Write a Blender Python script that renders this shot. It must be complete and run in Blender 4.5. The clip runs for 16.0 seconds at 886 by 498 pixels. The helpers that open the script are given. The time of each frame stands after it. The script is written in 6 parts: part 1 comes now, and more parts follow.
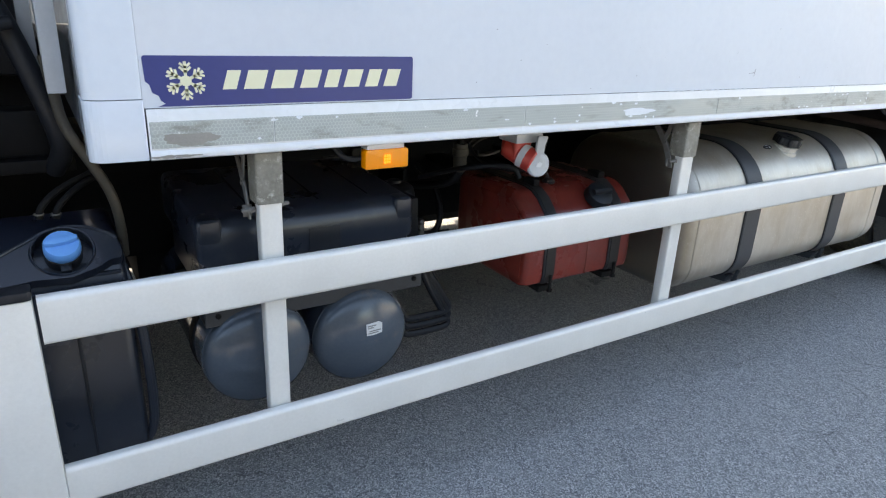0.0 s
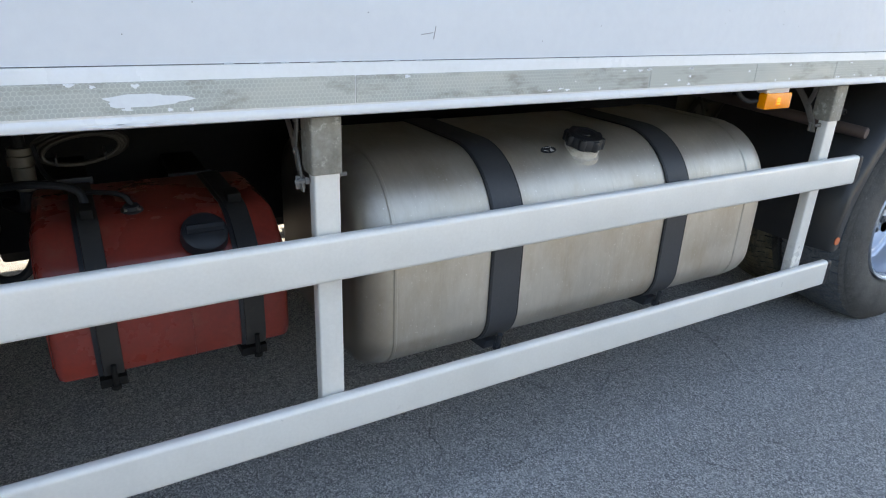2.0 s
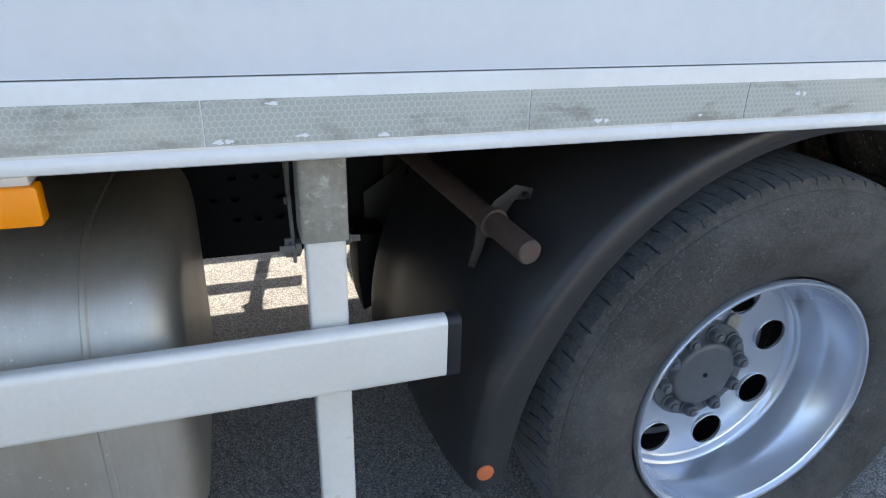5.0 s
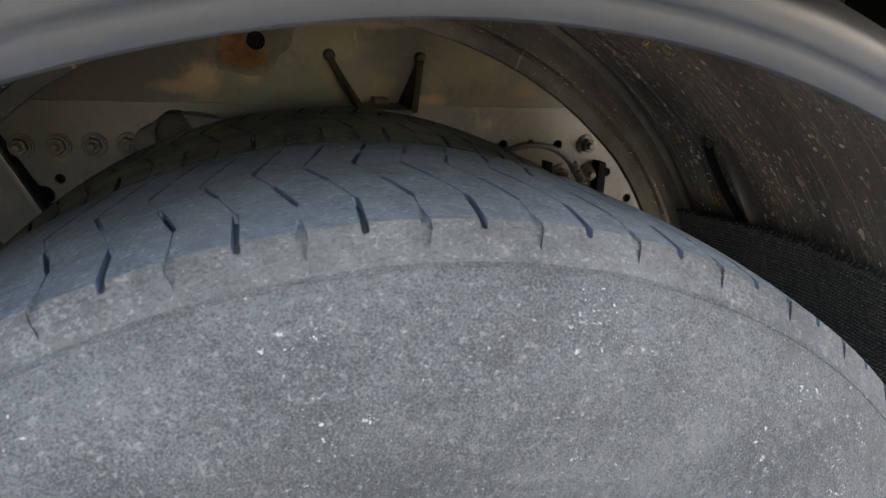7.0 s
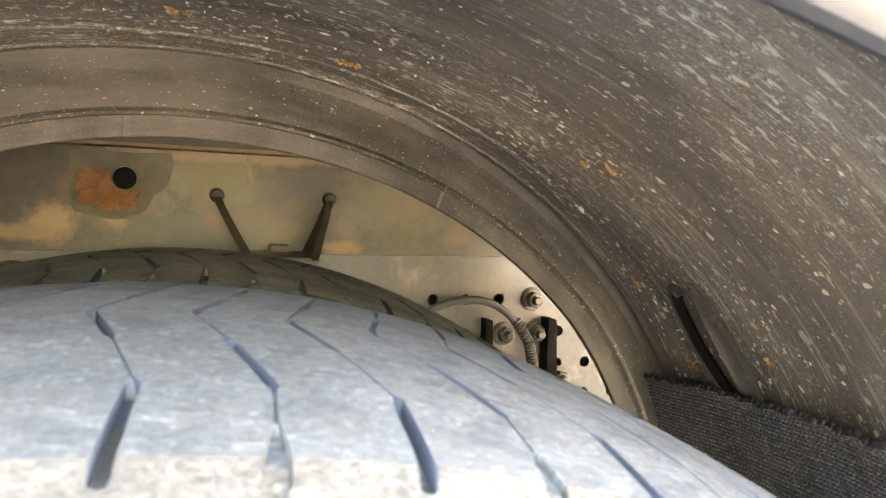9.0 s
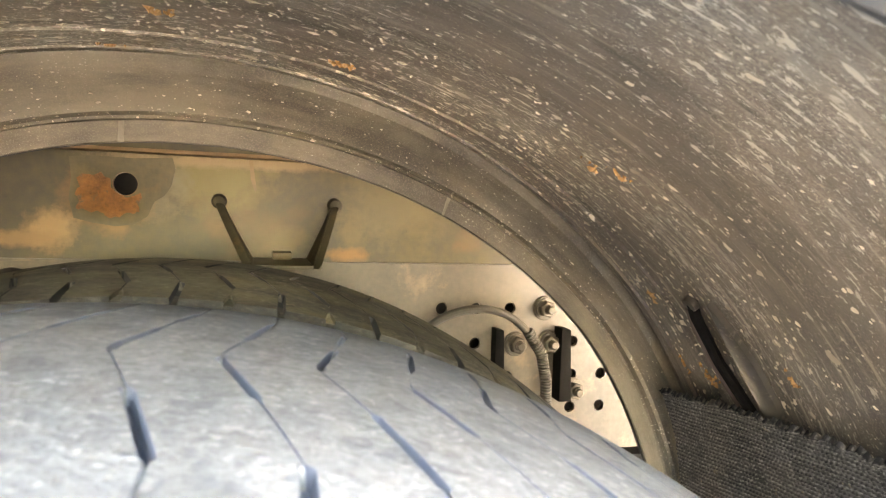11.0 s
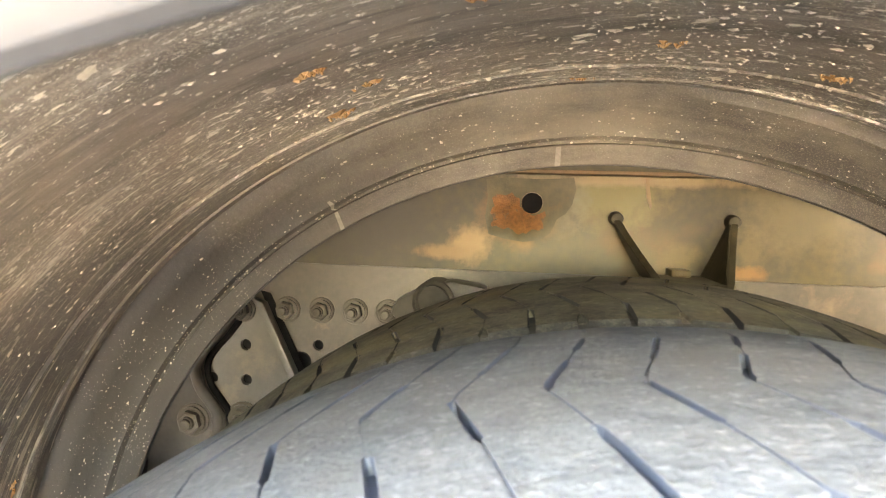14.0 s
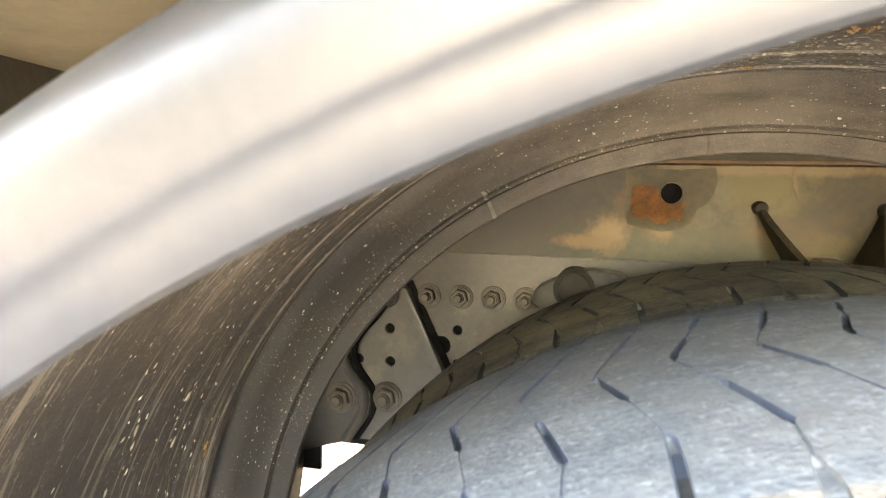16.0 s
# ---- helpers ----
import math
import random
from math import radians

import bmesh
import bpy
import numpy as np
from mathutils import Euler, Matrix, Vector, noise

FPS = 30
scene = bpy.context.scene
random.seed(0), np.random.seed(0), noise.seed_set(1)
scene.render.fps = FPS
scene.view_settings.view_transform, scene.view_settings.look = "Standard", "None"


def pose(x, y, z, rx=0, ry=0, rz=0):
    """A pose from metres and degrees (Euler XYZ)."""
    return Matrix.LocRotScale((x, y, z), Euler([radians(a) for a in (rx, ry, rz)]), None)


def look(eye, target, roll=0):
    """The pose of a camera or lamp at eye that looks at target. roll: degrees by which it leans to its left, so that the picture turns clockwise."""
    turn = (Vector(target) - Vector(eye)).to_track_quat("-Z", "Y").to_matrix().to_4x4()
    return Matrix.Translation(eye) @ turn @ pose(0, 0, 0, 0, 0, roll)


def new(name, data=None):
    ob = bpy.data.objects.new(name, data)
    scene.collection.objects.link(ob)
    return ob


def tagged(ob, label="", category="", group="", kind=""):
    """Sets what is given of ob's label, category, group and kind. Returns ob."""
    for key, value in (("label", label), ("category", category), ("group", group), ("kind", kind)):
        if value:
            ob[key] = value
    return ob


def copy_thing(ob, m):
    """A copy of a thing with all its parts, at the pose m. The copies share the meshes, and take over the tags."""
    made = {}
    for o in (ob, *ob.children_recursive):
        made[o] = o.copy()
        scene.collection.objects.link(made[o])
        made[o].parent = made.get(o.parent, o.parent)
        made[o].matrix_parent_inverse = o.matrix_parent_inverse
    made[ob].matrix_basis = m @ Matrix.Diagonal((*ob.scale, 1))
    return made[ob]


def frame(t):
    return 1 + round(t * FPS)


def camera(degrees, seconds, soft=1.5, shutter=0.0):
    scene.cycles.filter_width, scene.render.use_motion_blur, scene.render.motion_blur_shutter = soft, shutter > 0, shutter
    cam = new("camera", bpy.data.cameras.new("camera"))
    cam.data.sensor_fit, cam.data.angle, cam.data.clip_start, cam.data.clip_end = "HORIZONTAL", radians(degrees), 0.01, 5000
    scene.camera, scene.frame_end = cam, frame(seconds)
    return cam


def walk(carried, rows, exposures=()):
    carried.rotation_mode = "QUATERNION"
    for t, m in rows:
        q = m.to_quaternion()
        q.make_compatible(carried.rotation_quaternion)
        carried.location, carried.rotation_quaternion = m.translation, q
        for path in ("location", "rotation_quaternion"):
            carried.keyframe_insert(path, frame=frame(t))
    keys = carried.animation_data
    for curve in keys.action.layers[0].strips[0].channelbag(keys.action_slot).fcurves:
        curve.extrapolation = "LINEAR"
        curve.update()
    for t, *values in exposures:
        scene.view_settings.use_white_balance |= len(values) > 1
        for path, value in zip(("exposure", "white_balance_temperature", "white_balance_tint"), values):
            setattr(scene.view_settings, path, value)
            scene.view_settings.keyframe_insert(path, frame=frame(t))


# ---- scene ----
cam = camera(69.0, 16.0, soft=1.1)
PATH = [
    (0.0, look((0.083, -1.403, 1.418), (1.158, 0.285, 0.686), 2.6)),
    (0.5, look((0.428, -1.379, 1.399), (1.503, 0.312, 0.681), 2.5)),
    (1.0, look((0.772, -1.328, 1.372), (1.851, 0.364, 0.659), 2.5)),
    (1.5, look((1.144, -1.272, 1.365), (2.179, 0.428, 0.607), 2.4)),
    (2.0, look((1.544, -1.223, 1.355), (2.553, 0.475, 0.557), 2.4)),
    (2.5, look((1.907, -1.164, 1.349), (2.763, 0.607, 0.532), 2.1)),
    (3.0, look((2.290, -1.092, 1.388), (3.004, 0.723, 0.530), 1.9)),
    (3.5, look((2.682, -1.034, 1.373), (3.310, 0.808, 0.506), 1.7)),
    (4.0, look((3.064, -0.969, 1.360), (3.592, 0.903, 0.492), 1.4)),
    (4.5, look((3.424, -0.857, 1.374), (3.996, 0.995, 0.491), 1.4)),
    (5.0, look((3.740, -0.797, 1.340), (4.343, 1.054, 0.477), 1.5)),
    (5.2, look((3.853, -0.769, 1.330), (4.458, 1.086, 0.476), 1.6)),
    (7.3, pose(4.730, -0.148, 1.045, 75.12, -2.10, -15.11)),
    (7.5, pose(4.741, -0.119, 1.035, 78.72, -2.10, -16.01)),
    (8.0, pose(4.787, -0.073, 1.040, 85.48, -2.01, -17.59)),
    (8.5, pose(4.808, -0.048, 1.037, 86.50, -2.05, -18.10)),
    (9.0, pose(4.818, -0.030, 1.035, 86.50, -2.07, -18.19)),
    (9.2, pose(4.822, -0.026, 1.034, 86.50, -2.07, -18.19)),
    (11.3, pose(4.850, -0.003, 1.044, 86.72, -2.07, -14.89)),
    (11.5, pose(4.836, -0.002, 1.046, 86.72, -2.07, -12.49)),
    (12.0, pose(4.800, 0.001, 1.050, 86.68, -2.05, -8.65)),
    (12.5, pose(4.765, 0.001, 1.052, 86.71, -1.96, -4.95)),
    (13.0, pose(4.734, -0.001, 1.051, 86.59, -1.97, -1.21)),
    (13.5, pose(4.699, -0.002, 1.051, 86.56, -1.86, 3.00)),
    (14.0, pose(4.667, -0.003, 1.047, 86.61, -1.80, 7.10)),
    (14.5, pose(4.634, -0.002, 1.040, 86.42, -1.69, 9.85)),
    (15.0, pose(4.610, -0.012, 1.035, 86.47, -1.73, 11.71)),
    (15.5, pose(4.597, -0.031, 1.032, 86.31, -1.67, 13.13)),
    (16.0, pose(4.585, -0.060, 1.032, 86.31, -1.62, 14.14)),
]
EXPOSURES = [(0.0, 2.32, 8300, 10), (1.0, 2.18, 8250, 10), (2.5, 2.18, 8250, 10), (5.2, 2.02, 7750, 10), (7.3, 4.35, 9200, 12), (8.0, 5.42, 9900, 13), (9.0, 6.08, 11200, 15), (11.3, 6.66, 12900, 17), (13.5, 6.82, 12900, 17), (15.0, 6.76, 12200, 16), (16.0, 6.30, 12000, 15)]
walk(cam, PATH, EXPOSURES)
# a phone lens held on things about a metre away: what comes within a hand's width goes soft
cam.data.dof.use_dof, cam.data.dof.focus_distance, cam.data.dof.aperture_fstop = True, 1.1, 21.0

# ---- daylight: the sun stands behind the truck, so the near side lies in open shade ----
SUN_EL, SUN_AZ = radians(51), radians(8)
world = bpy.data.worlds.new("daylight")
scene.world = world
world.use_nodes = True
wn = world.node_tree
sky = wn.nodes.new("ShaderNodeTexSky")
sky.sky_type, sky.sun_disc = "NISHITA", False
sky.sun_elevation, sky.sun_rotation = SUN_EL, SUN_AZ
sky.air_density, sky.dust_density = 1.0, 1.0
wn.links.new(sky.outputs[0], wn.nodes["Background"].inputs[0])
wn.nodes["Background"].inputs[1].default_value = 0.15
sun_data = bpy.data.lights.new("sun", "SUN")
sun_data.energy, sun_data.angle, sun_data.color = 3.0, radians(0.5), (1.0, 0.95, 0.87)
sun = new("sun", sun_data)
sun.matrix_world = look((math.sin(SUN_AZ) * math.cos(SUN_EL) * 30, math.cos(SUN_AZ) * math.cos(SUN_EL) * 30, math.sin(SUN_EL) * 30), (0, 0, 0))


# ---- materials ----
def nodes_of(name):
    m = bpy.data.materials.new(name)
    m.use_nodes = True
    nt = m.node_tree
    return m, nt, nt.nodes["Principled BSDF"]


def coords(nt, scale=(1, 1, 1)):
    tc = nt.nodes.new("ShaderNodeTexCoord")
    mp = nt.nodes.new("ShaderNodeMapping")
    mp.inputs["Scale"].default_value = scale
    nt.links.new(tc.outputs["Object"], mp.inputs[0])
    return mp.outputs[0]


def noise_tex(nt, vec, scale, detail=6, rough=0.6):
    n = nt.nodes.new("ShaderNodeTexNoise")
    n.inputs["Scale"].default_value, n.inputs["Detail"].default_value, n.inputs["Roughness"].default_value = scale, detail, rough
    nt.links.new(vec, n.inputs["Vector"])
    return n.outputs["Fac"]


def ramp(nt, fac, stops):
    r = nt.nodes.new("ShaderNodeValToRGB")
    while len(r.color_ramp.elements) < len(stops):
        r.color_ramp.elements.new(0.5)
    for e, (p, c) in zip(r.color_ramp.elements, stops):
        e.position = p
        e.color = (*c, 1) if isinstance(c, tuple) else (c, c, c, 1)
    nt.links.new(fac, r.inputs[0])
    return r.outputs[0]


def mixed(nt, fac, a, b):
    m = nt.nodes.new("ShaderNodeMix")
    m.data_type = "RGBA"
    for s, i in ((fac, 0), (a, 6), (b, 7)):
        if isinstance(s, tuple):
            m.inputs[i].default_value = (*s, 1)
        else:
            nt.links.new(s, m.inputs[i])
    return m.outputs[2]


def bumped(nt, bsdf, fac, strength, dist=0.002):
    b = nt.nodes.new("ShaderNodeBump")
    b.inputs["Strength"].default_value, b.inputs["Distance"].default_value = strength, dist
    nt.links.new(fac, b.inputs["Height"])
    nt.links.new(b.outputs[0], bsdf.inputs["Normal"])


def surf(name, c1, c2, rough=0.6, metal=0.0, big=3.0, fine=60.0, bump=0.1, dust=None, dust_at=(0.55, 0.75), dust_scale=8.0, stretch=(1, 1, 1), rough_var=0.15):
    """Two tones mixed at two scales, an uneven gloss, fine relief and an optional coat of dust or dirt in patches."""
    m, nt, b = nodes_of(name)
    v = coords(nt, stretch)
    n1, n2 = noise_tex(nt, v, big), noise_tex(nt, v, fine, 4)
    add = nt.nodes.new("ShaderNodeMath")
    add.operation = "MULTIPLY_ADD"
    nt.links.new(n2, add.inputs[0])
    add.inputs[1].default_value = 0.5
    nt.links.new(n1, add.inputs[2])
    f = ramp(nt, add.outputs[0], [(0.55, 0.0), (0.95, 1.0)])
    col = mixed(nt, f, c1, c2)
    if dust:
        d = ramp(nt, noise_tex(nt, v, dust_scale, 8, 0.7), [(dust_at[0], 0.0), (dust_at[1], 1.0)])
        col = mixed(nt, d, col, dust)
    nt.links.new(col, b.inputs["Base Color"])
    r = nt.nodes.new("ShaderNodeMapRange")
    r.inputs["To Min"].default_value, r.inputs["To Max"].default_value = max(0.02, rough - rough_var), min(1, rough + rough_var)
    nt.links.new(n1, r.inputs["Value"])
    nt.links.new(r.outputs[0], b.inputs["Roughness"])
    b.inputs["Metallic"].default_value = metal
    if bump:
        bumped(nt, b, n2, bump)
    return m


def dusty(name, c1, c2, speck, rough=0.75, amount=0.68, bump=0.5, fleck=None):
    """Worn rubber: two tones at two scales, a fine grain and a scatter of irregular pale specks."""
    m, nt, b = nodes_of(name)
    v = coords(nt)
    big, mid, fine = noise_tex(nt, v, 5, 6, 0.65), noise_tex(nt, v, 38, 6, 0.7), noise_tex(nt, v, 420, 3, 0.6)
    tone = nt.nodes.new("ShaderNodeMath")
    tone.operation = "MULTIPLY_ADD"
    nt.links.new(mid, tone.inputs[0])
    tone.inputs[1].default_value = 0.8
    nt.links.new(big, tone.inputs[2])
    col = mixed(nt, ramp(nt, tone.outputs[0], [(0.65, 0.0), (1.15, 1.0)]), c1, c2)
    grain = ramp(nt, fine, [(0.38, 0.0), (0.66, 0.8)])
    col = mixed(nt, grain, col, tuple(x * 1.45 for x in c2))
    near = nt.nodes.new("ShaderNodeMath")
    near.operation = "MULTIPLY_ADD"
    nt.links.new(mid, near.inputs[0])
    near.inputs[1].default_value = 0.35
    nt.links.new(noise_tex(nt, v, 520, 2, 0.5), near.inputs[2])
    spk = ramp(nt, near.outputs[0], [(amount + 0.14, 0.0), (amount + 0.19, 1.0)])
    col = mixed(nt, spk, col, speck)
    if fleck:
        far = nt.nodes.new("ShaderNodeMath")
        far.operation = "MULTIPLY_ADD"
        nt.links.new(big, far.inputs[0])
        far.inputs[1].default_value = 0.3
        nt.links.new(noise_tex(nt, coords(nt, (0.7, 1, 1.3)), 110, 3, 0.6), far.inputs[2])
        col = mixed(nt, ramp(nt, far.outputs[0], [(0.80, 0.0), (0.86, 1.0)]), col, fleck)
    nt.links.new(col, b.inputs["Base Color"])
    b.inputs["Roughness"].default_value = rough
    h = nt.nodes.new("ShaderNodeMath")
    h.operation = "ADD"
    nt.links.new(fine, h.inputs[0])
    nt.links.new(mid, h.inputs[1])
    bumped(nt, b, h.outputs[0], bump, 0.0025)
    return m


white_gel = surf("white_gelcoat", (0.66, 0.70, 0.755), (0.61, 0.65, 0.71), 0.07, big=1.2, fine=40, bump=0.0015, rough_var=0.03, dust=(0.60, 0.615, 0.62), dust_at=(0.60, 0.9), dust_scale=2.5)
white_rail = surf("white_coated_rail", (0.72, 0.72, 0.72), (0.65, 0.65, 0.64), 0.3, big=5, fine=90, bump=0.02, dust=(0.50, 0.48, 0.44), dust_at=(0.66, 0.85), dust_scale=14)
alu_white = surf("pale_anodised_rail", (0.74, 0.725, 0.69), (0.66, 0.645, 0.61), 0.32, metal=0.1, big=4, fine=120, bump=0.02, dust=(0.42, 0.395, 0.35), dust_at=(0.66, 0.9), dust_scale=10)
edge_dark = surf("dark_joint", (0.05, 0.05, 0.06), (0.09, 0.09, 0.1), 0.7)
galv = surf("weathered_galvanised_steel", (0.31, 0.295, 0.26), (0.19, 0.175, 0.145), 0.65, metal=0.2, big=14, fine=110, bump=0.6, dust=(0.47, 0.45, 0.40), dust_at=(0.54, 0.64), dust_scale=34)
strut_m = surf("grey_strut_steel", (0.22, 0.21, 0.20), (0.12, 0.11, 0.1), 0.6, metal=0.4, bump=0.2)
black_plastic = surf("black_plastic", (0.012, 0.013, 0.016), (0.020, 0.021, 0.025), 0.42, bump=0.05, dust=(0.05, 0.048, 0.045), dust_at=(0.6, 0.85))
navy_plastic = surf("blue_black_plastic", (0.013, 0.017, 0.026), (0.021, 0.025, 0.035), 0.30, big=4, fine=160, bump=0.06, dust=(0.045, 0.046, 0.050), dust_at=(0.55, 0.85), dust_scale=9)
black_steel = surf("black_chassis_paint", (0.005, 0.005, 0.006), (0.011, 0.0105, 0.010), 0.6, bump=0.1, dust=(0.020, 0.018, 0.016), dust_at=(0.64, 0.85))
strap_m = surf("dark_rubber_lined_strap", (0.027, 0.030, 0.036), (0.040, 0.043, 0.049), 0.5, big=6, fine=150, bump=0.05, dust=(0.12, 0.115, 0.11), dust_at=(0.62, 0.85))
tank_grey = surf("blue_grey_painted_steel", (0.050, 0.068, 0.090), (0.068, 0.084, 0.105), 0.20, big=4, fine=120, bump=0.015, dust=(0.15, 0.12, 0.09), dust_at=(0.58, 0.80), dust_scale=6, rough_var=0.08)
red_paint = surf("faded_red_paint", (0.22, 0.031, 0.021), (0.145, 0.025, 0.018), 0.28, big=5, fine=90, bump=0.05, dust=(0.20, 0.08, 0.055), dust_at=(0.58, 0.85), dust_scale=9)
orange_lens = surf("amber_lens", (0.95, 0.30, 0.002), (0.90, 0.26, 0.002), 0.2, fine=300, bump=0.15)
cap_blue = surf("sky_blue_plastic", (0.10, 0.34, 0.75), (0.13, 0.38, 0.78), 0.4, bump=0.02)
red_plastic = surf("signal_red_plastic", (0.50, 0.05, 0.03), (0.42, 0.04, 0.03), 0.35, bump=0.02)
grey_plastic = surf("pale_grey_plastic", (0.50, 0.51, 0.52), (0.42, 0.43, 0.44), 0.4, bump=0.02, dust=(0.35, 0.33, 0.3), dust_at=(0.6, 0.8))
brown_floor = surf("brown_underside_board", (0.36, 0.26, 0.14), (0.26, 0.185, 0.10), 0.75, big=3, fine=50, bump=0.2)
olive_steel = surf("khaki_painted_steel", (0.086, 0.069, 0.027), (0.038, 0.034, 0.024), 0.42, big=4, fine=80, bump=0.04, dust=(0.17, 0.095, 0.036), dust_at=(0.54, 0.76), dust_scale=5)
sand_steel = surf("dusty_grey_beige_steel", (0.084, 0.068, 0.047), (0.042, 0.035, 0.026), 0.42, big=7, fine=110, bump=0.05, dust=(0.22, 0.15, 0.088), dust_at=(0.56, 0.76), dust_scale=9)
rust = surf("flaking_rust", (0.23, 0.098, 0.030), (0.10, 0.045, 0.018), 0.9, big=45, fine=220, bump=0.8, dust=(0.10, 0.07, 0.045), dust_at=(0.58, 0.66), dust_scale=50)
hub_m = surf("dark_grey_hub_paint", (0.070, 0.080, 0.092), (0.10, 0.11, 0.122), 0.42, bump=0.1)
rim_m = surf("silver_wheel_paint", (0.60, 0.65, 0.73), (0.58, 0.63, 0.71), 0.25, metal=0.7, big=3, fine=140, bump=0.005, rough_var=0.03, dust=(0.50, 0.52, 0.55), dust_at=(0.72, 1.0), dust_scale=26)
tyre_base = surf("black_groove_rubber", (0.012, 0.013, 0.015), (0.025, 0.026, 0.028), 0.85)


guard_out = surf("satin_black_mudguard", (0.022, 0.0225, 0.0245), (0.031, 0.0305, 0.0315), 0.40, big=4, fine=180, bump=0.06, dust=(0.056, 0.049, 0.043), dust_at=(0.56, 0.9), dust_scale=6)
black_strap = surf("dusty_black_strap", (0.022, 0.021, 0.021), (0.034, 0.031, 0.030), 0.5, big=6, fine=150, bump=0.05, dust=(0.07, 0.055, 0.045), dust_at=(0.6, 0.85))
sticker_m = surf("foil_sticker", (0.62, 0.63, 0.64), (0.50, 0.51, 0.52), 0.35, bump=0.02)
for m, level in ((black_steel, 0.12), (black_plastic, 0.3), (olive_steel, 0.32), (guard_out, 0.45), (black_strap, 0.2)):
    m.node_tree.nodes["Principled BSDF"].inputs["Specular IOR Level"].default_value = level


# ---- small mesh tools (all coordinates are world metres) ----
def part(name, bm, material, parent=None, label="", smooth=True, sharp=35):
    """Links a bmesh, given in world metres, as one mesh object under a thing or under a part."""
    bmesh.ops.recalc_face_normals(bm, faces=bm.faces)
    origin = parent.matrix_world.translation.copy() if parent else Vector()
    for v in bm.verts:
        v.co -= origin
    if smooth:
        for f in bm.faces:
            f.smooth = True
        lim = radians(sharp)
        for e in bm.edges:
            if len(e.link_faces) == 2 and e.calc_face_angle(0) > lim:
                e.smooth = False
    me = bpy.data.meshes.new(name)
    bm.to_mesh(me)
    bm.free()
    mats = material if isinstance(material, (list, tuple)) else [material]
    for m in mats:
        me.materials.append(m)
    ob = new(name, me)
    if parent:
        ob.parent = parent
    ob.matrix_world = Matrix.Translation(origin)
    if label:
        ob["label"] = label
    return ob


def thing(name, at, label, category, group="", kind=""):
    ob = new(name)
    ob.empty_display_size = 0.05
    ob.location = at
    ob.matrix_world = Matrix.Translation(at)
    return tagged(ob, label, category, group, kind)


def again(name, mesh, parent, m):
    """One more piece on a mesh that is already there, at the world pose m."""
    ob = new(name, mesh)
    ob.parent = parent
    ob.matrix_world = m
    ob.matrix_basis = parent.matrix_world.inverted() @ m
    return ob


def box(x0, x1, y0, y1, z0, z1, bev=0.0, seg=2, bm=None):
    b = bmesh.new()
    bmesh.ops.create_cube(b, size=1)
    for v in b.verts:
        v.co = Vector(((x0 + x1) / 2 + v.co.x * (x1 - x0), (y0 + y1) / 2 + v.co.y * (y1 - y0), (z0 + z1) / 2 + v.co.z * (z1 - z0)))
    if bev:
        bmesh.ops.bevel(b, geom=b.edges[:], offset=bev, segments=seg, affect="EDGES", profile=0.6)
    return joined(bm, b)


def joined(bm, b):
    if bm is None:
        return b
    me = bpy.data.meshes.new("tmp")
    b.to_mesh(me)
    b.free()
    bm.from_mesh(me)
    bpy.data.meshes.remove(me)
    return bm


def extrude(profile, axis, a, b, bev=0.0, bm=None, seg=2, ends_only=False):
    """A closed outline in the two other axes (in xyz order), drawn out along axis from a to b."""
    g = bmesh.new()
    i = "xyz".index(axis)
    o = [k for k in range(3) if k != i]

    def ring(t):
        out = []
        for u, w in profile:
            c = [0, 0, 0]
            c[i], c[o[0]], c[o[1]] = t, u, w
            out.append(g.verts.new(c))
        return out
    r0, r1 = ring(a), ring(b)
    n = len(profile)
    for k in range(n):
        g.faces.new((r0[k], r0[(k + 1) % n], r1[(k + 1) % n], r1[k]))
    caps = [g.faces.new(r0), g.faces.new(r1)]
    bmesh.ops.recalc_face_normals(g, faces=g.faces)
    if bev:
        es = list({e for f in caps for e in f.edges}) if ends_only else g.edges[:]
        bmesh.ops.bevel(g, geom=es, offset=bev, segments=seg, affect="EDGES", profile=0.6, clamp_overlap=True)
    return joined(bm, g)


def rounded(u0, u1, w0, w1, r, n=6):
    """A rectangle with rounded corners; r is one radius or four (lower left, lower right, upper right, upper left)."""
    rs = r if isinstance(r, (tuple, list)) else (r,) * 4
    out = []
    for (cu, cw, a0), q in zip(((u0, w0, 180), (u1, w0, 270), (u1, w1, 0), (u0, w1, 90)), rs):
        su, sw = (1 if cu == u0 else -1), (1 if cw == w0 else -1)
        for k in range(n + 1):
            a = radians(a0 + 90 * k / n)
            out.append((cu + su * q + q * math.cos(a), cw + sw * q + q * math.sin(a)))
    return out


def revolve(profile, cx, cz, n=64, a0=0.0, a1=360.0, bm=None, closed=False):
    """An outline of (y, radius) turned about the line x=cx, z=cz; angles in degrees from +x towards +z."""
    g = bm or bmesh.new()
    full = abs(a1 - a0) >= 359.9
    rings = []
    for k in range(n if full else n + 1):
        a = radians(a0 + (a1 - a0) * k / n)
        rings.append([g.verts.new((cx + r * math.cos(a), y, cz + r * math.sin(a))) for y, r in profile])
    m = len(profile)
    for k in range(n):
        p, q = rings[k], rings[(k + 1) % len(rings)]
        for j in range(m if closed else m - 1):
            g.faces.new((p[j], p[(j + 1) % m], q[(j + 1) % m], q[j]))
    if closed and not full:
        g.faces.new(rings[0])
        g.faces.new(rings[-1])
    return g


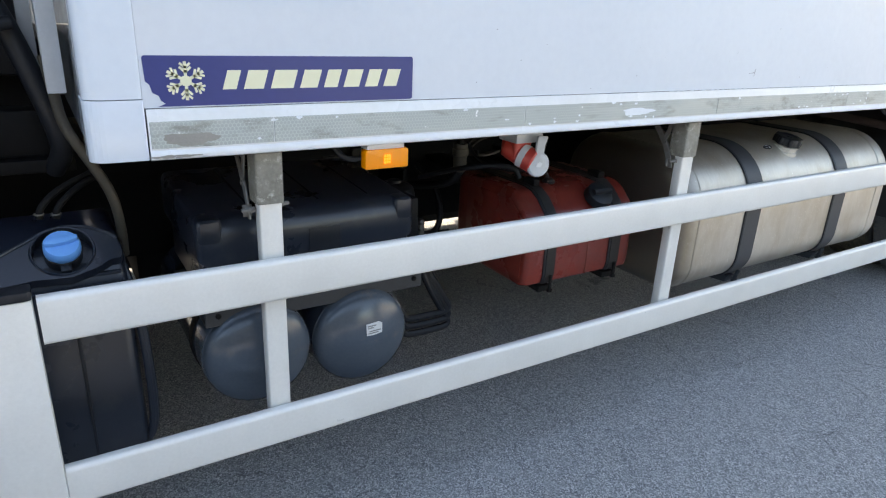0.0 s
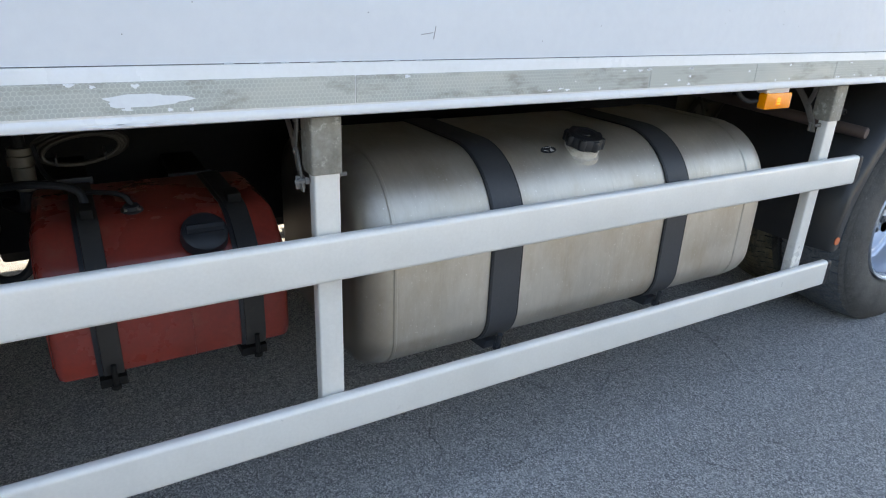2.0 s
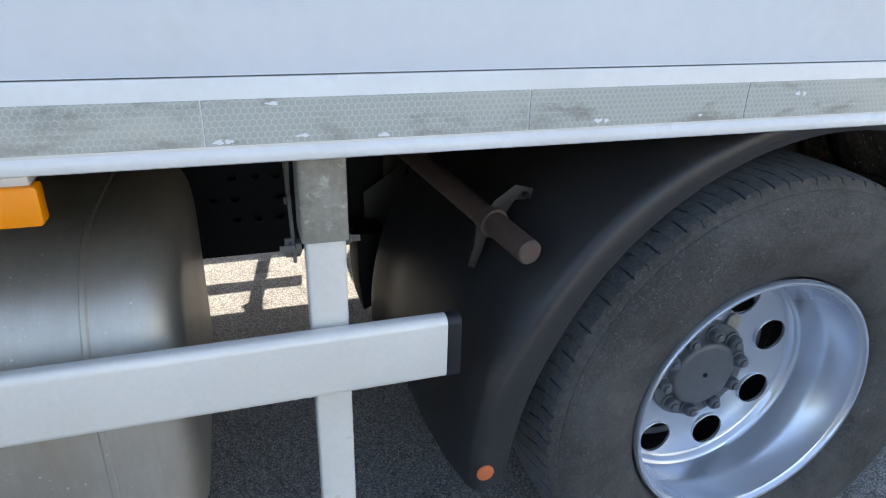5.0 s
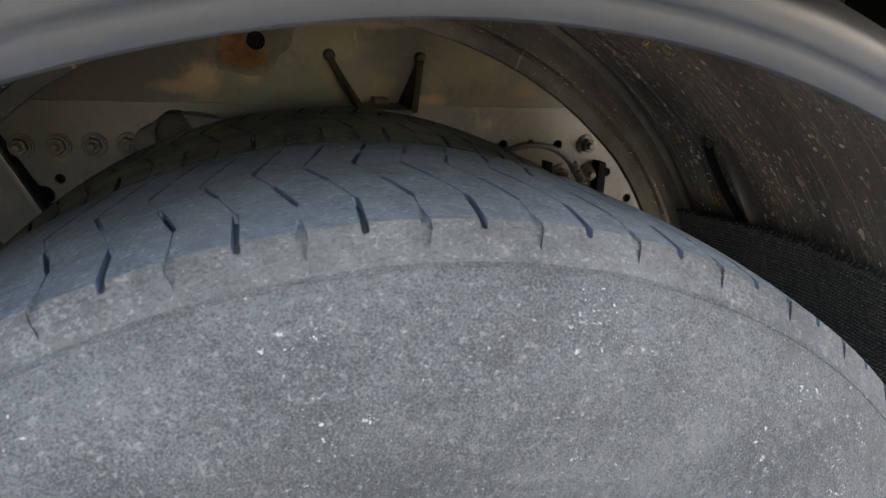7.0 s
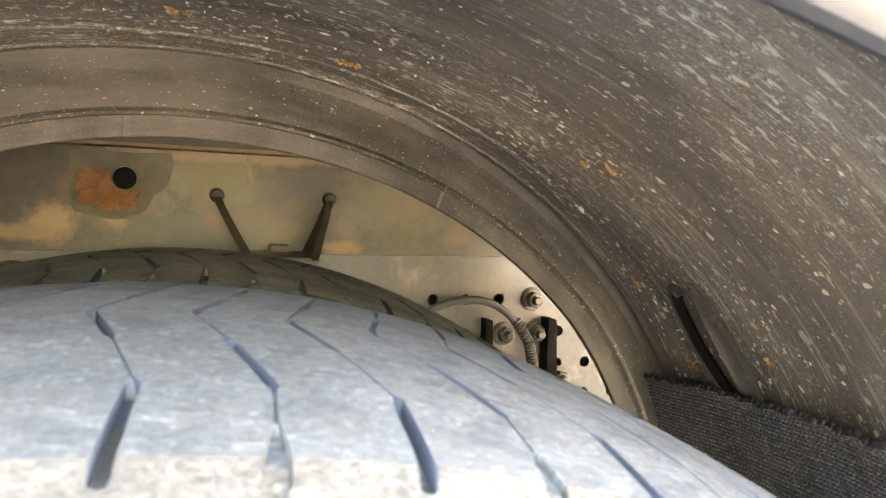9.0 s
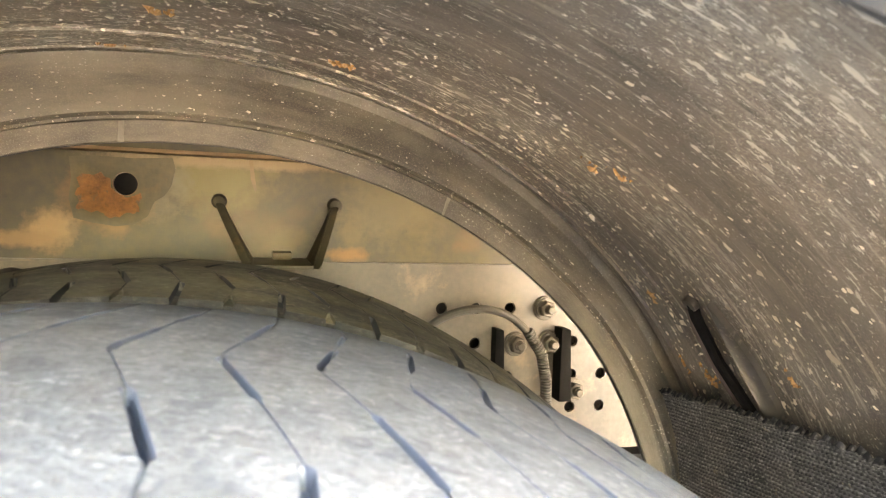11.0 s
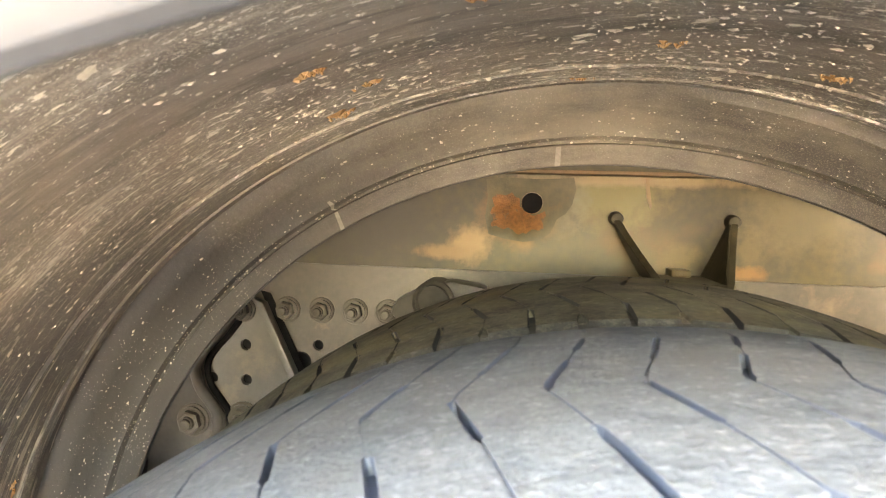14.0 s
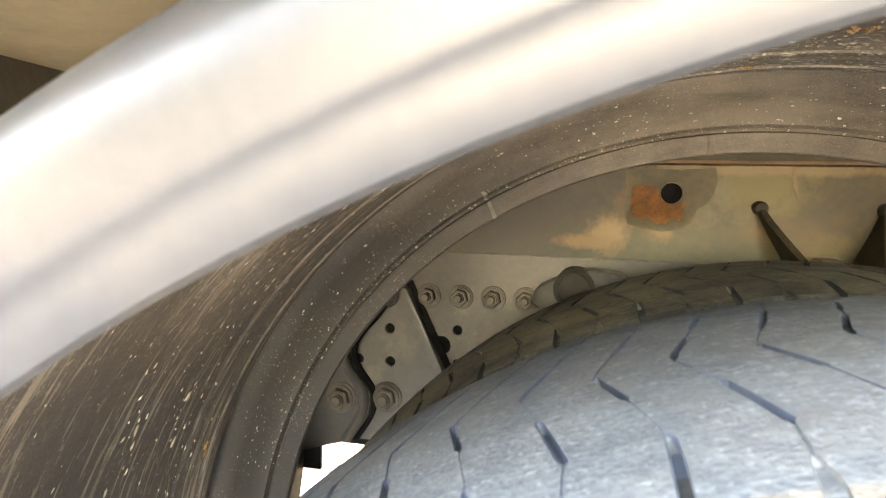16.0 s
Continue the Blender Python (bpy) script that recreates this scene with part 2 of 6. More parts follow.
def tube(points, r, n=10, bm=None, smooth_steps=0, caps=True):
    """A round bar or hose along points, optionally smoothed."""
    pts = [Vector(p) for p in points]
    for _ in range(smooth_steps):
        out = [pts[0]]
        for a, b in zip(pts, pts[1:]):
            out += [a.lerp(b, 0.25), a.lerp(b, 0.75)]
        pts = out + [pts[-1]]
    g = bm or bmesh.new()
    rings = []
    up = Vector((0.13, 0.31, 0.94))
    for k, p in enumerate(pts):
        d = (pts[min(k + 1, len(pts) - 1)] - pts[max(k - 1, 0)]).normalized()
        s = d.cross(up)
        s = s.normalized() if s.length > 1e-4 else d.orthogonal().normalized()
        up = s.cross(d).normalized()
        rr = r[k * (len(r) - 1) // max(1, len(pts) - 1)] if isinstance(r, (list, tuple)) else r
        rings.append([g.verts.new(p + (s * math.cos(2 * math.pi * j / n) + up * math.sin(2 * math.pi * j / n)) * rr) for j in range(n)])
    for a, b in zip(rings, rings[1:]):
        for j in range(n):
            g.faces.new((a[j], a[(j + 1) % n], b[(j + 1) % n], b[j]))
    if caps:
        g.faces.new(rings[0])
        g.faces.new(rings[-1])
    return g


def lathe(profile, centre, axis, n=32, bm=None):
    """An outline of (distance along axis, radius) turned about the axis through centre."""
    d = Vector(axis).normalized()
    s = d.orthogonal().normalized()
    u = d.cross(s)
    c = Vector(centre)
    g = bm or bmesh.new()
    rings = []
    for h, r in profile:
        rings.append([g.verts.new(c + d * h + (s * math.cos(2 * math.pi * k / n) + u * math.sin(2 * math.pi * k / n)) * max(r, 1e-4)) for k in range(n)])
    for a, b in zip(rings, rings[1:]):
        for k in range(n):
            g.faces.new((a[k], a[(k + 1) % n], b[(k + 1) % n], b[k]))
    g.faces.new(rings[0])
    g.faces.new(rings[-1])
    return g


def bolt_mesh(name, r=0.011, material=None):
    """A washer, a nut and the bolt's end, lying along -y from the origin."""
    g = lathe([(0.0, r * 1.5), (0.0025, r * 1.5), (0.0032, r * 1.42), (0.0032, r * 1.12), (0.0045, r * 1.12), (0.0045, r * 1.26), (0.0080, r * 1.26), (0.0080, r * 0.98), (0.0092, r * 0.98)], (0, 0, 0), (0, -1, 0), 18)
    lathe([(0.0090, r * 0.9), (0.0092, r * 1.06), (0.018, r * 1.06), (0.0195, r * 0.88), (0.0195, r * 0.62)], (0, 0, 0), (0, -1, 0), 6, g)
    lathe([(0.019, r * 0.64), (0.0245, r * 0.62), (0.0245, r * 0.52), (0.029, r * 0.50), (0.030, r * 0.38), (0.030, 0.0004)], (0, 0, 0), (0, -1, 0), 12, g)
    bmesh.ops.recalc_face_normals(g, faces=g.faces)
    me = bpy.data.meshes.new(name)
    g.to_mesh(me)
    g.free()
    me.materials.append(material)
    return me


# ---- ground ----
def asphalt():
    m, nt, b = nodes_of("worn_asphalt")
    v = coords(nt)
    big, mid, fine = noise_tex(nt, v, 0.7, 5), noise_tex(nt, v, 14, 6), noise_tex(nt, v, 220, 3, 0.7)
    vo = nt.nodes.new("ShaderNodeTexVoronoi")
    vo.inputs["Scale"].default_value = 250
    nt.links.new(v, vo.inputs["Vector"])
    grain = ramp(nt, vo.outputs["Color"], [(0.18, (0.105, 0.108, 0.117)), (0.55, (0.345, 0.350, 0.362)), (0.92, (0.80, 0.80, 0.79))])
    tone = mixed(nt, ramp(nt, big, [(0.35, 0.0), (0.7, 1.0)]), (0.325, 0.332, 0.345), (0.44, 0.446, 0.453))
    col = mixed(nt, ramp(nt, mid, [(0.3, 0.55), (0.75, 0.95)]), tone, grain)
    crack = nt.nodes.new("ShaderNodeTexVoronoi")
    crack.feature = "DISTANCE_TO_EDGE"
    crack.inputs["Scale"].default_value = 1.6
    warp = nt.nodes.new("ShaderNodeVectorMath")
    warp.operation = "MULTIPLY_ADD"
    nz = nt.nodes.new("ShaderNodeTexNoise")
    nz.inputs["Scale"].default_value, nz.inputs["Detail"].default_value = 5, 6
    nt.links.new(v, nz.inputs["Vector"])
    nt.links.new(nz.outputs["Color"], warp.inputs[0])
    warp.inputs[1].default_value = (0.16, 0.16, 0.16)
    nt.links.new(v, warp.inputs[2])
    nt.links.new(warp.outputs[0], crack.inputs["Vector"])
    line = ramp(nt, crack.outputs["Distance"], [(0.0012, 1.0), (0.0055, 0.0)])
    gate = ramp(nt, noise_tex(nt, v, 2.2, 3), [(0.50, 0.0), (0.62, 0.6)])
    mul = nt.nodes.new("ShaderNodeMath")
    mul.operation = "MULTIPLY"
    nt.links.new(line, mul.inputs[0])
    nt.links.new(gate, mul.inputs[1])
    col = mixed(nt, mul.outputs[0], col, (0.025, 0.025, 0.027))
    stain = ramp(nt, noise_tex(nt, v, 3.1, 3, 0.5), [(0.70, 0.0), (0.74, 0.5)])
    col = mixed(nt, stain, col, (0.03, 0.03, 0.031))
    nt.links.new(col, b.inputs["Base Color"])
    b.inputs["Roughness"].default_value = 0.9
    b.inputs["Specular IOR Level"].default_value = 0.4
    h = nt.nodes.new("ShaderNodeMath")
    h.operation = "ADD"
    nt.links.new(vo.outputs["Distance"], h.inputs[0])
    nt.links.new(fine, h.inputs[1])
    bumped(nt, b, h.outputs[0], 1.0, 0.006)
    return m


asphalt_m = asphalt()
g = bmesh.new()
vs = [g.verts.new(c) for c in ((-400, -400, 0), (400, -400, 0), (400, 400, 0), (-400, 400, 0))]
g.faces.new(vs)
ground = tagged(part("ground", g, asphalt_m), "worn grey asphalt yard with fine cracks and small stains", "ground", kind="structure")

# ---- a pale building across the yard, behind the camera; it only shows as a gleam on the white panel ----
render_m = surf("pale_render", (0.62, 0.60, 0.56), (0.54, 0.52, 0.48), 0.85, big=0.4, fine=12, bump=0.1)
house = thing("warehouse", (29, -17, 0), "pale rendered warehouse with a flat roof across the yard", "building")
part("wall", box(12.87, 46, -22, -12.16, 0, 6.0, 0.03), render_m, house)
part("roof", box(12.6, 46.3, -22.3, -11.9, 6.0, 6.3, 0.03), galv, house, "grey metal roof edge")

# dark unseen mass behind the camera, added to block low sky light
sky_blocker_m = surf("grey_green_cladding", (0.040, 0.046, 0.046), (0.055, 0.062, 0.06), 0.6, big=0.6, fine=14, bump=0.1)
shed = thing("shed", (-22, -8.7, 0), "long dark block behind the camera, added unseen to screen low sky light", "building")
part("wall", box(-46, 2.2, -11, -6.5, 0, 3.3, 0.03), sky_blocker_m, shed)
part("roof", box(-46.3, 2.35, -11.3, -6.35, 3.3, 3.42, 0.03), sky_blocker_m, shed, "dark flat top edge of the added block")
# a plain unseen wall, added on the far side to block low sky light
wall_m = surf("weathered_yard_concrete", (0.20, 0.195, 0.185), (0.14, 0.135, 0.128), 0.85, big=0.8, fine=20, bump=0.2)
tagged(part("wall_north", box(-30, 36, 8.5, 8.75, 0, 4.8, 0.02), wall_m), "plain grey concrete wall added unseen to block low sky light", "wall", kind="structure")


# ---- cargo box ----
BOX_L, BOX_R, BOX_B, BOX_T, BOX_W = 0.158, 9.2, 1.111, 3.7, 2.56
cargo = thing("cargo_box", (4.6, 1.28, 1.11), "white insulated truck box with a grey reflective strip", "truck body")
part("side_panel", box(0.262, BOX_R, 0.0, 0.06, 1.2155, BOX_T, 0.0015), white_gel, cargo, "glossy white side panel")
part("far_panel", box(0.20, BOX_R, BOX_W - 0.06, BOX_W, 1.11, BOX_T), white_gel, cargo)
part("front_wall", box(0.166, 0.226, 0.045, BOX_W - 0.062, 1.115, BOX_T - 0.062), white_gel, cargo)
part("rear_wall", box(BOX_R - 0.06, BOX_R - 0.002, 0.062, BOX_W - 0.062, 1.24, BOX_T - 0.062), white_gel, cargo)
part("roof", box(0.17, BOX_R - 0.002, 0.002, BOX_W - 0.002, BOX_T + 0.002, BOX_T + 0.06, 0.01), white_gel, cargo)
part("floor", box(0.23, BOX_R - 0.065, 0.062, BOX_W - 0.065, 1.222, 1.262), brown_floor, cargo, "brown boarded underside")
rail_profile = [(-0.003, 1.2142), (-0.004, 1.2125), (-0.004, 1.131), (-0.009, 1.127), (-0.011, 1.121), (-0.009, 1.114), (-0.002, BOX_B), (0.022, BOX_B + 0.001), (0.026, 1.118), (0.026, 1.2142)]
part("lower_rail", extrude(rail_profile, "x", 0.2655, BOX_R, 0), white_rail, cargo, "white lower rail, chipped along its edge", sharp=50)
part("rail_filler", box(0.2655, BOX_R, 0.004, 0.06, 1.2144, 1.2153), edge_dark, cargo, "dark joint")
part("corner_post", extrude(rounded(0.158, 0.262, -0.003, 0.10, (0.030, 0.004, 0.004, 0.004)), "z", 1.2345, BOX_T), white_gel, cargo, "white rounded corner post")
part("corner_casting", extrude(rounded(0.156, 0.263, -0.005, 0.10, (0.032, 0.004, 0.004, 0.004)), "z", 1.113, 1.2325, 0.006), white_gel, cargo, "white corner cap")


def honeycomb():
    m, nt, b = nodes_of("honeycomb_reflective_strip")
    v = coords(nt, (1, 1, 1))

    def lattice(shift):
        mp = nt.nodes.new("ShaderNodeMapping")
        mp.inputs["Scale"].default_value = (118, 0, 118)
        mp.inputs["Location"].default_value = (shift, 0, shift * 1.732)
        nt.links.new(v, mp.inputs[0])
        wrap = nt.nodes.new("ShaderNodeVectorMath")
        wrap.operation = "WRAP"
        wrap.inputs[1].default_value, wrap.inputs[2].default_value = (0.5, 0.5, 0.866), (-0.5, -0.5, -0.866)
        nt.links.new(mp.outputs[0], wrap.inputs[0])
        far = None
        for way in ((1, 0, 0), (0.5, 0, 0.866), (0.5, 0, -0.866)):
            dot = nt.nodes.new("ShaderNodeVectorMath")
            dot.operation = "DOT_PRODUCT"
            dot.inputs[1].default_value = way
            nt.links.new(wrap.outputs[0], dot.inputs[0])
            ab = nt.nodes.new("ShaderNodeMath")
            ab.operation = "ABSOLUTE"
            nt.links.new(dot.outputs["Value"], ab.inputs[0])
            if far is None:
                far = ab.outputs[0]
            else:
                mx = nt.nodes.new("ShaderNodeMath")
                mx.operation = "MAXIMUM"
                nt.links.new(far, mx.inputs[0])
                nt.links.new(ab.outputs[0], mx.inputs[1])
                far = mx.outputs[0]
        return far
    least = nt.nodes.new("ShaderNodeMath")
    least.operation = "MINIMUM"
    nt.links.new(lattice(0.0), least.inputs[0])
    nt.links.new(lattice(0.5), least.inputs[1])
    cell = ramp(nt, least.outputs[0], [(0.40, 1.0), (0.46, 0.0)])
    col = mixed(nt, cell, (0.485, 0.505, 0.475), (0.365, 0.39, 0.37))
    grime = ramp(nt, noise_tex(nt, coords(nt, (0.6, 1, 1.6)), 16, 8, 0.7), [(0.53, 0.0), (0.66, 0.75)])
    col = mixed(nt, grime, col, (0.20, 0.19, 0.165))
    pale = ramp(nt, noise_tex(nt, coords(nt, (0.5, 1, 1.5)), 6, 3), [(0.48, 0.0), (0.7, 0.4)])
    col = mixed(nt, pale, col, (0.58, 0.57, 0.50))
    chip = ramp(nt, noise_tex(nt, v, 38, 4, 0.6), [(0.70, 0.0), (0.72, 1.0)])
    col = mixed(nt, chip, col, (0.78, 0.78, 0.76))
    nt.links.new(col, b.inputs["Base Color"])
    b.inputs["Roughness"].default_value = 0.42
    bumped(nt, b, cell, 0.12, 0.0006)
    return m


tape_m = honeycomb()
seams = [0.268, 0.52, 1.22, 2.05, 2.87, 3.30, 3.70, 4.115, 4.47, 5.3, 6.4, 7.7, 9.0]
for a, b_ in zip(seams, seams[1:]):
    part("reflective_strip", box(a + 0.0008, b_ - 0.0008, -0.0056, -0.0035, 1.1350, 1.1895, 0.0008, 1), tape_m, cargo, "dull grey honeycomb strip with chips and grime")
# scraped bare patches on the strip
white_chip = surf("bare_white_scrape", (0.74, 0.77, 0.80), (0.66, 0.69, 0.72), 0.5, fine=120, bump=0.2)
grey_scuff = surf("grey_scuff", (0.30, 0.28, 0.25), (0.22, 0.21, 0.19), 0.6, fine=200, bump=0.4)
rnd = random.Random(4)


def blotch(cx, cz, w, h, y, thick, n=26, rough=0.25):
    out = []
    ph = [rnd.uniform(0, 6.28) for _ in range(4)]
    for k in range(n):
        a = 2 * math.pi * k / n
        q = 1 + rough * (math.sin(3 * a + ph[0]) * 0.5 + math.sin(5 * a + ph[1]) * 0.3 + math.sin(9 * a + ph[2]) * 0.25)
        out.append((cx + w / 2 * q * math.cos(a), cz + h / 2 * q * math.sin(a)))
    return extrude(out, "y", y, y + thick)


part("scrape", blotch(1.665, 1.158, 0.135, 0.022, -0.0064, 0.0007), white_chip, cargo, "bare scraped patch")
part("scuff", blotch(0.345, 1.152, 0.11, 0.026, -0.0064, 0.0007), grey_scuff, cargo, "grey scuffed patch")
for cx in (0.29, 0.33, 1.60, 1.70, 1.645):
    part("paint_chip", blotch(cx, 1.119, 0.05, 0.006, -0.0118, 0.0012, rough=0.5), grey_scuff if cx < 1 else white_chip, cargo)
for k in range(46):
    cx, cz = rnd.uniform(0.4, 4.7), rnd.choice((rnd.uniform(1.137, 1.145), rnd.uniform(1.18, 1.187), rnd.uniform(1.14, 1.185)))
    part("paint_chip", blotch(cx, cz, rnd.uniform(0.006, 0.016), rnd.uniform(0.003, 0.007), -0.0062, 0.0005, 14, 0.5), white_chip, cargo)

# hair scratches and specks on the panel, chips along its lower joint
scratch_m = surf("dark_scratch", (0.16, 0.17, 0.19), (0.22, 0.23, 0.25), 0.6)
for pts in ([(2.197, 1.265), (2.225, 1.269), (2.225, 1.2702), (2.197, 1.2661)], [(2.226, 1.257), (2.2275, 1.257), (2.232, 1.282), (2.231, 1.282)]):
    part("scratch", extrude(pts, "y", -0.0007, 0.0004), scratch_m, cargo, "hair scratch")
for k in range(26):
    part("speck", blotch(rnd.uniform(0.9, 5.0), rnd.uniform(1.225, 1.42), 0.0022, 0.0018, -0.0007, 0.001, 8, 0.2), edge_dark, cargo)
for k in range(14):
    part("joint_chip", blotch(rnd.uniform(1.78, 2.20), 1.2150, rnd.uniform(0.004, 0.016), 0.0022, -0.0048, 0.0052, 10, 0.4), white_chip, cargo)

# the blue badge: pale bars stand for its wordmark
badge_blue = surf("navy_vinyl", (0.018, 0.03, 0.16), (0.022, 0.036, 0.18), 0.35, bump=0.01)
badge_cream = surf("cream_vinyl", (0.75, 0.72, 0.52), (0.70, 0.67, 0.48), 0.4, bump=0.01)
badge = part("badge", extrude([(0.290, 1.2185), (0.862, 1.2185), (0.866, 1.222), (0.866, 1.313), (0.862, 1.317), (0.272, 1.317), (0.268, 1.313), (0.270, 1.268), (0.277, 1.262), (0.281, 1.246), (0.292, 1.240), (0.296, 1.230), (0.304, 1.224)], "y", -0.0014, -0.0002), badge_blue, cargo, "dark blue badge with a torn corner")
fx, fz = 0.346, 1.268
flake = part("snowflake", extrude([(fx + 0.0115 * math.cos(radians(60 * k)), fz + 0.011 * math.sin(radians(60 * k))) for k in range(6)], "y", -0.0020, -0.0012), badge_cream, badge, "cream snowflake sign")
for k in range(6):
    g = bmesh.new()
    a = radians(30 + 60 * k)
    d, s = Vector((math.cos(a), 0, math.sin(a) * 0.95)), Vector((-math.sin(a), 0, math.cos(a) * 0.95))
    c = Vector((fx, 0, fz))

    def strip(p, q, w):
        t = (q - p).normalized()
        n = Vector((-t.z, 0, t.x)) * w
        f = [(v.x, v.z) for v in (p - n, q - n, q + n, p + n)]
        extrude(f, "y", -0.0024, -0.0012, bm=g)
    strip(c + d * 0.004, c + d * 0.040, 0.0030)
    for side in (1, -1):
        strip(c + d * 0.018, c + d * 0.029 + s * 0.011 * side, 0.0024)
        strip(c + d * 0.027, c + d * 0.037 + s * 0.010 * side, 0.0022)
    part("snowflake_arm", g, badge_cream, flake)
xs = 0.417
for w in (0.040, 0.054, 0.062, 0.052, 0.044, 0.050, 0.044, 0.046):
    part("wordmark_bar", extrude([(xs, 1.2500), (xs + w - 0.012, 1.2500), (xs + w, 1.2885), (xs + 0.012, 1.2885)], "y", -0.0024, -0.0012), badge_cream, badge)
    xs += w + 0.0035

# cross bearers of the floor; one painted pale for sunlight bounced onto it
for x in (0.55, 0.95, 1.35, 1.75, 2.15, 2.55, 2.95, 3.35, 3.75, 5.9, 6.4, 6.9, 7.4, 7.9, 8.4):
    part("cross_bearer", box(x - 0.03, x + 0.03, 0.065, BOX_W - 0.07, 1.135, 1.2215), sand_steel if 3.5 < x < 4.0 else black_steel, cargo)


# ---- chassis ----
def plate(x0, x1, z0, z1, y, thick, holes, bm=None, n=14, outline=None):
    """An upright sheet with round holes cut through it."""
    g = bmesh.new()
    edges = []

    def loop(pts):
        v = [g.verts.new((px, y, pz)) for px, pz in pts]
        for a, b in zip(v, v[1:] + v[:1]):
            edges.append(g.edges.new((a, b)))
    loop(outline or [(x0, z0), (x1, z0), (x1, z1), (x0, z1)])
    for hx, hz, r in holes:
        loop([(hx + r * math.cos(2 * math.pi * k / n), hz + r * math.sin(2 * math.pi * k / n)) for k in range(n)])
    bmesh.ops.triangle_fill(g, use_beauty=True, use_dissolve=False, edges=edges)
    geom = bmesh.ops.extrude_face_region(g, geom=g.faces[:])
    for v in geom["geom"]:
        if isinstance(v, bmesh.types.BMVert):
            v.co.y += thick
    return joined(bm, g)


FR = 0.955
WX, WZ = 4.753, 0.480
rust_thin = surf("rust_stained_steel", (0.20, 0.12, 0.06), (0.13, 0.09, 0.05), 0.8, big=20, fine=120, bump=0.3)
chassis = thing("chassis_frame", (4.5, 1.28, 0.6), "dark steel truck chassis rails with rows of bolt holes", "truck chassis")
RZ = (0.889, 0.833, 0.777, 0.722, 0.667)
near_holes = [(x, z, 0.0085) for x in [4.196 + 0.0545 * k for k in range(6)] for z in RZ[1:4] if not (x > 4.4 and z > 0.80)]
near_holes += [(x, z, 0.0095) for x in (5.13, 5.187, 5.245, 5.359, 5.414, 5.47) for z in RZ[:4]]
near_holes += [(4.333, 0.806, 0.016)]
front_holes = [(3.42 + 0.058 * k, z, 0.011) for k in range(9) for z in (0.80, 0.74, 0.68) if (k * 7 + int(z * 100)) % 4]
# one rail, two tones: dust by the wheel, plus bounced light in the colour
part("rail_web", plate(4.125, 9.0, 0.645, 0.9575, FR, 0.008, near_holes), sand_steel, chassis, "dusty beige rail with bolt holes", smooth=False)
part("rail_web", plate(-0.6, 4.122, 0.57, 0.9575, FR, 0.008, front_holes), black_steel, chassis, "black rail with bolt holes", smooth=False)
# black sheets added behind the bolt holes so they show dark
part("rail_backing", box(3.30, 3.86, FR + 0.03, FR + 0.036, 0.63, 0.955), black_steel, chassis)
part("rail_backing", box(4.14, 5.56, FR + 0.045, FR + 0.051, 0.635, 0.955), black_steel, chassis)
part("rail_flange", box(-0.6, 9.0, FR + 0.0082, FR + 0.075, 0.620, 0.628), black_steel, chassis)
part("rail_web", box(-0.6, 9.0, 1.605, 1.613, 0.62, 0.9575), sand_steel, chassis)
for x in (0.3, 1.6, 3.1, 4.15, 5.6, 7.4):
    part("crossmember", box(x - 0.06, x + 0.06, FR + 0.01, 1.603, 0.68, 0.90, 0.01), black_steel, chassis)

part("spring_hanger", extrude([(4.015, 0.660), (4.098, 0.660), (4.092, 0.56), (4.080, 0.45), (4.030, 0.42), (4.018, 0.52)], "y", 0.81, FR - 0.001, 0.008), black_steel, chassis, "black cast spring hanger")
# spring pack and axle, hidden from view, added to block light from below
part("leaf_spring", extrude([(4.52, 0.80), (4.60, 0.868), (4.70, 0.885), (4.80, 0.868), (4.92, 0.80), (5.00, 0.72), (5.00, 0.66), (4.52, 0.70)], "y", FR - 0.095, FR - 0.010, 0.004), black_steel, chassis, "black leaf spring pack")
part("axle", lathe([(0.0, 0.085), (1.10, 0.085)], (WX, 0.73, WZ), (0, 1, 0), 28), black_steel, chassis, "black rear axle tube")


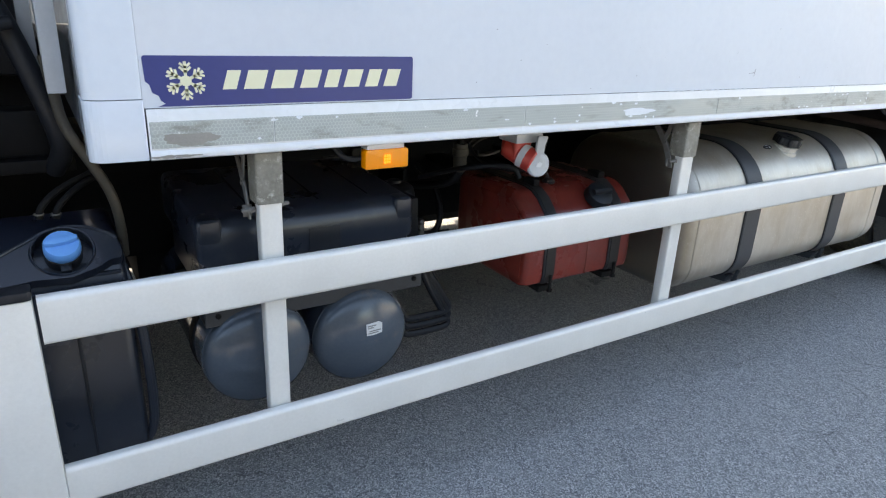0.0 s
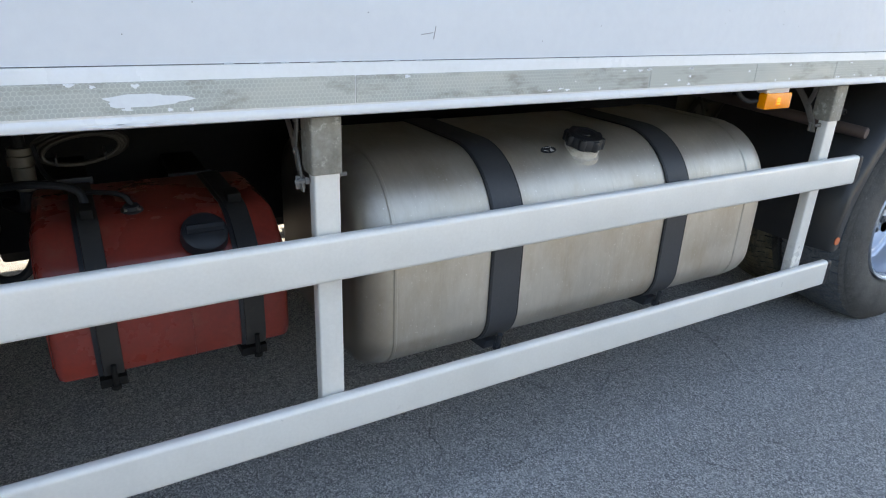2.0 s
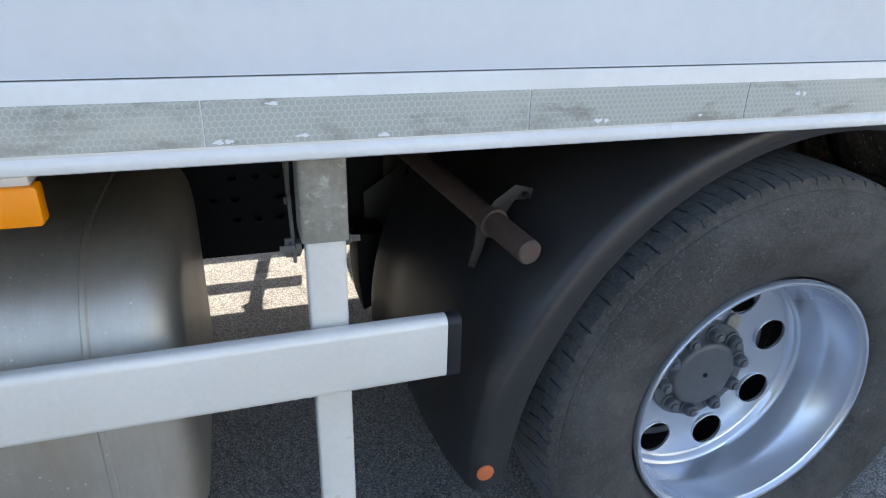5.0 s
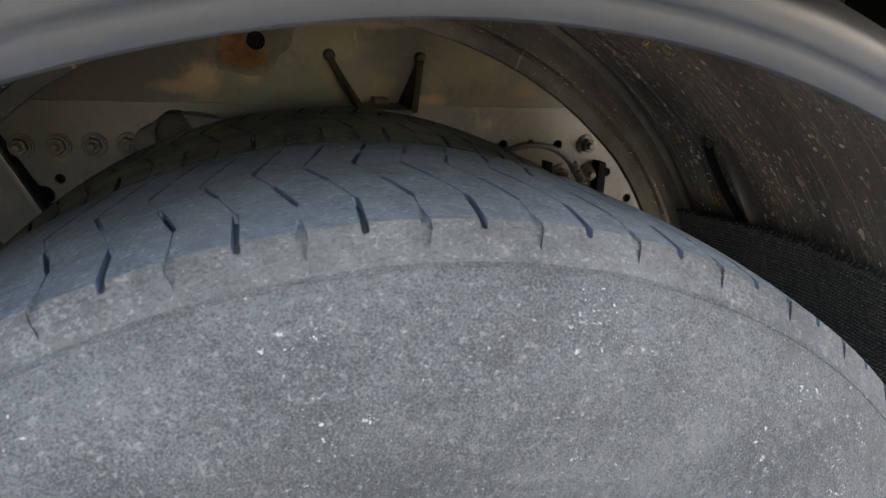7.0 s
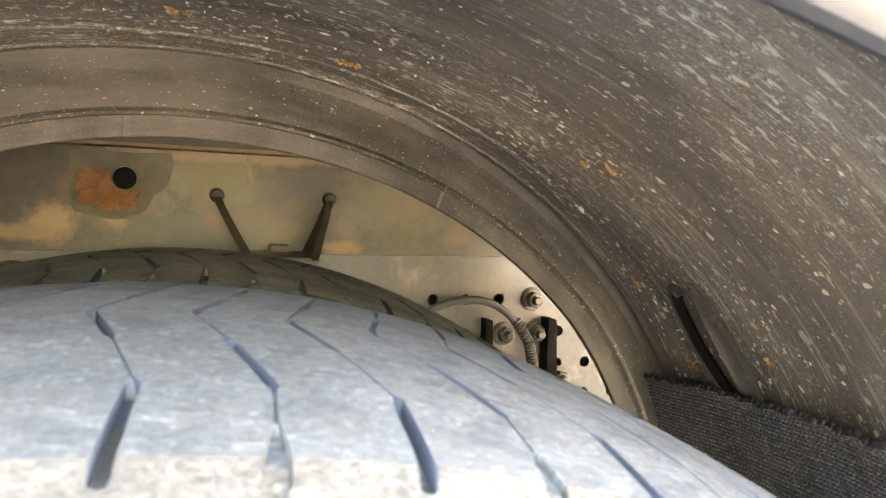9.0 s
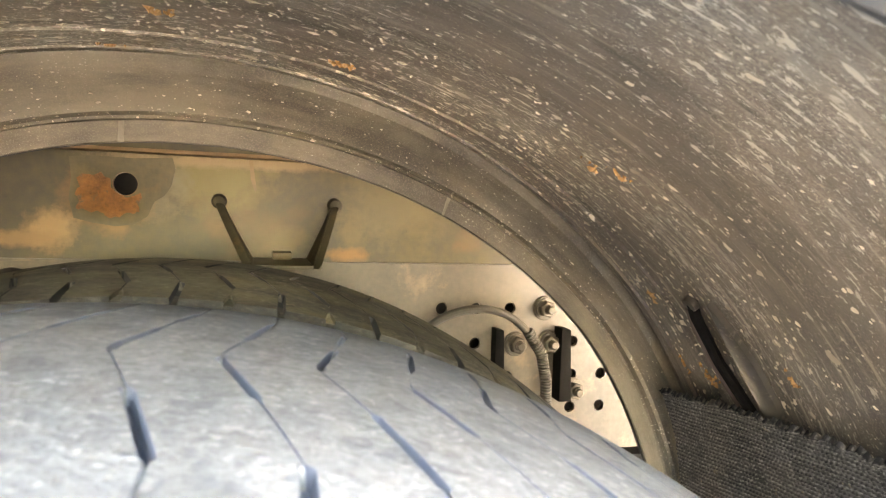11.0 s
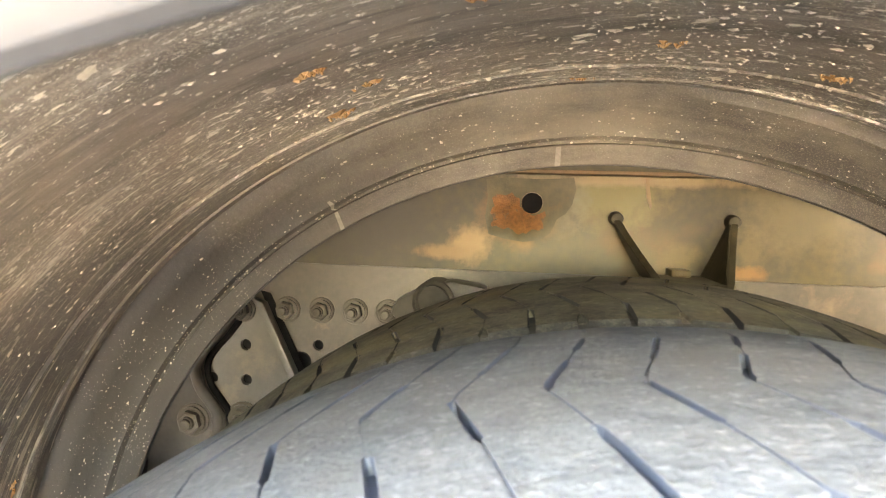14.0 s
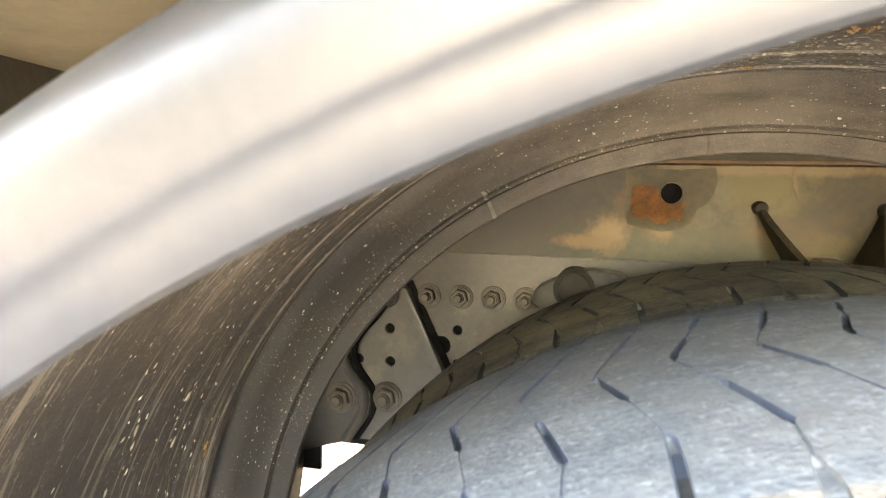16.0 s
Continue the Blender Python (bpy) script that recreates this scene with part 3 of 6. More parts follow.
def stained_beam():
    """Khaki paint with soft-edged rust bleeding and peeling at a few places along the beam."""
    m = olive_steel.copy()
    m.name = "rust_stained_khaki_paint"
    nt = m.node_tree
    b = nt.nodes["Principled BSDF"]
    col = b.inputs["Base Color"].links[0].from_socket
    geo = nt.nodes.new("ShaderNodeNewGeometry")
    edge = noise_tex(nt, geo.outputs["Position"], 55, 7, 0.7)
    wide = noise_tex(nt, geo.outputs["Position"], 18, 5, 0.6)
    # the first three patches are broad tones: one dark, two brighter khaki
    for x, z, rx, rz, c, most in ((4.430, 1.030, 0.150, 0.120, (0.045, 0.038, 0.030), 0.85), (4.800, 1.075, 0.085, 0.050, (0.165, 0.142, 0.046), 0.75), (5.060, 1.050, 0.10, 0.06, (0.135, 0.112, 0.060), 0.6), (4.700, 1.062, 0.060, 0.046, (0.155, 0.140, 0.088), 0.8), (4.655, 1.046, 0.062, 0.046, (0.16, 0.085, 0.034), 0.9), (4.590, 1.000, 0.036, 0.030, (0.24, 0.150, 0.070), 0.95), (4.560, 0.986, 0.055, 0.012, (0.20, 0.12, 0.055), 0.9), (4.985, 1.000, 0.024, 0.034, (0.13, 0.10, 0.045), 0.6), (4.980, 0.972, 0.036, 0.012, (0.22, 0.11, 0.035), 0.85), (4.668, 1.005, 0.022, 0.016, (0.20, 0.115, 0.045), 0.8), (4.890, 0.992, 0.034, 0.022, (0.14, 0.10, 0.040), 0.7), (4.835, 1.098, 0.20, 0.010, (0.24, 0.165, 0.085), 0.8)):
        off = nt.nodes.new("ShaderNodeVectorMath")
        off.operation = "SUBTRACT"
        off.inputs[1].default_value = (x, 0, z)
        nt.links.new(geo.outputs["Position"], off.inputs[0])
        sc = nt.nodes.new("ShaderNodeVectorMath")
        sc.operation = "MULTIPLY"
        sc.inputs[1].default_value = (0.5 / rx, 0, 0.5 / rz)
        nt.links.new(off.outputs[0], sc.inputs[0])
        ln = nt.nodes.new("ShaderNodeVectorMath")
        ln.operation = "LENGTH"
        nt.links.new(sc.outputs[0], ln.inputs[0])
        both = nt.nodes.new("ShaderNodeMath")
        both.operation = "MULTIPLY_ADD"
        nt.links.new(edge, both.inputs[0])
        both.inputs[1].default_value = 0.7
        nt.links.new(ln.outputs["Value"], both.inputs[2])
        more = nt.nodes.new("ShaderNodeMath")
        more.operation = "MULTIPLY_ADD"
        nt.links.new(wide, more.inputs[0])
        more.inputs[1].default_value = 0.5
        nt.links.new(both.outputs[0], more.inputs[2])
        half = nt.nodes.new("ShaderNodeMath")
        half.operation = "MULTIPLY"
        half.inputs[1].default_value = 0.5
        nt.links.new(more.outputs[0], half.inputs[0])
        col = mixed(nt, ramp(nt, half.outputs[0], [(0.40, most), (0.58, 0.0)]), col, c)
    nt.links.new(col, b.inputs["Base Color"])
    return m


beam_m = stained_beam()
sub = part("subframe_beam", plate(1.2, 9.0, 0.9605, 1.104, FR - 0.003, 0.007, [(4.679, 1.0625, 0.0155)], n=28), beam_m, chassis, "khaki painted subframe beam with rust blooms", smooth=False)
part("beam_core", box(1.2, 9.0, FR + 0.045, FR + 0.060, 0.9605, 1.104), black_steel, chassis)
part("beam_lip", box(1.2, 9.0, FR + 0.0042, FR + 0.0448, 0.9605, 0.9665), beam_m, chassis)
part("subframe_beam", box(1.2, 9.0, 1.55, 1.61, 0.9605, 1.104, 0.004), olive_steel, chassis)
part("beam_cap", box(1.2, 9.0, FR - 0.006, FR + 0.075, 1.1065, 1.1115, 0.001), rust_thin, chassis, "rusty top edge")
part("beam_seam", box(1.2, 9.0, FR - 0.0055, FR + 0.004, 0.9570, 0.9602), sand_steel, chassis, "dusty seam under the beam")
part("bearer_plate", box(1.2, 9.0, FR + 0.004, FR + 0.06, 1.1118, 1.2215), olive_steel, chassis)


# ---- rear wheels ----
EDGE, CROWN, BASE = 0.508, 0.517, 0.503


def polar(nt, cx, cz, stretch, radius=0.6):
    """Length round the axle (shrunk by stretch), place along the axle, radius."""
    geo = nt.nodes.new("ShaderNodeNewGeometry")
    off = nt.nodes.new("ShaderNodeVectorMath")
    off.operation = "SUBTRACT"
    off.inputs[1].default_value = (cx, 0, cz)
    nt.links.new(geo.outputs["Position"], off.inputs[0])
    sep = nt.nodes.new("ShaderNodeSeparateXYZ")
    nt.links.new(off.outputs[0], sep.inputs[0])
    at = nt.nodes.new("ShaderNodeMath")
    at.operation = "ARCTAN2"
    nt.links.new(sep.outputs["X"], at.inputs[0])
    nt.links.new(sep.outputs["Z"], at.inputs[1])
    mul = nt.nodes.new("ShaderNodeMath")
    mul.operation = "MULTIPLY"
    mul.inputs[1].default_value = radius * stretch
    nt.links.new(at.outputs[0], mul.inputs[0])
    flat = nt.nodes.new("ShaderNodeCombineXYZ")
    nt.links.new(sep.outputs["X"], flat.inputs[0])
    nt.links.new(sep.outputs["Z"], flat.inputs[2])
    ln = nt.nodes.new("ShaderNodeVectorMath")
    ln.operation = "LENGTH"
    nt.links.new(flat.outputs[0], ln.inputs[0])
    c = nt.nodes.new("ShaderNodeCombineXYZ")
    nt.links.new(mul.outputs[0], c.inputs[0])
    nt.links.new(sep.outputs["Y"], c.inputs[1])
    nt.links.new(ln.outputs["Value"], c.inputs[2])
    return c.outputs[0]


def times(nt, a, b):
    m = nt.nodes.new("ShaderNodeMath")
    m.operation = "MULTIPLY"
    for s, i in ((a, 0), (b, 1)):
        if isinstance(s, (int, float)):
            m.inputs[i].default_value = s
        else:
            nt.links.new(s, m.inputs[i])
    return m.outputs[0]


def plus(nt, a, b, k):
    m = nt.nodes.new("ShaderNodeMath")
    m.operation = "MULTIPLY_ADD"
    nt.links.new(b, m.inputs[0])
    m.inputs[1].default_value = k
    nt.links.new(a, m.inputs[2])
    return m.outputs[0]


def rubber(name, dark, light, pale, stretch=1.0, veins=0.5, specks=0.5, rough=0.75, bump=0.3, tint=None, mid_scale=42, grain=0.55, mids=0.6, flecks=0.0, fine_scale=330):
    """Worn rubber: soft clouds, a marbling of pale veins, scattered specks, all laid round the axle."""
    m, nt, b = nodes_of(name)
    v = polar(nt, WX, WZ, stretch, 0.5)
    cloud, mid, fine = noise_tex(nt, v, 7, 5, 0.6), noise_tex(nt, v, mid_scale, 6, 0.65), noise_tex(nt, v, fine_scale, 3, 0.6)
    tone = plus(nt, plus(nt, plus(nt, cloud, mid, mids), fine, grain), noise_tex(nt, v, 1100, 2, 0.5), 0.25)
    mean = 0.2 * (1.25 + mids + grain)
    col = mixed(nt, ramp(nt, times(nt, tone, 0.4), [(mean - 0.075, 0.0), (mean + 0.085, 1.0)]), dark, light)
    if tint:
        col = mixed(nt, ramp(nt, noise_tex(nt, v, 16, 5, 0.65), [(0.50, 0.0), (0.66, 0.75)]), col, tint)
    vein = ramp(nt, noise_tex(nt, v, 75, 5, 0.6), [(0.47, 0.0), (0.50, 1.0), (0.53, 0.0)])
    gate = ramp(nt, noise_tex(nt, v, 13, 4, 0.6), [(0.44, 0.0), (0.64, 1.0)])
    col = mixed(nt, times(nt, times(nt, vein, gate), veins), col, pale)
    dots = ramp(nt, plus(nt, noise_tex(nt, v, 340, 2, 0.5), mid, 0.5), [(0.885, 0.0), (0.94, 1.0)])
    col = mixed(nt, times(nt, dots, specks), col, pale)
    chips = ramp(nt, plus(nt, noise_tex(nt, v, 210, 3, 0.6), cloud, 0.4), [(0.91, 0.0), (0.935, 1.0)])
    col = mixed(nt, times(nt, chips, specks), col, pale)
    if flecks:
        field = noise_tex(nt, v, 22, 4, 0.6)
        for scale, lo in ((190, 0.938), (340, 0.925), (620, 0.922)):
            spots = ramp(nt, plus(nt, noise_tex(nt, v, scale, 3, 0.6), field, 0.4), [(lo, 0.0), (lo + 0.016, 1.0)])
            col = mixed(nt, times(nt, spots, flecks), col, (0.29, 0.283, 0.27))
    nt.links.new(col, b.inputs["Base Color"])
    b.inputs["Roughness"].default_value = rough
    bumped(nt, b, plus(nt, mid, fine, 0.5), bump, 0.0025)
    return m


tyre_side = rubber("dusty_tyre_sidewall", (0.021, 0.021, 0.021), (0.082, 0.081, 0.080), (0.165, 0.161, 0.154), 0.8, 0.22, 0.42, 0.72, 0.8, mid_scale=130, grain=1.3, mids=0.4, flecks=0.9, fine_scale=760)
shoulder_m = rubber("scuffed_tyre_shoulder", (0.039, 0.038, 0.037), (0.086, 0.084, 0.081), (0.21, 0.202, 0.19), 0.8, 0.38, 0.35, 0.8, 0.8, mid_scale=90, grain=0.9, fine_scale=520)
slit_m = surf("dust_filled_slit_rubber", (0.055, 0.072, 0.105), (0.10, 0.12, 0.155), 0.8)
tread_m = rubber("worn_grey_tread_rubber", (0.068, 0.080, 0.091), (0.136, 0.149, 0.158), (0.27, 0.275, 0.285), 0.75, 0.3, 0.5, 0.85, 0.8, (0.120, 0.122, 0.124), 75, 1.0, 0.9, fine_scale=420)
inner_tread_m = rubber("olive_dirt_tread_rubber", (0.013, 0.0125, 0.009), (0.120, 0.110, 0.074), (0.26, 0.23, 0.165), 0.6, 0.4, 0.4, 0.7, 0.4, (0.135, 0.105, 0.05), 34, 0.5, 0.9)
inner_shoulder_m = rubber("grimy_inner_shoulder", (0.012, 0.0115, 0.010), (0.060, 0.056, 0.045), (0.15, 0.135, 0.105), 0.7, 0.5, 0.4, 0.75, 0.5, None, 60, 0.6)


def crown_r(w, width):
    u = abs(w / width - 0.5) * 2
    return CROWN - (CROWN - EDGE) * u ** 2.6


def tyre_profile(y0, width):
    """(y, radius) from the outer bead round the tread to the inner bead."""
    y1 = y0 + width
    half = [(0.002, 0.2985), (-0.012, 0.306), (-0.024, 0.325), (-0.033, 0.352), (-0.0385, 0.385), (-0.040, 0.415), (-0.036, 0.445), (-0.0300, 0.4640), (-0.0235, 0.4770), (-0.0172, 0.4860), (-0.0176, 0.4868), (-0.0160, 0.4882), (-0.0150, 0.4890), (-0.0090, 0.4955), (-0.004, 0.4995), (0.000, 0.5025)]
    near = [(y0 + a, r) for a, r in half]
    mid = [(y0 + width * k / 12, crown_r(width * k / 12, width) - 0.0052) for k in range(1, 12)]
    return near + mid + [(y1 - a, r) for a, r in reversed(half)]


# each slit leans back to the middle of the tread and returns; deep cuts alternate with shallow, dust-filled links
LINE = ((0.0, 0.0), (0.13, 0.0005), (0.27, -0.0098), (0.42, -0.0220), (0.46, -0.0210), (0.57, -0.0130), (0.76, -0.0020), (0.86, 0.0), (1.0, 0.0))
GAP_A = ((0.0, 0.0016), (0.012, 0.0015), (0.135, 0.0013), (0.142, 0.0001), (0.275, 0.0001), (0.282, 0.0011), (0.425, 0.0011), (0.432, 0.0001), (0.545, 0.0001), (0.552, 0.001), (0.715, 0.001), (0.722, 0.0001), (0.955, 0.0001), (0.975, 0.0034), (1.0, 0.0045))
GAP_B = ((0.0, 0.0020), (0.018, 0.0017), (0.05, 0.0008), (0.057, 0.0001), (0.125, 0.0001), (0.132, 0.0012), (0.278, 0.0012), (0.285, 0.0001), (0.425, 0.0001), (0.432, 0.0011), (0.57, 0.0011), (0.577, 0.0001), (0.64, 0.0001), (0.647, 0.001), (0.75, 0.001), (0.757, 0.0001), (0.95, 0.0001), (0.96, 0.0013), (1.0, 0.0017))


def gap(table, u):
    for (a, p), (b, q) in zip(table, table[1:]):
        if u <= b:
            return p + (q - p) * (u - a) / max(b - a, 1e-6)
    return table[-1][1]


PITCHES = 100


def block_mesh(name, y0, width, left, right):
    """One strip of tread between two zigzag slits, reaching over both shoulders; it lies at the wheel's top, about the wheel's centre."""
    g = bmesh.new()
    half = math.pi * EDGE / PITCHES
    wide = 1.3 if y0 < 0.3 else 1.6
    us = sorted({u for u, w in GAP_A + GAP_B} | {u for u, w in LINE} | {0.09, 0.20, 0.35, 0.50, 0.66, 0.80, 0.90})
    rows = []
    gaps = {"A": GAP_A, "B": GAP_B}
    notch = {"A": (0.0, 0.0, 0.0, 0.0, 0.0, 0.0017, 0.0020), "B": (0.0, 0.0, 0.0007, 0.0020, 0.0025, 0.0028, 0.0028)}

    def station(y, r, u, ga, gb, depth):
        shut = 0 < u < 1 and ga < 0.0004
        ga, gb = (max(g_, 0.00050) if 0 < u < 1 else g_ for g_ in (ga, gb))
        scoop = left == "B" and u < 0.06
        floor_r = r - (0.0008 if shut else min(depth, 0.0026) if scoop else depth)
        a = (gap(LINE, u) - half + ga) / EDGE
        b = (gap(LINE, u) + half - gb) / EDGE
        pts = []
        thin = 0.00006
        ka, kb = (0.0006 if ga > 0.0005 else thin), (0.0006 if gb > 0.0005 else thin)
        for ang, rr in ((a - 2 * ga / EDGE, floor_r), (a, floor_r), (a, r - ka), (a + ka, r), ((a + b) / 2, r), (b - kb, r), (b, r - kb), (b, r - depth)):
            pts.append(g.verts.new((rr * math.sin(ang), y, rr * math.cos(ang))))
        rows.append(pts)
    side = ((-0.0148, 0.4893, 0.002), (-0.0112, 0.4953, 0.003), (-0.0085, 0.4988, 0.005), (-0.0052, 0.5025, 0.006), (-0.0044, 0.5034, 0.007), (-0.0038, 0.5041, 0.007), (-0.0020, 0.5060, 0.008))
    for k, (y, r, d) in enumerate(side):
        station(y0 + y, r, 0, notch[left][k], notch[right][k], d)
    for u in us:
        station(y0 + u * width, crown_r(u * width, width), u, wide * gap(gaps[left], u), wide * gap(gaps[right], u), 0.007)
    for k, (y, r, d) in reversed(list(enumerate(side))):
        station(y0 + width - y, r, 1, notch[left][k], notch[right][k], d)
    for p, q in zip(rows, rows[1:]):
        for k in range(7):
            g.faces.new((p[k], p[k + 1], q[k + 1], q[k]))
    g.faces.new(rows[0])
    g.faces.new(rows[-1])
    bmesh.ops.recalc_face_normals(g, faces=g.faces)
    for f in g.faces:
        f.smooth = True
    for e in g.edges:
        if len(e.link_faces) == 2 and e.calc_face_angle(0) > radians(28):
            e.smooth = False
    me = bpy.data.meshes.new(name)
    g.to_mesh(me)
    g.free()
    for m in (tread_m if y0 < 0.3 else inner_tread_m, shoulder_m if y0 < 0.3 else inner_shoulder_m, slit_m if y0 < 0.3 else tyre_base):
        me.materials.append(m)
    for p in me.polygons:
        if abs(p.normal.z) < 0.5 and abs(p.normal.y) < 0.9 and y0 - 0.005 < p.center.y < y0 + width + 0.003:
            if p.center.y > y0 + 0.014 or (left if p.center.x < 0 else right) == "A":
                p.material_index = 2
                continue
        if p.center.y < y0 - 0.0008 or p.center.y > y0 + width + 0.0008:
            p.material_index = 1
    return me


TREAD_SHIFT = {True: (0.014, 0.0), False: (0.018, -0.004)}


def wheel(y0, label, outer):
    w = thing("wheel", (WX, y0 + 0.13, WZ), label, "truck wheel", "twin rear wheels")
    dx, dz = TREAD_SHIFT[outer]
    g = revolve(tyre_profile(y0, 0.26), WX, WZ, 128)
    for v in g.verts:
        # the loaded tyre sits a little back on its rim
        q = min(1.0, max(0.0, (math.hypot(v.co.x - WX, v.co.z - WZ) - 0.30) / 0.16))
        v.co.x += dx * q
        v.co.z += dz * q
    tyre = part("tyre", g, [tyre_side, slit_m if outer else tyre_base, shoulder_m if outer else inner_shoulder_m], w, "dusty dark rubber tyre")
    for p in tyre.data.polygons:
        yy = p.center.y + tyre.matrix_world.translation.y
        if y0 + 0.020 < yy < y0 + 0.240:
            p.material_index = 1
        elif Vector((p.center.x - dx, 0, p.center.z - dz)).length > 0.4886:
            p.material_index = 2
    if outer:
        HX, HZ = WX - 0.024, WZ - 0.012

        def lean(g):
            """The deep barrel closes in on the disc a little off the lip's centre."""
            for v in g.verts:
                q = min(1.0, max(0.0, (v.co.y - y0) / 0.12))
                v.co.x += (HX - WX) * q
                v.co.z += (HZ - WZ) * q
            return g
        prof = [(0.002, 0.2965), (-0.014, 0.2985), (-0.0195, 0.2945), (-0.0185, 0.2895), (-0.011, 0.2870), (-0.008, 0.2815), (0.002, 0.2800), (0.048, 0.2785), (0.055, 0.2740), (0.072, 0.2715), (0.118, 0.2690), (0.128, 0.2670), (0.131, 0.2615), (0.127, 0.2595), (0.129, 0.2565), (0.140, 0.2550), (0.1425, 0.2525), (0.139, 0.2495), (0.141, 0.2455), (0.148, 0.2440)]
        rim = part("rim", lean(revolve([(y0 + a, r) for a, r in prof], WX, WZ, 128)), rim_m, w, "silver painted steel rim", sharp=50)
        # pressed disc with eight round windows
        g = bmesh.new()
        holes = 8
        def disc_y(r):
            return y0 + 0.151 + 0.009 * math.cos((r - 0.11) / 0.136 * math.pi) if r > 0.11 else y0 + 0.160
        c, big, small, edge = 0.202, 0.2455, 0.09, math.tan(math.pi / 8)
        angles = {math.pi * 2 * k / 48 for k in range(48)}
        for rad in (big, small):
            for sgn in (1, -1):
                angles.add(math.atan2(sgn * rad * math.sin(math.pi / 8), rad * math.cos(math.pi / 8) - c) % (2 * math.pi))

        def reach(th):
            """How far the window's eighth of the disc goes from the window's centre in one direction."""
            a, b = math.cos(th), math.sin(th)
            far = [-c * a + math.sqrt(c * c * a * a - c * c + big * big)]
            root = c * c * a * a - c * c + small * small
            if a < 0 and root >= 0:
                far.append(-c * a - math.sqrt(root))
            for sgn in (1, -1):
                d = sgn * b - a * edge
                if d > 1e-9:
                    far.append(c * edge / d)
            return min(far)
        for h in range(holes):
            turn = Matrix.Rotation(-radians(19 + 45 * h), 3, "Y")
            rings = []
            for th in sorted(angles):
                full = reach(th)
                rings.append([g.verts.new(turn @ Vector((c + d * math.cos(th), 0, d * math.sin(th)))) for d in (0.0415, 0.0415 + (full - 0.0415) * 0.5, full)])
            for p, q in zip(rings, rings[1:] + rings[:1]):
                for k in range(2):
                    g.faces.new((p[k], p[k + 1], q[k + 1], q[k]))
        bmesh.ops.remove_doubles(g, verts=g.verts, dist=0.0002)
        for v in g.verts:
            r = v.co.length
            v.co = Vector((HX + v.co.x, disc_y(r), HZ + v.co.z))
        part("disc", g, rim_m, rim, "silver wheel disc with round windows", sharp=50)
        for h in range(holes):
            ca = radians(19 + 45 * h)
            part("window_lip", revolve([(y0 + 0.149, 0.0415), (y0 + 0.1445, 0.0419), (y0 + 0.1450, 0.0430), (y0 + 0.152, 0.0436)], HX + c * math.cos(ca), HZ + c * math.sin(ca), 28), rim_m, rim)
        hub = part("hub", revolve([(y0 + 0.172, 0.129), (y0 + 0.147, 0.1285), (y0 + 0.142, 0.1255), (y0 + 0.141, 0.089), (y0 + 0.137, 0.0855), (y0 + 0.127, 0.0835), (y0 + 0.1225, 0.079), (y0 + 0.1205, 0.070), (y0 + 0.121, 0.030), (y0 + 0.121, 0.0008)], HX, HZ, 56), hub_m, w, "dark grey hub flange with a raised cap")
        part("centre_mark", revolve([(y0 + 0.1215, 0.006), (y0 + 0.118, 0.005), (y0 + 0.118, 0.0005)], HX, HZ, 14), black_steel, hub)
        part("drum_ring", revolve([(y0 + 0.226, 0.233), (y0 + 0.220, 0.237), (y0 + 0.220, 0.246), (y0 + 0.228, 0.249), (y0 + 0.245, 0.249)], HX, HZ, 64), grey_plastic, w, "pale rim edge of the inner wheel")
        nut = lathe([(0.0, 0.0205), (0.0045, 0.0205), (0.006, 0.0190), (0.0065, 0.0165), (0.020, 0.0160), (0.0245, 0.0135), (0.025, 0.0098), (0.030, 0.0094), (0.031, 0.0072)], (0, 0, 0), (0, -1, 0), 12)
        bmesh.ops.recalc_face_normals(nut, faces=nut.faces)
        me = bpy.data.meshes.new("hub_bolt")
        nut.to_mesh(me)
        nut.free()
        me.materials.append(hub_m)
        for k in range(10):
            a = radians(36 * k + 81.7)
            again("hub_bolt", me, hub, pose(HX + 0.1045 * math.cos(a), y0 + 0.1415, HZ + 0.1035 * math.sin(a)))
        part("hub_bracket", extrude([(HX + 0.055, HZ + 0.112), (HX + 0.085, HZ + 0.095), (HX + 0.094, HZ + 0.122), (HX + 0.080, HZ + 0.142), (HX + 0.062, HZ + 0.135)], "y", y0 + 0.146, y0 + 0.152, 0.001), galv, hub, "bare metal valve bracket")
        part("backing", revolve([(y0 + 0.262, 0.255), (y0 + 0.252, 0.001)], WX, WZ, 32), black_steel, w, "black brake drum behind the disc")
    else:
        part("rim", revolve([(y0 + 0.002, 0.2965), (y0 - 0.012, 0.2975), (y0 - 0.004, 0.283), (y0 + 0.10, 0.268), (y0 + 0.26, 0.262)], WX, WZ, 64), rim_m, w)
    return w, tyre


OUT_Y, IN_Y = 0.100, 0.412
outer_wheel, outer_tyre = wheel(OUT_Y, "dusty truck wheel with silver rim, standing on asphalt", True)
inner_wheel, inner_tyre = wheel(IN_Y, "inner twin truck wheel close behind the outer one", False)


# ---- mudguard ----
def darken_front(nt, col, even, streaks, start, full, most):
    """Mixes the colour towards near-black at the front end of the arch, with an uneven edge."""
    sep = nt.nodes.new("ShaderNodeSeparateXYZ")
    nt.links.new(even, sep.inputs[0])
    bare = nt.nodes.new("ShaderNodeMapRange")
    nt.links.new(plus(nt, sep.outputs["X"], noise_tex(nt, streaks, 6, 5, 0.6), 0.35), bare.inputs["Value"])
    for key, val in (("From Min", start), ("From Max", full), ("To Min", 0.0), ("To Max", most)):
        bare.inputs[key].default_value = val
    return mixed(nt, bare.outputs[0], col, (0.033, 0.030, 0.028))


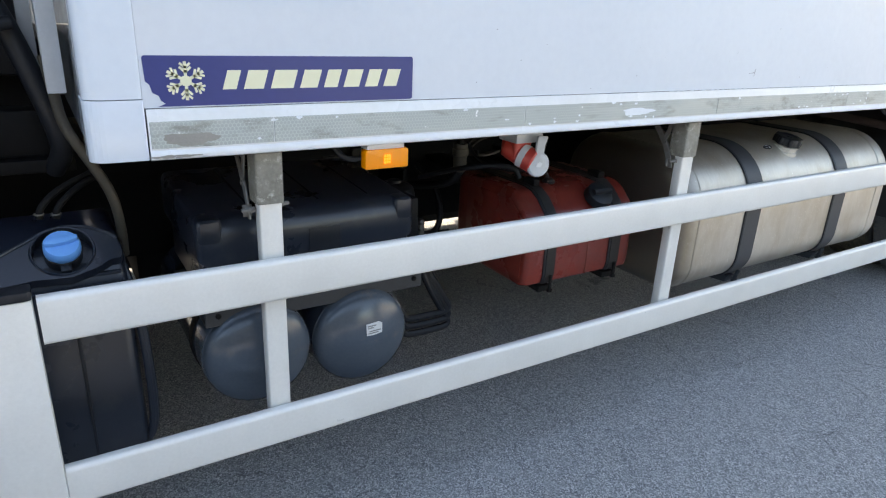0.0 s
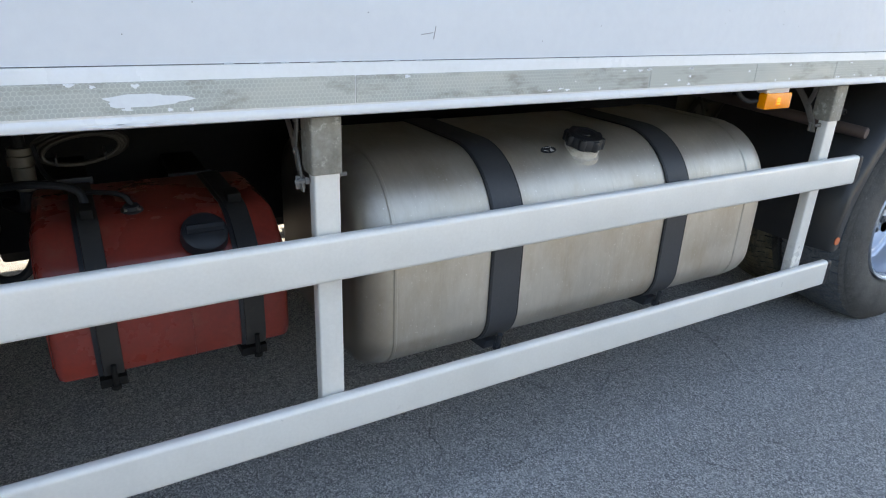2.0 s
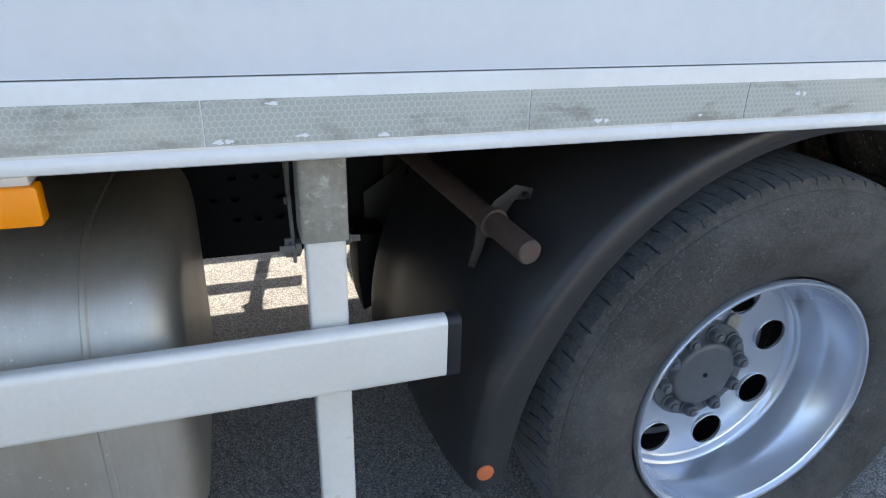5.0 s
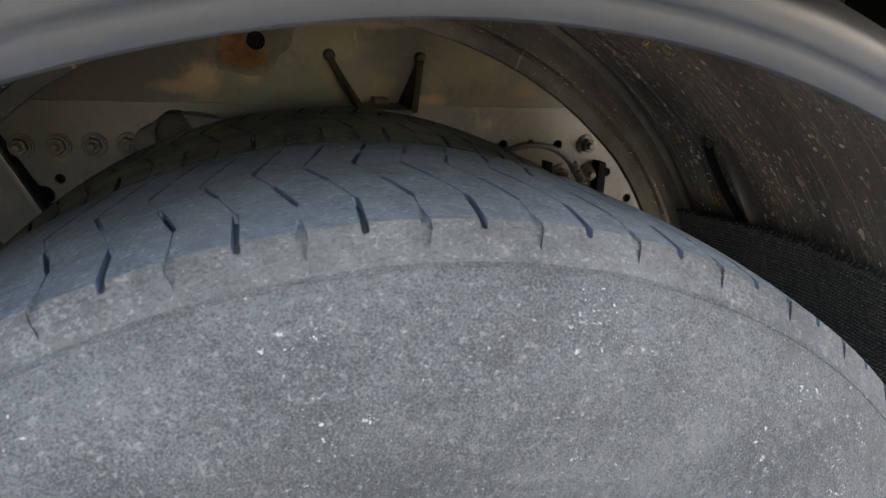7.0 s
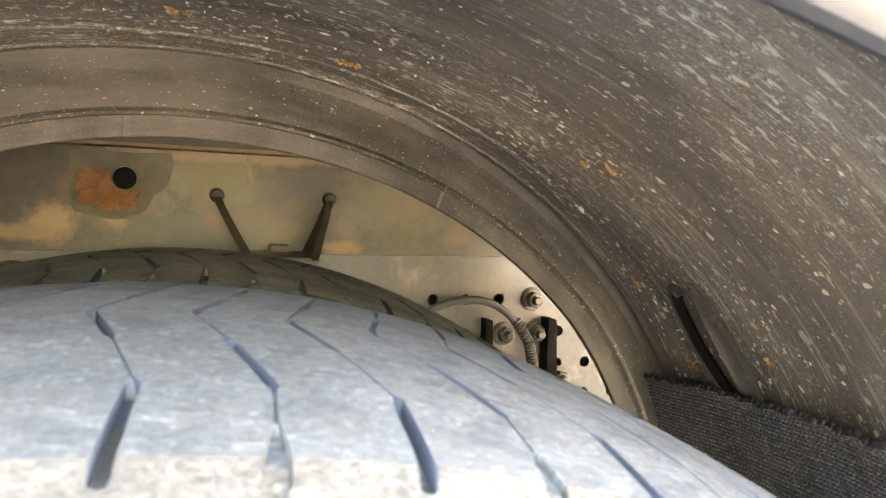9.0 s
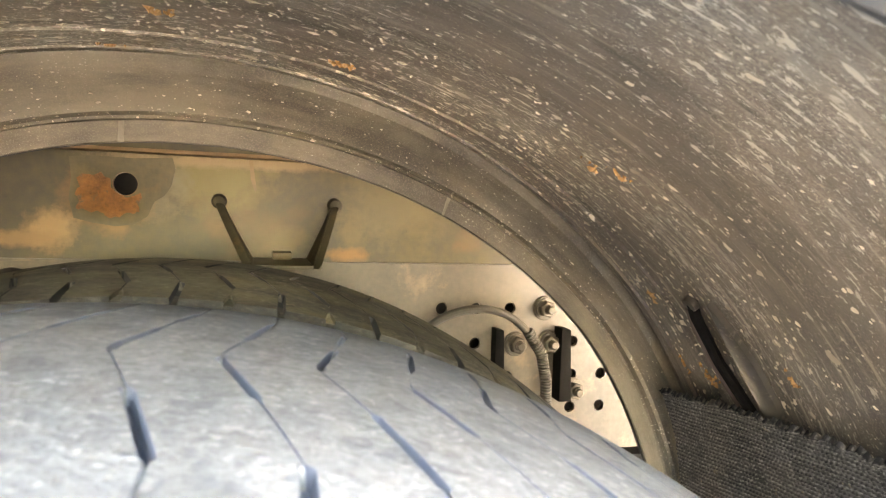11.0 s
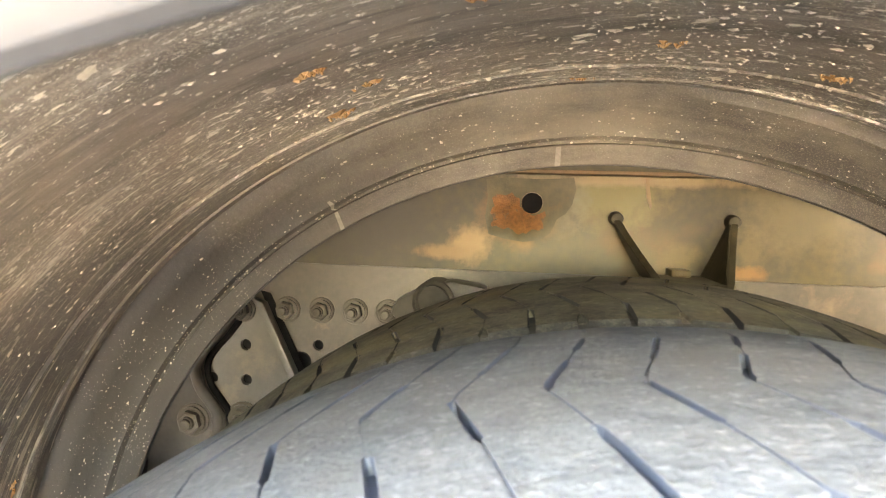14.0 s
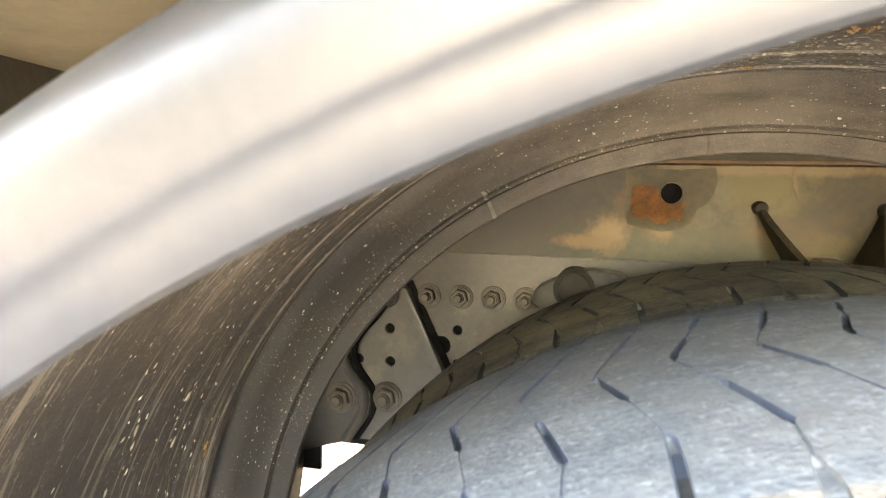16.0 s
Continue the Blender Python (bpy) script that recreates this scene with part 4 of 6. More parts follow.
def lining():
    m, nt, b = nodes_of("dirt_flecked_mudguard_lining")

    def round_arch(stretch):
        return polar(nt, WX + 0.011, WZ, stretch, 0.70)
    even, s1, s2, s3 = round_arch(1.0), round_arch(0.12), round_arch(0.30), round_arch(0.5)
    col = mixed(nt, ramp(nt, noise_tex(nt, s2, 9, 8, 0.7), [(0.36, 0.0), (0.66, 1.0)]), (0.104, 0.087, 0.073), (0.305, 0.248, 0.196))
    col = mixed(nt, ramp(nt, noise_tex(nt, s1, 110, 6, 0.7), [(0.56, 0.0), (0.68, 0.6)]), col, (0.44, 0.37, 0.29))
    col = mixed(nt, ramp(nt, noise_tex(nt, s1, 40, 7, 0.7), [(0.52, 0.0), (0.64, 0.7)]), col, (0.070, 0.060, 0.052))
    zone = noise_tex(nt, s2, 7, 5, 0.65)
    grain = ramp(nt, plus(nt, noise_tex(nt, even, 480, 3, 0.6), zone, 0.6), [(0.82, 0.0), (0.94, 0.45)])
    col = mixed(nt, grain, col, (0.50, 0.43, 0.34))
    for vec, scale, lo, soft, colour, pull in ((s2, 150, 0.775, 0.02, (0.76, 0.68, 0.56), 0.3), (s2, 300, 0.785, 0.02, (0.78, 0.70, 0.59), 0.3), (s3, 420, 0.78, 0.03, (0.72, 0.64, 0.52), 0.3)):
        f = ramp(nt, plus(nt, noise_tex(nt, vec, scale, 4, 0.62), zone, pull), [(lo, 0.0), (lo + soft, 1.0)])
        col = mixed(nt, f, col, colour)
    col = darken_front(nt, col, even, s2, -0.15, -0.52, 0.88)
    # the back end, above the flap, is mixed towards dark brown
    side = nt.nodes.new("ShaderNodeSeparateXYZ")
    nt.links.new(even, side.inputs[0])
    back_dark = nt.nodes.new("ShaderNodeMapRange")
    nt.links.new(plus(nt, side.outputs["X"], noise_tex(nt, s2, 5, 6, 0.65), 0.5), back_dark.inputs["Value"])
    for key, val in (("From Min", 0.46), ("From Max", 0.84), ("To Min", 0.0), ("To Max", 0.60)):
        back_dark.inputs[key].default_value = val
    col = mixed(nt, back_dark.outputs[0], col, (0.050, 0.044, 0.040))
    # fine scratches and rub marks in the sense of turning
    wipes = ramp(nt, plus(nt, noise_tex(nt, round_arch(0.05), 170, 4, 0.6), zone, 0.35), [(0.74, 0.0), (0.83, 0.55)])
    col = mixed(nt, wipes, col, (0.36, 0.31, 0.25))
    nt.links.new(col, b.inputs["Base Color"])
    b.inputs["Roughness"].default_value = 0.62
    bumped(nt, b, plus(nt, noise_tex(nt, even, 70, 6, 0.7), noise_tex(nt, s1, 60, 5, 0.6), 0.8), 0.4, 0.003)
    return m


def flange_dirt():
    m, nt, b = nodes_of("dust_coated_flange")
    v, s = polar(nt, WX + 0.011, WZ, 1.0, 0.66), polar(nt, WX + 0.011, WZ, 0.2, 0.66)
    col = mixed(nt, ramp(nt, plus(nt, noise_tex(nt, v, 6, 6, 0.65), noise_tex(nt, s, 40, 6, 0.65), 0.7), [(0.70, 0.0), (1.00, 1.0)]), (0.085, 0.073, 0.058), (0.215, 0.182, 0.138))
    col = mixed(nt, ramp(nt, noise_tex(nt, v, 600, 2, 0.6), [(0.50, 0.0), (0.70, 0.6)]), col, (0.27, 0.23, 0.175))
    col = darken_front(nt, col, v, s, 0.00, -0.27, 0.92)
    col = mixed(nt, ramp(nt, plus(nt, noise_tex(nt, polar(nt, WX + 0.011, WZ, 0.7, 0.66), 520, 3, 0.6), noise_tex(nt, v, 12, 4, 0.6), 0.35), [(0.862, 0.0), (0.890, 0.9)]), col, (0.46, 0.42, 0.35))
    nt.links.new(col, b.inputs["Base Color"])
    b.inputs["Roughness"].default_value = 0.6
    bumped(nt, b, noise_tex(nt, v, 160, 5, 0.6), 0.25, 0.002)
    return m


lining_m = lining()
GX = WX + 0.011
guard = thing("mudguard", (WX, 0.4, WZ), "black plastic mudguard caked inside with dried road dirt", "mudguard")
A0, A1 = -12.0, 183.0
skin = [(0.0645, 0.6065), (0.0615, 0.6058), (0.0590, 0.6070), (0.0575, 0.6100), (0.0562, 0.6165), (0.0555, 0.6203), (0.0546, 0.6216), (0.0538, 0.6228), (0.0534, 0.6250), (0.0518, 0.6310), (0.0512, 0.6380), (0.0530, 0.6440), (0.0585, 0.6500), (0.0710, 0.6570), (0.0890, 0.6645), (0.1130, 0.6740), (0.1400, 0.6840), (0.2000, 0.7000), (0.2700, 0.7095), (0.5600, 0.7110), (0.6400, 0.7150), (0.6900, 0.7290), (0.7250, 0.7290), (0.7600, 0.7000), (0.7850, 0.6680), (0.7920, 0.6560), (0.7920, 0.6270)]
flange = [(0.7830, 0.6270), (0.7800, 0.6280), (0.7795, 0.6510), (0.7860, 0.6535), (0.7840, 0.6570), (0.7740, 0.6600), (0.7720, 0.6660), (0.7600, 0.6800), (0.7420, 0.6920), (0.7300, 0.7010), (0.7240, 0.7190)]
inside = [(0.7240, 0.7190), (0.7160, 0.7235), (0.7010, 0.7225), (0.6930, 0.7075), (0.6840, 0.7040), (0.6690, 0.7035), (0.6655, 0.7085), (0.6610, 0.7040), (0.6420, 0.7035), (0.6080, 0.7035), (0.6045, 0.7080), (0.6000, 0.7040), (0.5850, 0.7045), (0.2720, 0.7035), (0.2030, 0.6945), (0.1430, 0.6785), (0.0930, 0.6585), (0.0660, 0.6440), (0.0590, 0.6370), (0.0580, 0.6290), (0.0610, 0.6180), (0.0655, 0.6090)]


def lip_set(g):
    """The rolled lip sits 2 cm further back than the arch."""
    for v in g.verts:
        r = math.hypot(v.co.x - GX, v.co.z - WZ)
        if v.co.y < 0.1 and r < 0.650:
            low = min(1.0, max(0.0, (v.co.z - WZ) / 0.26))
            v.co.x += 0.020 * low * min(1.0, max(0.0, (0.650 - r) / 0.030))
    return g


FLAT_END = ((0.630, 0.052), (0.642, 0.049), (0.654, 0.0465), (0.665, 0.0465), (0.676, 0.053), (0.686, 0.072), (0.695, 0.110), (0.7025, 0.170))


def flat_end_y(y, r, deg):
    """Towards its front end the guard's side grows flatter and stands further out."""
    q = min(1.0, max(0.0, (deg - 142) / 26))
    if q == 0 or not 0.630 < r < 0.7025 or y > 0.21:
        return y
    q = q * q * (3 - 2 * q)
    for (ra, ya), (rb, yb) in zip(FLAT_END, FLAT_END[1:]):
        if ra <= r <= rb:
            return min(y, y + (ya + (yb - ya) * (r - ra) / (rb - ra) - y) * q)
    return y


def flat_end(g):
    for v in g.verts:
        v.co.y = flat_end_y(v.co.y, math.hypot(v.co.x - GX, v.co.z - WZ), math.degrees(math.atan2(v.co.z - WZ, v.co.x - GX)) % 360)
    return g


def opened(g):
    """Behind the wheel the inner flange grows narrower, its edge drawing away from the axle."""
    for v in g.verts:
        deg = math.degrees(math.atan2(v.co.z - WZ, v.co.x - GX))
        if -90 < deg < 90:
            v.co.x += 0.038 * min(1.0, (90 - deg) / 50) * min(1.0, max(0.0, (v.co.y - 0.715) / 0.06))
    return g


part("outer_skin", lip_set(opened(flat_end(revolve(skin, GX, WZ, 180, A0, A1)))), guard_out, guard, "satin black outer skin with a rolled lip")
part("lining", lip_set(revolve(inside, GX, WZ, 180, A0, A1)), lining_m, guard, "dirt-flecked inner face")
flange_m = flange_dirt()
part("inner_flange", opened(revolve(flange, GX, WZ, 180, A0, A1)), flange_m, guard, "dust-coated inner flange with ring grooves")
for a in (A0, A1):
    g = bmesh.new()
    c, s = math.cos(radians(a)), math.sin(radians(a))
    ring = [g.verts.new((GX + r * c, y, WZ + r * s)) for y, r in [(flat_end_y(y, r, a), r) for y, r in skin] + flange + inside[1:]]
    g.faces.new(ring)
    lip_set(opened(g))
    part("end_edge", g, guard_out, guard)

# pale scratches that run up the flange
streak_m = surf("pale_dust_streak", (0.36, 0.33, 0.27), (0.26, 0.235, 0.19), 0.8, big=30, fine=200, bump=0.4)
for deg, lo, hi, wide in ((120.4, 1, 7, 0.0055), (95.2, 1, 3, 0.0065), (62.5, 1, 6, 0.0045), (106.5, 4, 6, 0.006)):
    g = bmesh.new()
    rows = []
    for k, (y, r) in enumerate(flange[lo:hi]):
        a = radians(deg + 0.25 * math.sin(k * 2.3 + deg))
        w = wide * (0.75 + 0.35 * math.sin(k * 1.7 + deg)) / r / 2
        rows.append([g.verts.new((GX + (r - 0.0009) * math.cos(a + q), y - 0.0009, WZ + (r - 0.0009) * math.sin(a + q))) for q in (-w, w)])
    for p, q in zip(rows, rows[1:]):
        g.faces.new((p[0], p[1], q[1], q[0]))
    bmesh.ops.solidify(g, geom=g.faces[:], thickness=-0.0006)
    part("dirt_streak", opened(g), streak_m, guard)


# ---- side guard ----
def side_guard(name, y_face, sign, label):
    """Two box rails on posts hung from galvanised brackets; sign turns it towards the far side."""
    def yy(a, b):
        return sorted((y_face + sign * a, y_face + sign * b))
    s = thing(name, (2.0, y_face, 0.335), label, "side guard", "truck side guards")
    for (z0, z1, xa, xb) in ((0.745, 0.852, 0.026, 4.011), (0.337, 0.440, 0.020, 3.998)):
        ya, yb = yy(0.0, 0.032)
        rail = part("rail", extrude(rounded(ya, yb, z0, z1, 0.0125, 6), "x", xa, xb), alu_white, s, "pale aluminium box rail")
        part("end_cap", extrude(rounded(ya - 0.001, yb + 0.001, z0 - 0.001, z1 + 0.001, 0.0132, 6), "x", xb, xb + 0.023, 0.004, ends_only=True), black_plastic, rail, "black plastic end cap")
    for xa, xb in ((0.489, 0.544), (1.972, 2.030), (3.812, 3.868)):
        ya, yb = yy(0.036, 0.072)
        post = part("post", extrude(rounded(xa, xb, ya, yb, 0.005, 3), "z", 0.345, 0.990), alu_white, s, "pale aluminium post")
        ya, yb = yy(0.030, 0.098)
        br = part("bracket", extrude(rounded(xa - 0.006, xb + 0.004, ya, yb, 0.006, 3), "z", 0.982, 1.104, 0.003, ends_only=True), galv, s, "weathered galvanised bracket")
        yc = y_face + sign * 0.062
        part("bolt", lathe([(0, 0.008), (0.008, 0.008), (0.009, 0.0055), (0.022, 0.005)], (xb + 0.002, yc, 0.972), (1, 0, 0), 6), strut_m, br)
        part("bolt", lathe([(0, 0.008), (0.008, 0.008), (0.009, 0.0055), (0.03, 0.005)], (xa - 0.004, yc, 0.965), (-1, 0, 0), 6), strut_m, br)
        y2 = y_face + sign * 0.085
        def back(pts):
            return [(y_face + sign * a, z) for a, z in pts]
        part("strut", extrude(back([(0.066, 0.940), (0.082, 0.938), (0.092, 0.962), (0.118, 1.010), (0.150, 1.052), (0.200, 1.104), (0.176, 1.106), (0.132, 1.064), (0.100, 1.024), (0.078, 0.980)]), "x", xa - 0.016, xa - 0.011, 0.0012), strut_m, br, "flat grey strut")
        part("strut", extrude(back([(0.106, 1.030), (0.120, 1.042), (0.108, 1.070), (0.104, 1.106), (0.086, 1.106), (0.092, 1.064)]), "x", xa - 0.0165, xa - 0.0115, 0.0012), strut_m, br, "flat grey strut arm")
        for a, z in ((0.078, 0.962), (0.110, 1.020), (0.098, 1.090)):
            part("strut_bolt", lathe([(0, 0.006), (0.004, 0.006), (0.005, 0.003)], (xa - 0.016, y_face + sign * a, z), (-1, 0, 0), 6), strut_m, br)
        part("strut_lug", box(xa - 0.026, xa - 0.004, y2 - 0.004, y2 + 0.004, 0.942, 0.972, 0.003), strut_m, br)
    return s


side_guard("side_guard", 0.0, 1, "pale aluminium side guard of two rails on bracketed posts")
side_guard("side_guard", BOX_W, -1, "side guard on the far side of the truck")

# ---- front fairing post of the guard ----
front_post = thing("fairing_post", (-0.04, 0.02, 0.3), "pale upright fairing with a black cap where the side guard begins", "fairing")
part("post", extrude([(-0.105, -0.010), (0.019, -0.010), (0.019, 0.035), (-0.105, 0.035)], "z", 0.24, 0.853, 0.006), alu_white, front_post)
part("cap", extrude([(-0.108, -0.013), (0.014, -0.013), (0.020, -0.006), (0.020, 0.038), (-0.108, 0.038)], "z", 0.8535, 0.873, 0.005), black_plastic, front_post, "black plastic cap")
part("skirt", box(-0.30, -0.1085, -0.02, 0.03, 0.10, 0.80, 0.012), black_plastic, front_post, "black lower skirt")
part("reflector", box(-0.168, -0.112, -0.026, -0.0205, 0.345, 0.405, 0.002), orange_lens, front_post, "orange reflector")

# ---- amber marker lamps ----
def marker_lamp(x0, x1):
    lamp = thing("marker_lamp", ((x0 + x1) / 2, 0.02, 1.11), "amber side marker lamp hanging under the white rail", "marker lamp", "amber marker lamps")
    part("holder", box(x0 + 0.008, x1 - 0.008, 0.010, 0.046, 1.0965, 1.110, 0.002), white_rail, lamp, "white mounting foot")
    lens = part("lens", extrude(rounded(x0, x1, 1.0495, 1.0975, 0.005, 4), "y", 0.002, 0.030, 0.003, ends_only=True), orange_lens, lamp, "ribbed amber lens")
    glow_m, nt, b = nodes_of("lit_amber_led")
    b.inputs["Base Color"].default_value = (0.9, 0.24, 0.01, 1)
    b.inputs["Emission Color"].default_value = (1, 0.20, 0.008, 1)
    b.inputs["Emission Strength"].default_value = 0.5
    cx = (x0 + x1) / 2
    for i in range(3):
        for k in range(3):
            part("led", box(cx - 0.009 + i * 0.0065, cx - 0.004 + i * 0.0065, 0.0008, 0.0024, 1.0625 + k * 0.008, 1.0685 + k * 0.008), glow_m, lens, smooth=False)
    part("frame", box(x0 + 0.004, x1 - 0.004, 0.0302, 0.0345, 1.053, 1.094), black_plastic, lamp)
    part("cable", tube([(x0 + 0.006, 0.032, 1.075), (x0 - 0.02, 0.045, 1.068), (x0 - 0.045, 0.06, 1.082), (x0 - 0.06, 0.07, 1.11)], 0.007, 8, smooth_steps=2), black_plastic, lamp, "black corrugated cable sleeve")
    return lamp


marker_lamp(0.744, 0.862)
marker_lamp(3.389, 3.514)


# ---- aluminium fuel tank ----
def plus_node(nt, a, b, k):
    m = nt.nodes.new("ShaderNodeMath")
    m.operation = "MULTIPLY_ADD"
    nt.links.new(b, m.inputs[0])
    m.inputs[1].default_value = k
    nt.links.new(a, m.inputs[2])
    return m.outputs[0]


def placed(g, m):
    """Moves a bmesh drawn about the origin to its world pose."""
    bmesh.ops.transform(g, matrix=m, verts=g.verts)
    return g


def brushed_alu():
    m, nt, b = nodes_of("brushed_aluminium_sheet")
    streak = noise_tex(nt, coords(nt, (30, 6, 6)), 3.0, 6, 0.7)
    big = noise_tex(nt, coords(nt), 4.0, 5)
    tone = plus_node(nt, big, streak, 0.35)
    col = mixed(nt, ramp(nt, tone, [(0.45, 0.0), (0.90, 1.0)]), (0.46, 0.42, 0.362), (0.63, 0.59, 0.53))
    stain = ramp(nt, noise_tex(nt, coords(nt, (2.2, 1, 1)), 2.6, 7, 0.65), [(0.46, 0.0), (0.70, 0.75)])
    col = mixed(nt, stain, col, (0.42, 0.345, 0.25))
    drip = ramp(nt, noise_tex(nt, coords(nt, (16, 1, 0.8)), 2.0, 6, 0.7), [(0.60, 0.0), (0.74, 0.5)])
    col = mixed(nt, drip, col, (0.36, 0.335, 0.30))
    vo = nt.nodes.new("ShaderNodeTexVoronoi")
    vo.inputs["Scale"].default_value = 55
    nt.links.new(coords(nt), vo.inputs["Vector"])
    dot = ramp(nt, vo.outputs["Distance"], [(0.06, 1.0), (0.13, 0.0)])
    gate = ramp(nt, noise_tex(nt, coords(nt), 20, 3), [(0.46, 0.0), (0.56, 1.0)])
    mul = nt.nodes.new("ShaderNodeMath")
    mul.operation = "MULTIPLY"
    nt.links.new(dot, mul.inputs[0])
    nt.links.new(gate, mul.inputs[1])
    col = mixed(nt, mul.outputs[0], col, (0.78, 0.76, 0.72))
    splash = ramp(nt, plus_node(nt, noise_tex(nt, coords(nt), 230, 3, 0.6), noise_tex(nt, coords(nt), 7, 4, 0.6), 0.35), [(0.86, 0.0), (0.90, 0.8)])
    col = mixed(nt, splash, col, (0.74, 0.71, 0.66))
    # grime and painted-in dark reflections on the end that faces the front wheels
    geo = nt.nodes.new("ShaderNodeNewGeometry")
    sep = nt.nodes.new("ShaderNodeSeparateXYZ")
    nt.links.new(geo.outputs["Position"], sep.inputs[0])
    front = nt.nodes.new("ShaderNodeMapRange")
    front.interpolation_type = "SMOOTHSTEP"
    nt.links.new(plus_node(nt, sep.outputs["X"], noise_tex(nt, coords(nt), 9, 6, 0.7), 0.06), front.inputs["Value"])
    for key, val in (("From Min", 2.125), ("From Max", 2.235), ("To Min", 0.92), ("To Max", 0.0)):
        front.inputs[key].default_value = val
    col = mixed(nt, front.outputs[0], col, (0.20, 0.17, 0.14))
    nt.links.new(col, b.inputs["Base Color"])
    b.inputs["Metallic"].default_value = 0.8
    rr = nt.nodes.new("ShaderNodeMapRange")
    rr.inputs["To Min"].default_value, rr.inputs["To Max"].default_value = 0.37, 0.52
    nt.links.new(big, rr.inputs["Value"])
    nt.links.new(rr.outputs[0], b.inputs["Roughness"])
    bumped(nt, b, noise_tex(nt, coords(nt), 60, 4), 0.03, 0.001)
    return m


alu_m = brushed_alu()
pale_alu = surf("pale_cast_aluminium", (0.66, 0.63, 0.58), (0.54, 0.51, 0.46), 0.45, metal=0.5, big=20, fine=150, bump=0.1, dust=(0.42, 0.38, 0.32), dust_at=(0.56, 0.72), dust_scale=40)
FT = dict(y0=0.072, y1=0.76, z0=0.404, z1=0.962)


def tank_outline(grow=0.0):
    return rounded(FT["y0"] - grow, FT["y1"] + grow, FT["z0"] - grow, FT["z1"] + grow, (0.12 + grow, 0.12 + grow, 0.18 + grow, 0.225 + grow), 12)


fuel = thing("fuel_tank", (2.87, 0.43, 0.404), "large brushed aluminium fuel tank held by two dark straps", "fuel tank")
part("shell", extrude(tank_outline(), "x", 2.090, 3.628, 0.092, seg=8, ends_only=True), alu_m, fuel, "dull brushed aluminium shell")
for x in (2.182, 3.502):
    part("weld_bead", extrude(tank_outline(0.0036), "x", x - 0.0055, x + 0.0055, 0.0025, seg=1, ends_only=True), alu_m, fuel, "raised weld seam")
for x0, x1 in ((2.468, 2.560), (3.118, 3.208)):
    st = part("strap", extrude(tank_outline(0.0065), "x", x0, x1, 0.002, seg=1, ends_only=True), strap_m, fuel, "dark grey tank strap")
    for xe in (x0 - 0.005, x1 - 0.001):
        part("strap_lining", extrude(tank_outline(0.0048), "x", xe, xe + 0.006), black_plastic, st, "black rubber edge")
    xc = (x0 + x1) / 2
    part("foot", extrude([(0.105, 0.417), (0.30, 0.402), (0.95, 0.50), (0.95, 0.40), (0.30, 0.368), (0.12, 0.384)], "x", xc - 0.024, xc + 0.024, 0.004), strap_m, st, "black steel carrier arm")
    part("tension_bolt", tube([(xc + 0.01, 0.100, 0.386), (xc + 0.01, 0.085, 0.442)], 0.008, 8), strap_m, st)
    part("tension_nut", lathe([(0, 0.013), (0.014, 0.013)], (xc + 0.01, 0.099, 0.389), (0, -0.25, 1), 6), strap_m, st)
cap_c, cap_d = Vector((2.838, 0.190, 0.917)), Vector((0.0, -0.24, 0.971))
neck = part("filler_neck", lathe([(-0.03, 0.056), (0.006, 0.056), (0.010, 0.050), (0.020, 0.049), (0.023, 0.052), (0.030, 0.052), (0.033, 0.047), (0.040, 0.046)], cap_c, cap_d, 36), pale_alu, fuel, "bare aluminium filler neck")
capp = part("cap", lathe([(0.034, 0.053), (0.037, 0.0555), (0.060, 0.0545), (0.066, 0.050), (0.067, 0.034), (0.065, 0.031), (0.065, 0.014), (0.068, 0.012), (0.0685, 0.001)], cap_c, cap_d, 40), black_plastic, fuel, "black lobed filler cap")
for k in range(8):
    a = 2 * math.pi * k / 8
    s = Vector((1, 0, 0))
    u = cap_d.cross(s)
    p = cap_c + (s * math.cos(a) + u * math.sin(a)) * 0.049
    part("grip", lathe([(0.0345, 0.006), (0.0350, 0.0125), (0.0600, 0.0125), (0.0645, 0.0095), (0.0648, 0.0005)], p, cap_d, 14), black_plastic, capp)
lab_m = Matrix.Translation((2.722, 0.1930, 0.9395)) @ Matrix.Rotation(radians(-52), 4, "X")
lab = part("label", placed(extrude([(0.027 * math.cos(0.35 * k), 0.0125 * math.sin(0.35 * k)) for k in range(18)], "y", -0.0008, 0.003), lab_m), black_plastic, fuel, "small black warning label")
for pts in ([(0.002, -0.007), (0.016, -0.007), (0.009, 0.005)], [(-0.015, 0.007), (0.012, 0.008), (0.012, 0.0093), (-0.015, 0.0083)], [(-0.018, -0.002), (-0.004, -0.006), (-0.004, -0.0048), (-0.017, -0.0008)]):
    part("sign", placed(extrude(pts, "y", -0.0016, -0.0006), lab_m), sticker_m, lab)

# ---- red hydraulic tank ----
red = thing("hydraulic_tank", (1.68, 0.33, 0.52), "small faded red steel tank with dark straps and a black cap", "hydraulic tank")
def red_prof(grow=0.0):
    return [(0.190 - grow, 0.56), (0.197 - grow * 0.7, 0.532 - grow * 0.7), (0.225, 0.520 - grow), (0.608, 0.520 - grow), (0.635 + grow, 0.545), (0.635 + grow, 0.825), (0.608, 0.852 + grow), (0.330, 0.853 + grow), (0.290, 0.846 + grow), (0.255 - grow * 0.6, 0.826 + grow * 0.7), (0.215 - grow * 0.8, 0.788 + grow * 0.6), (0.196 - grow, 0.765), (0.190 - grow, 0.740)]



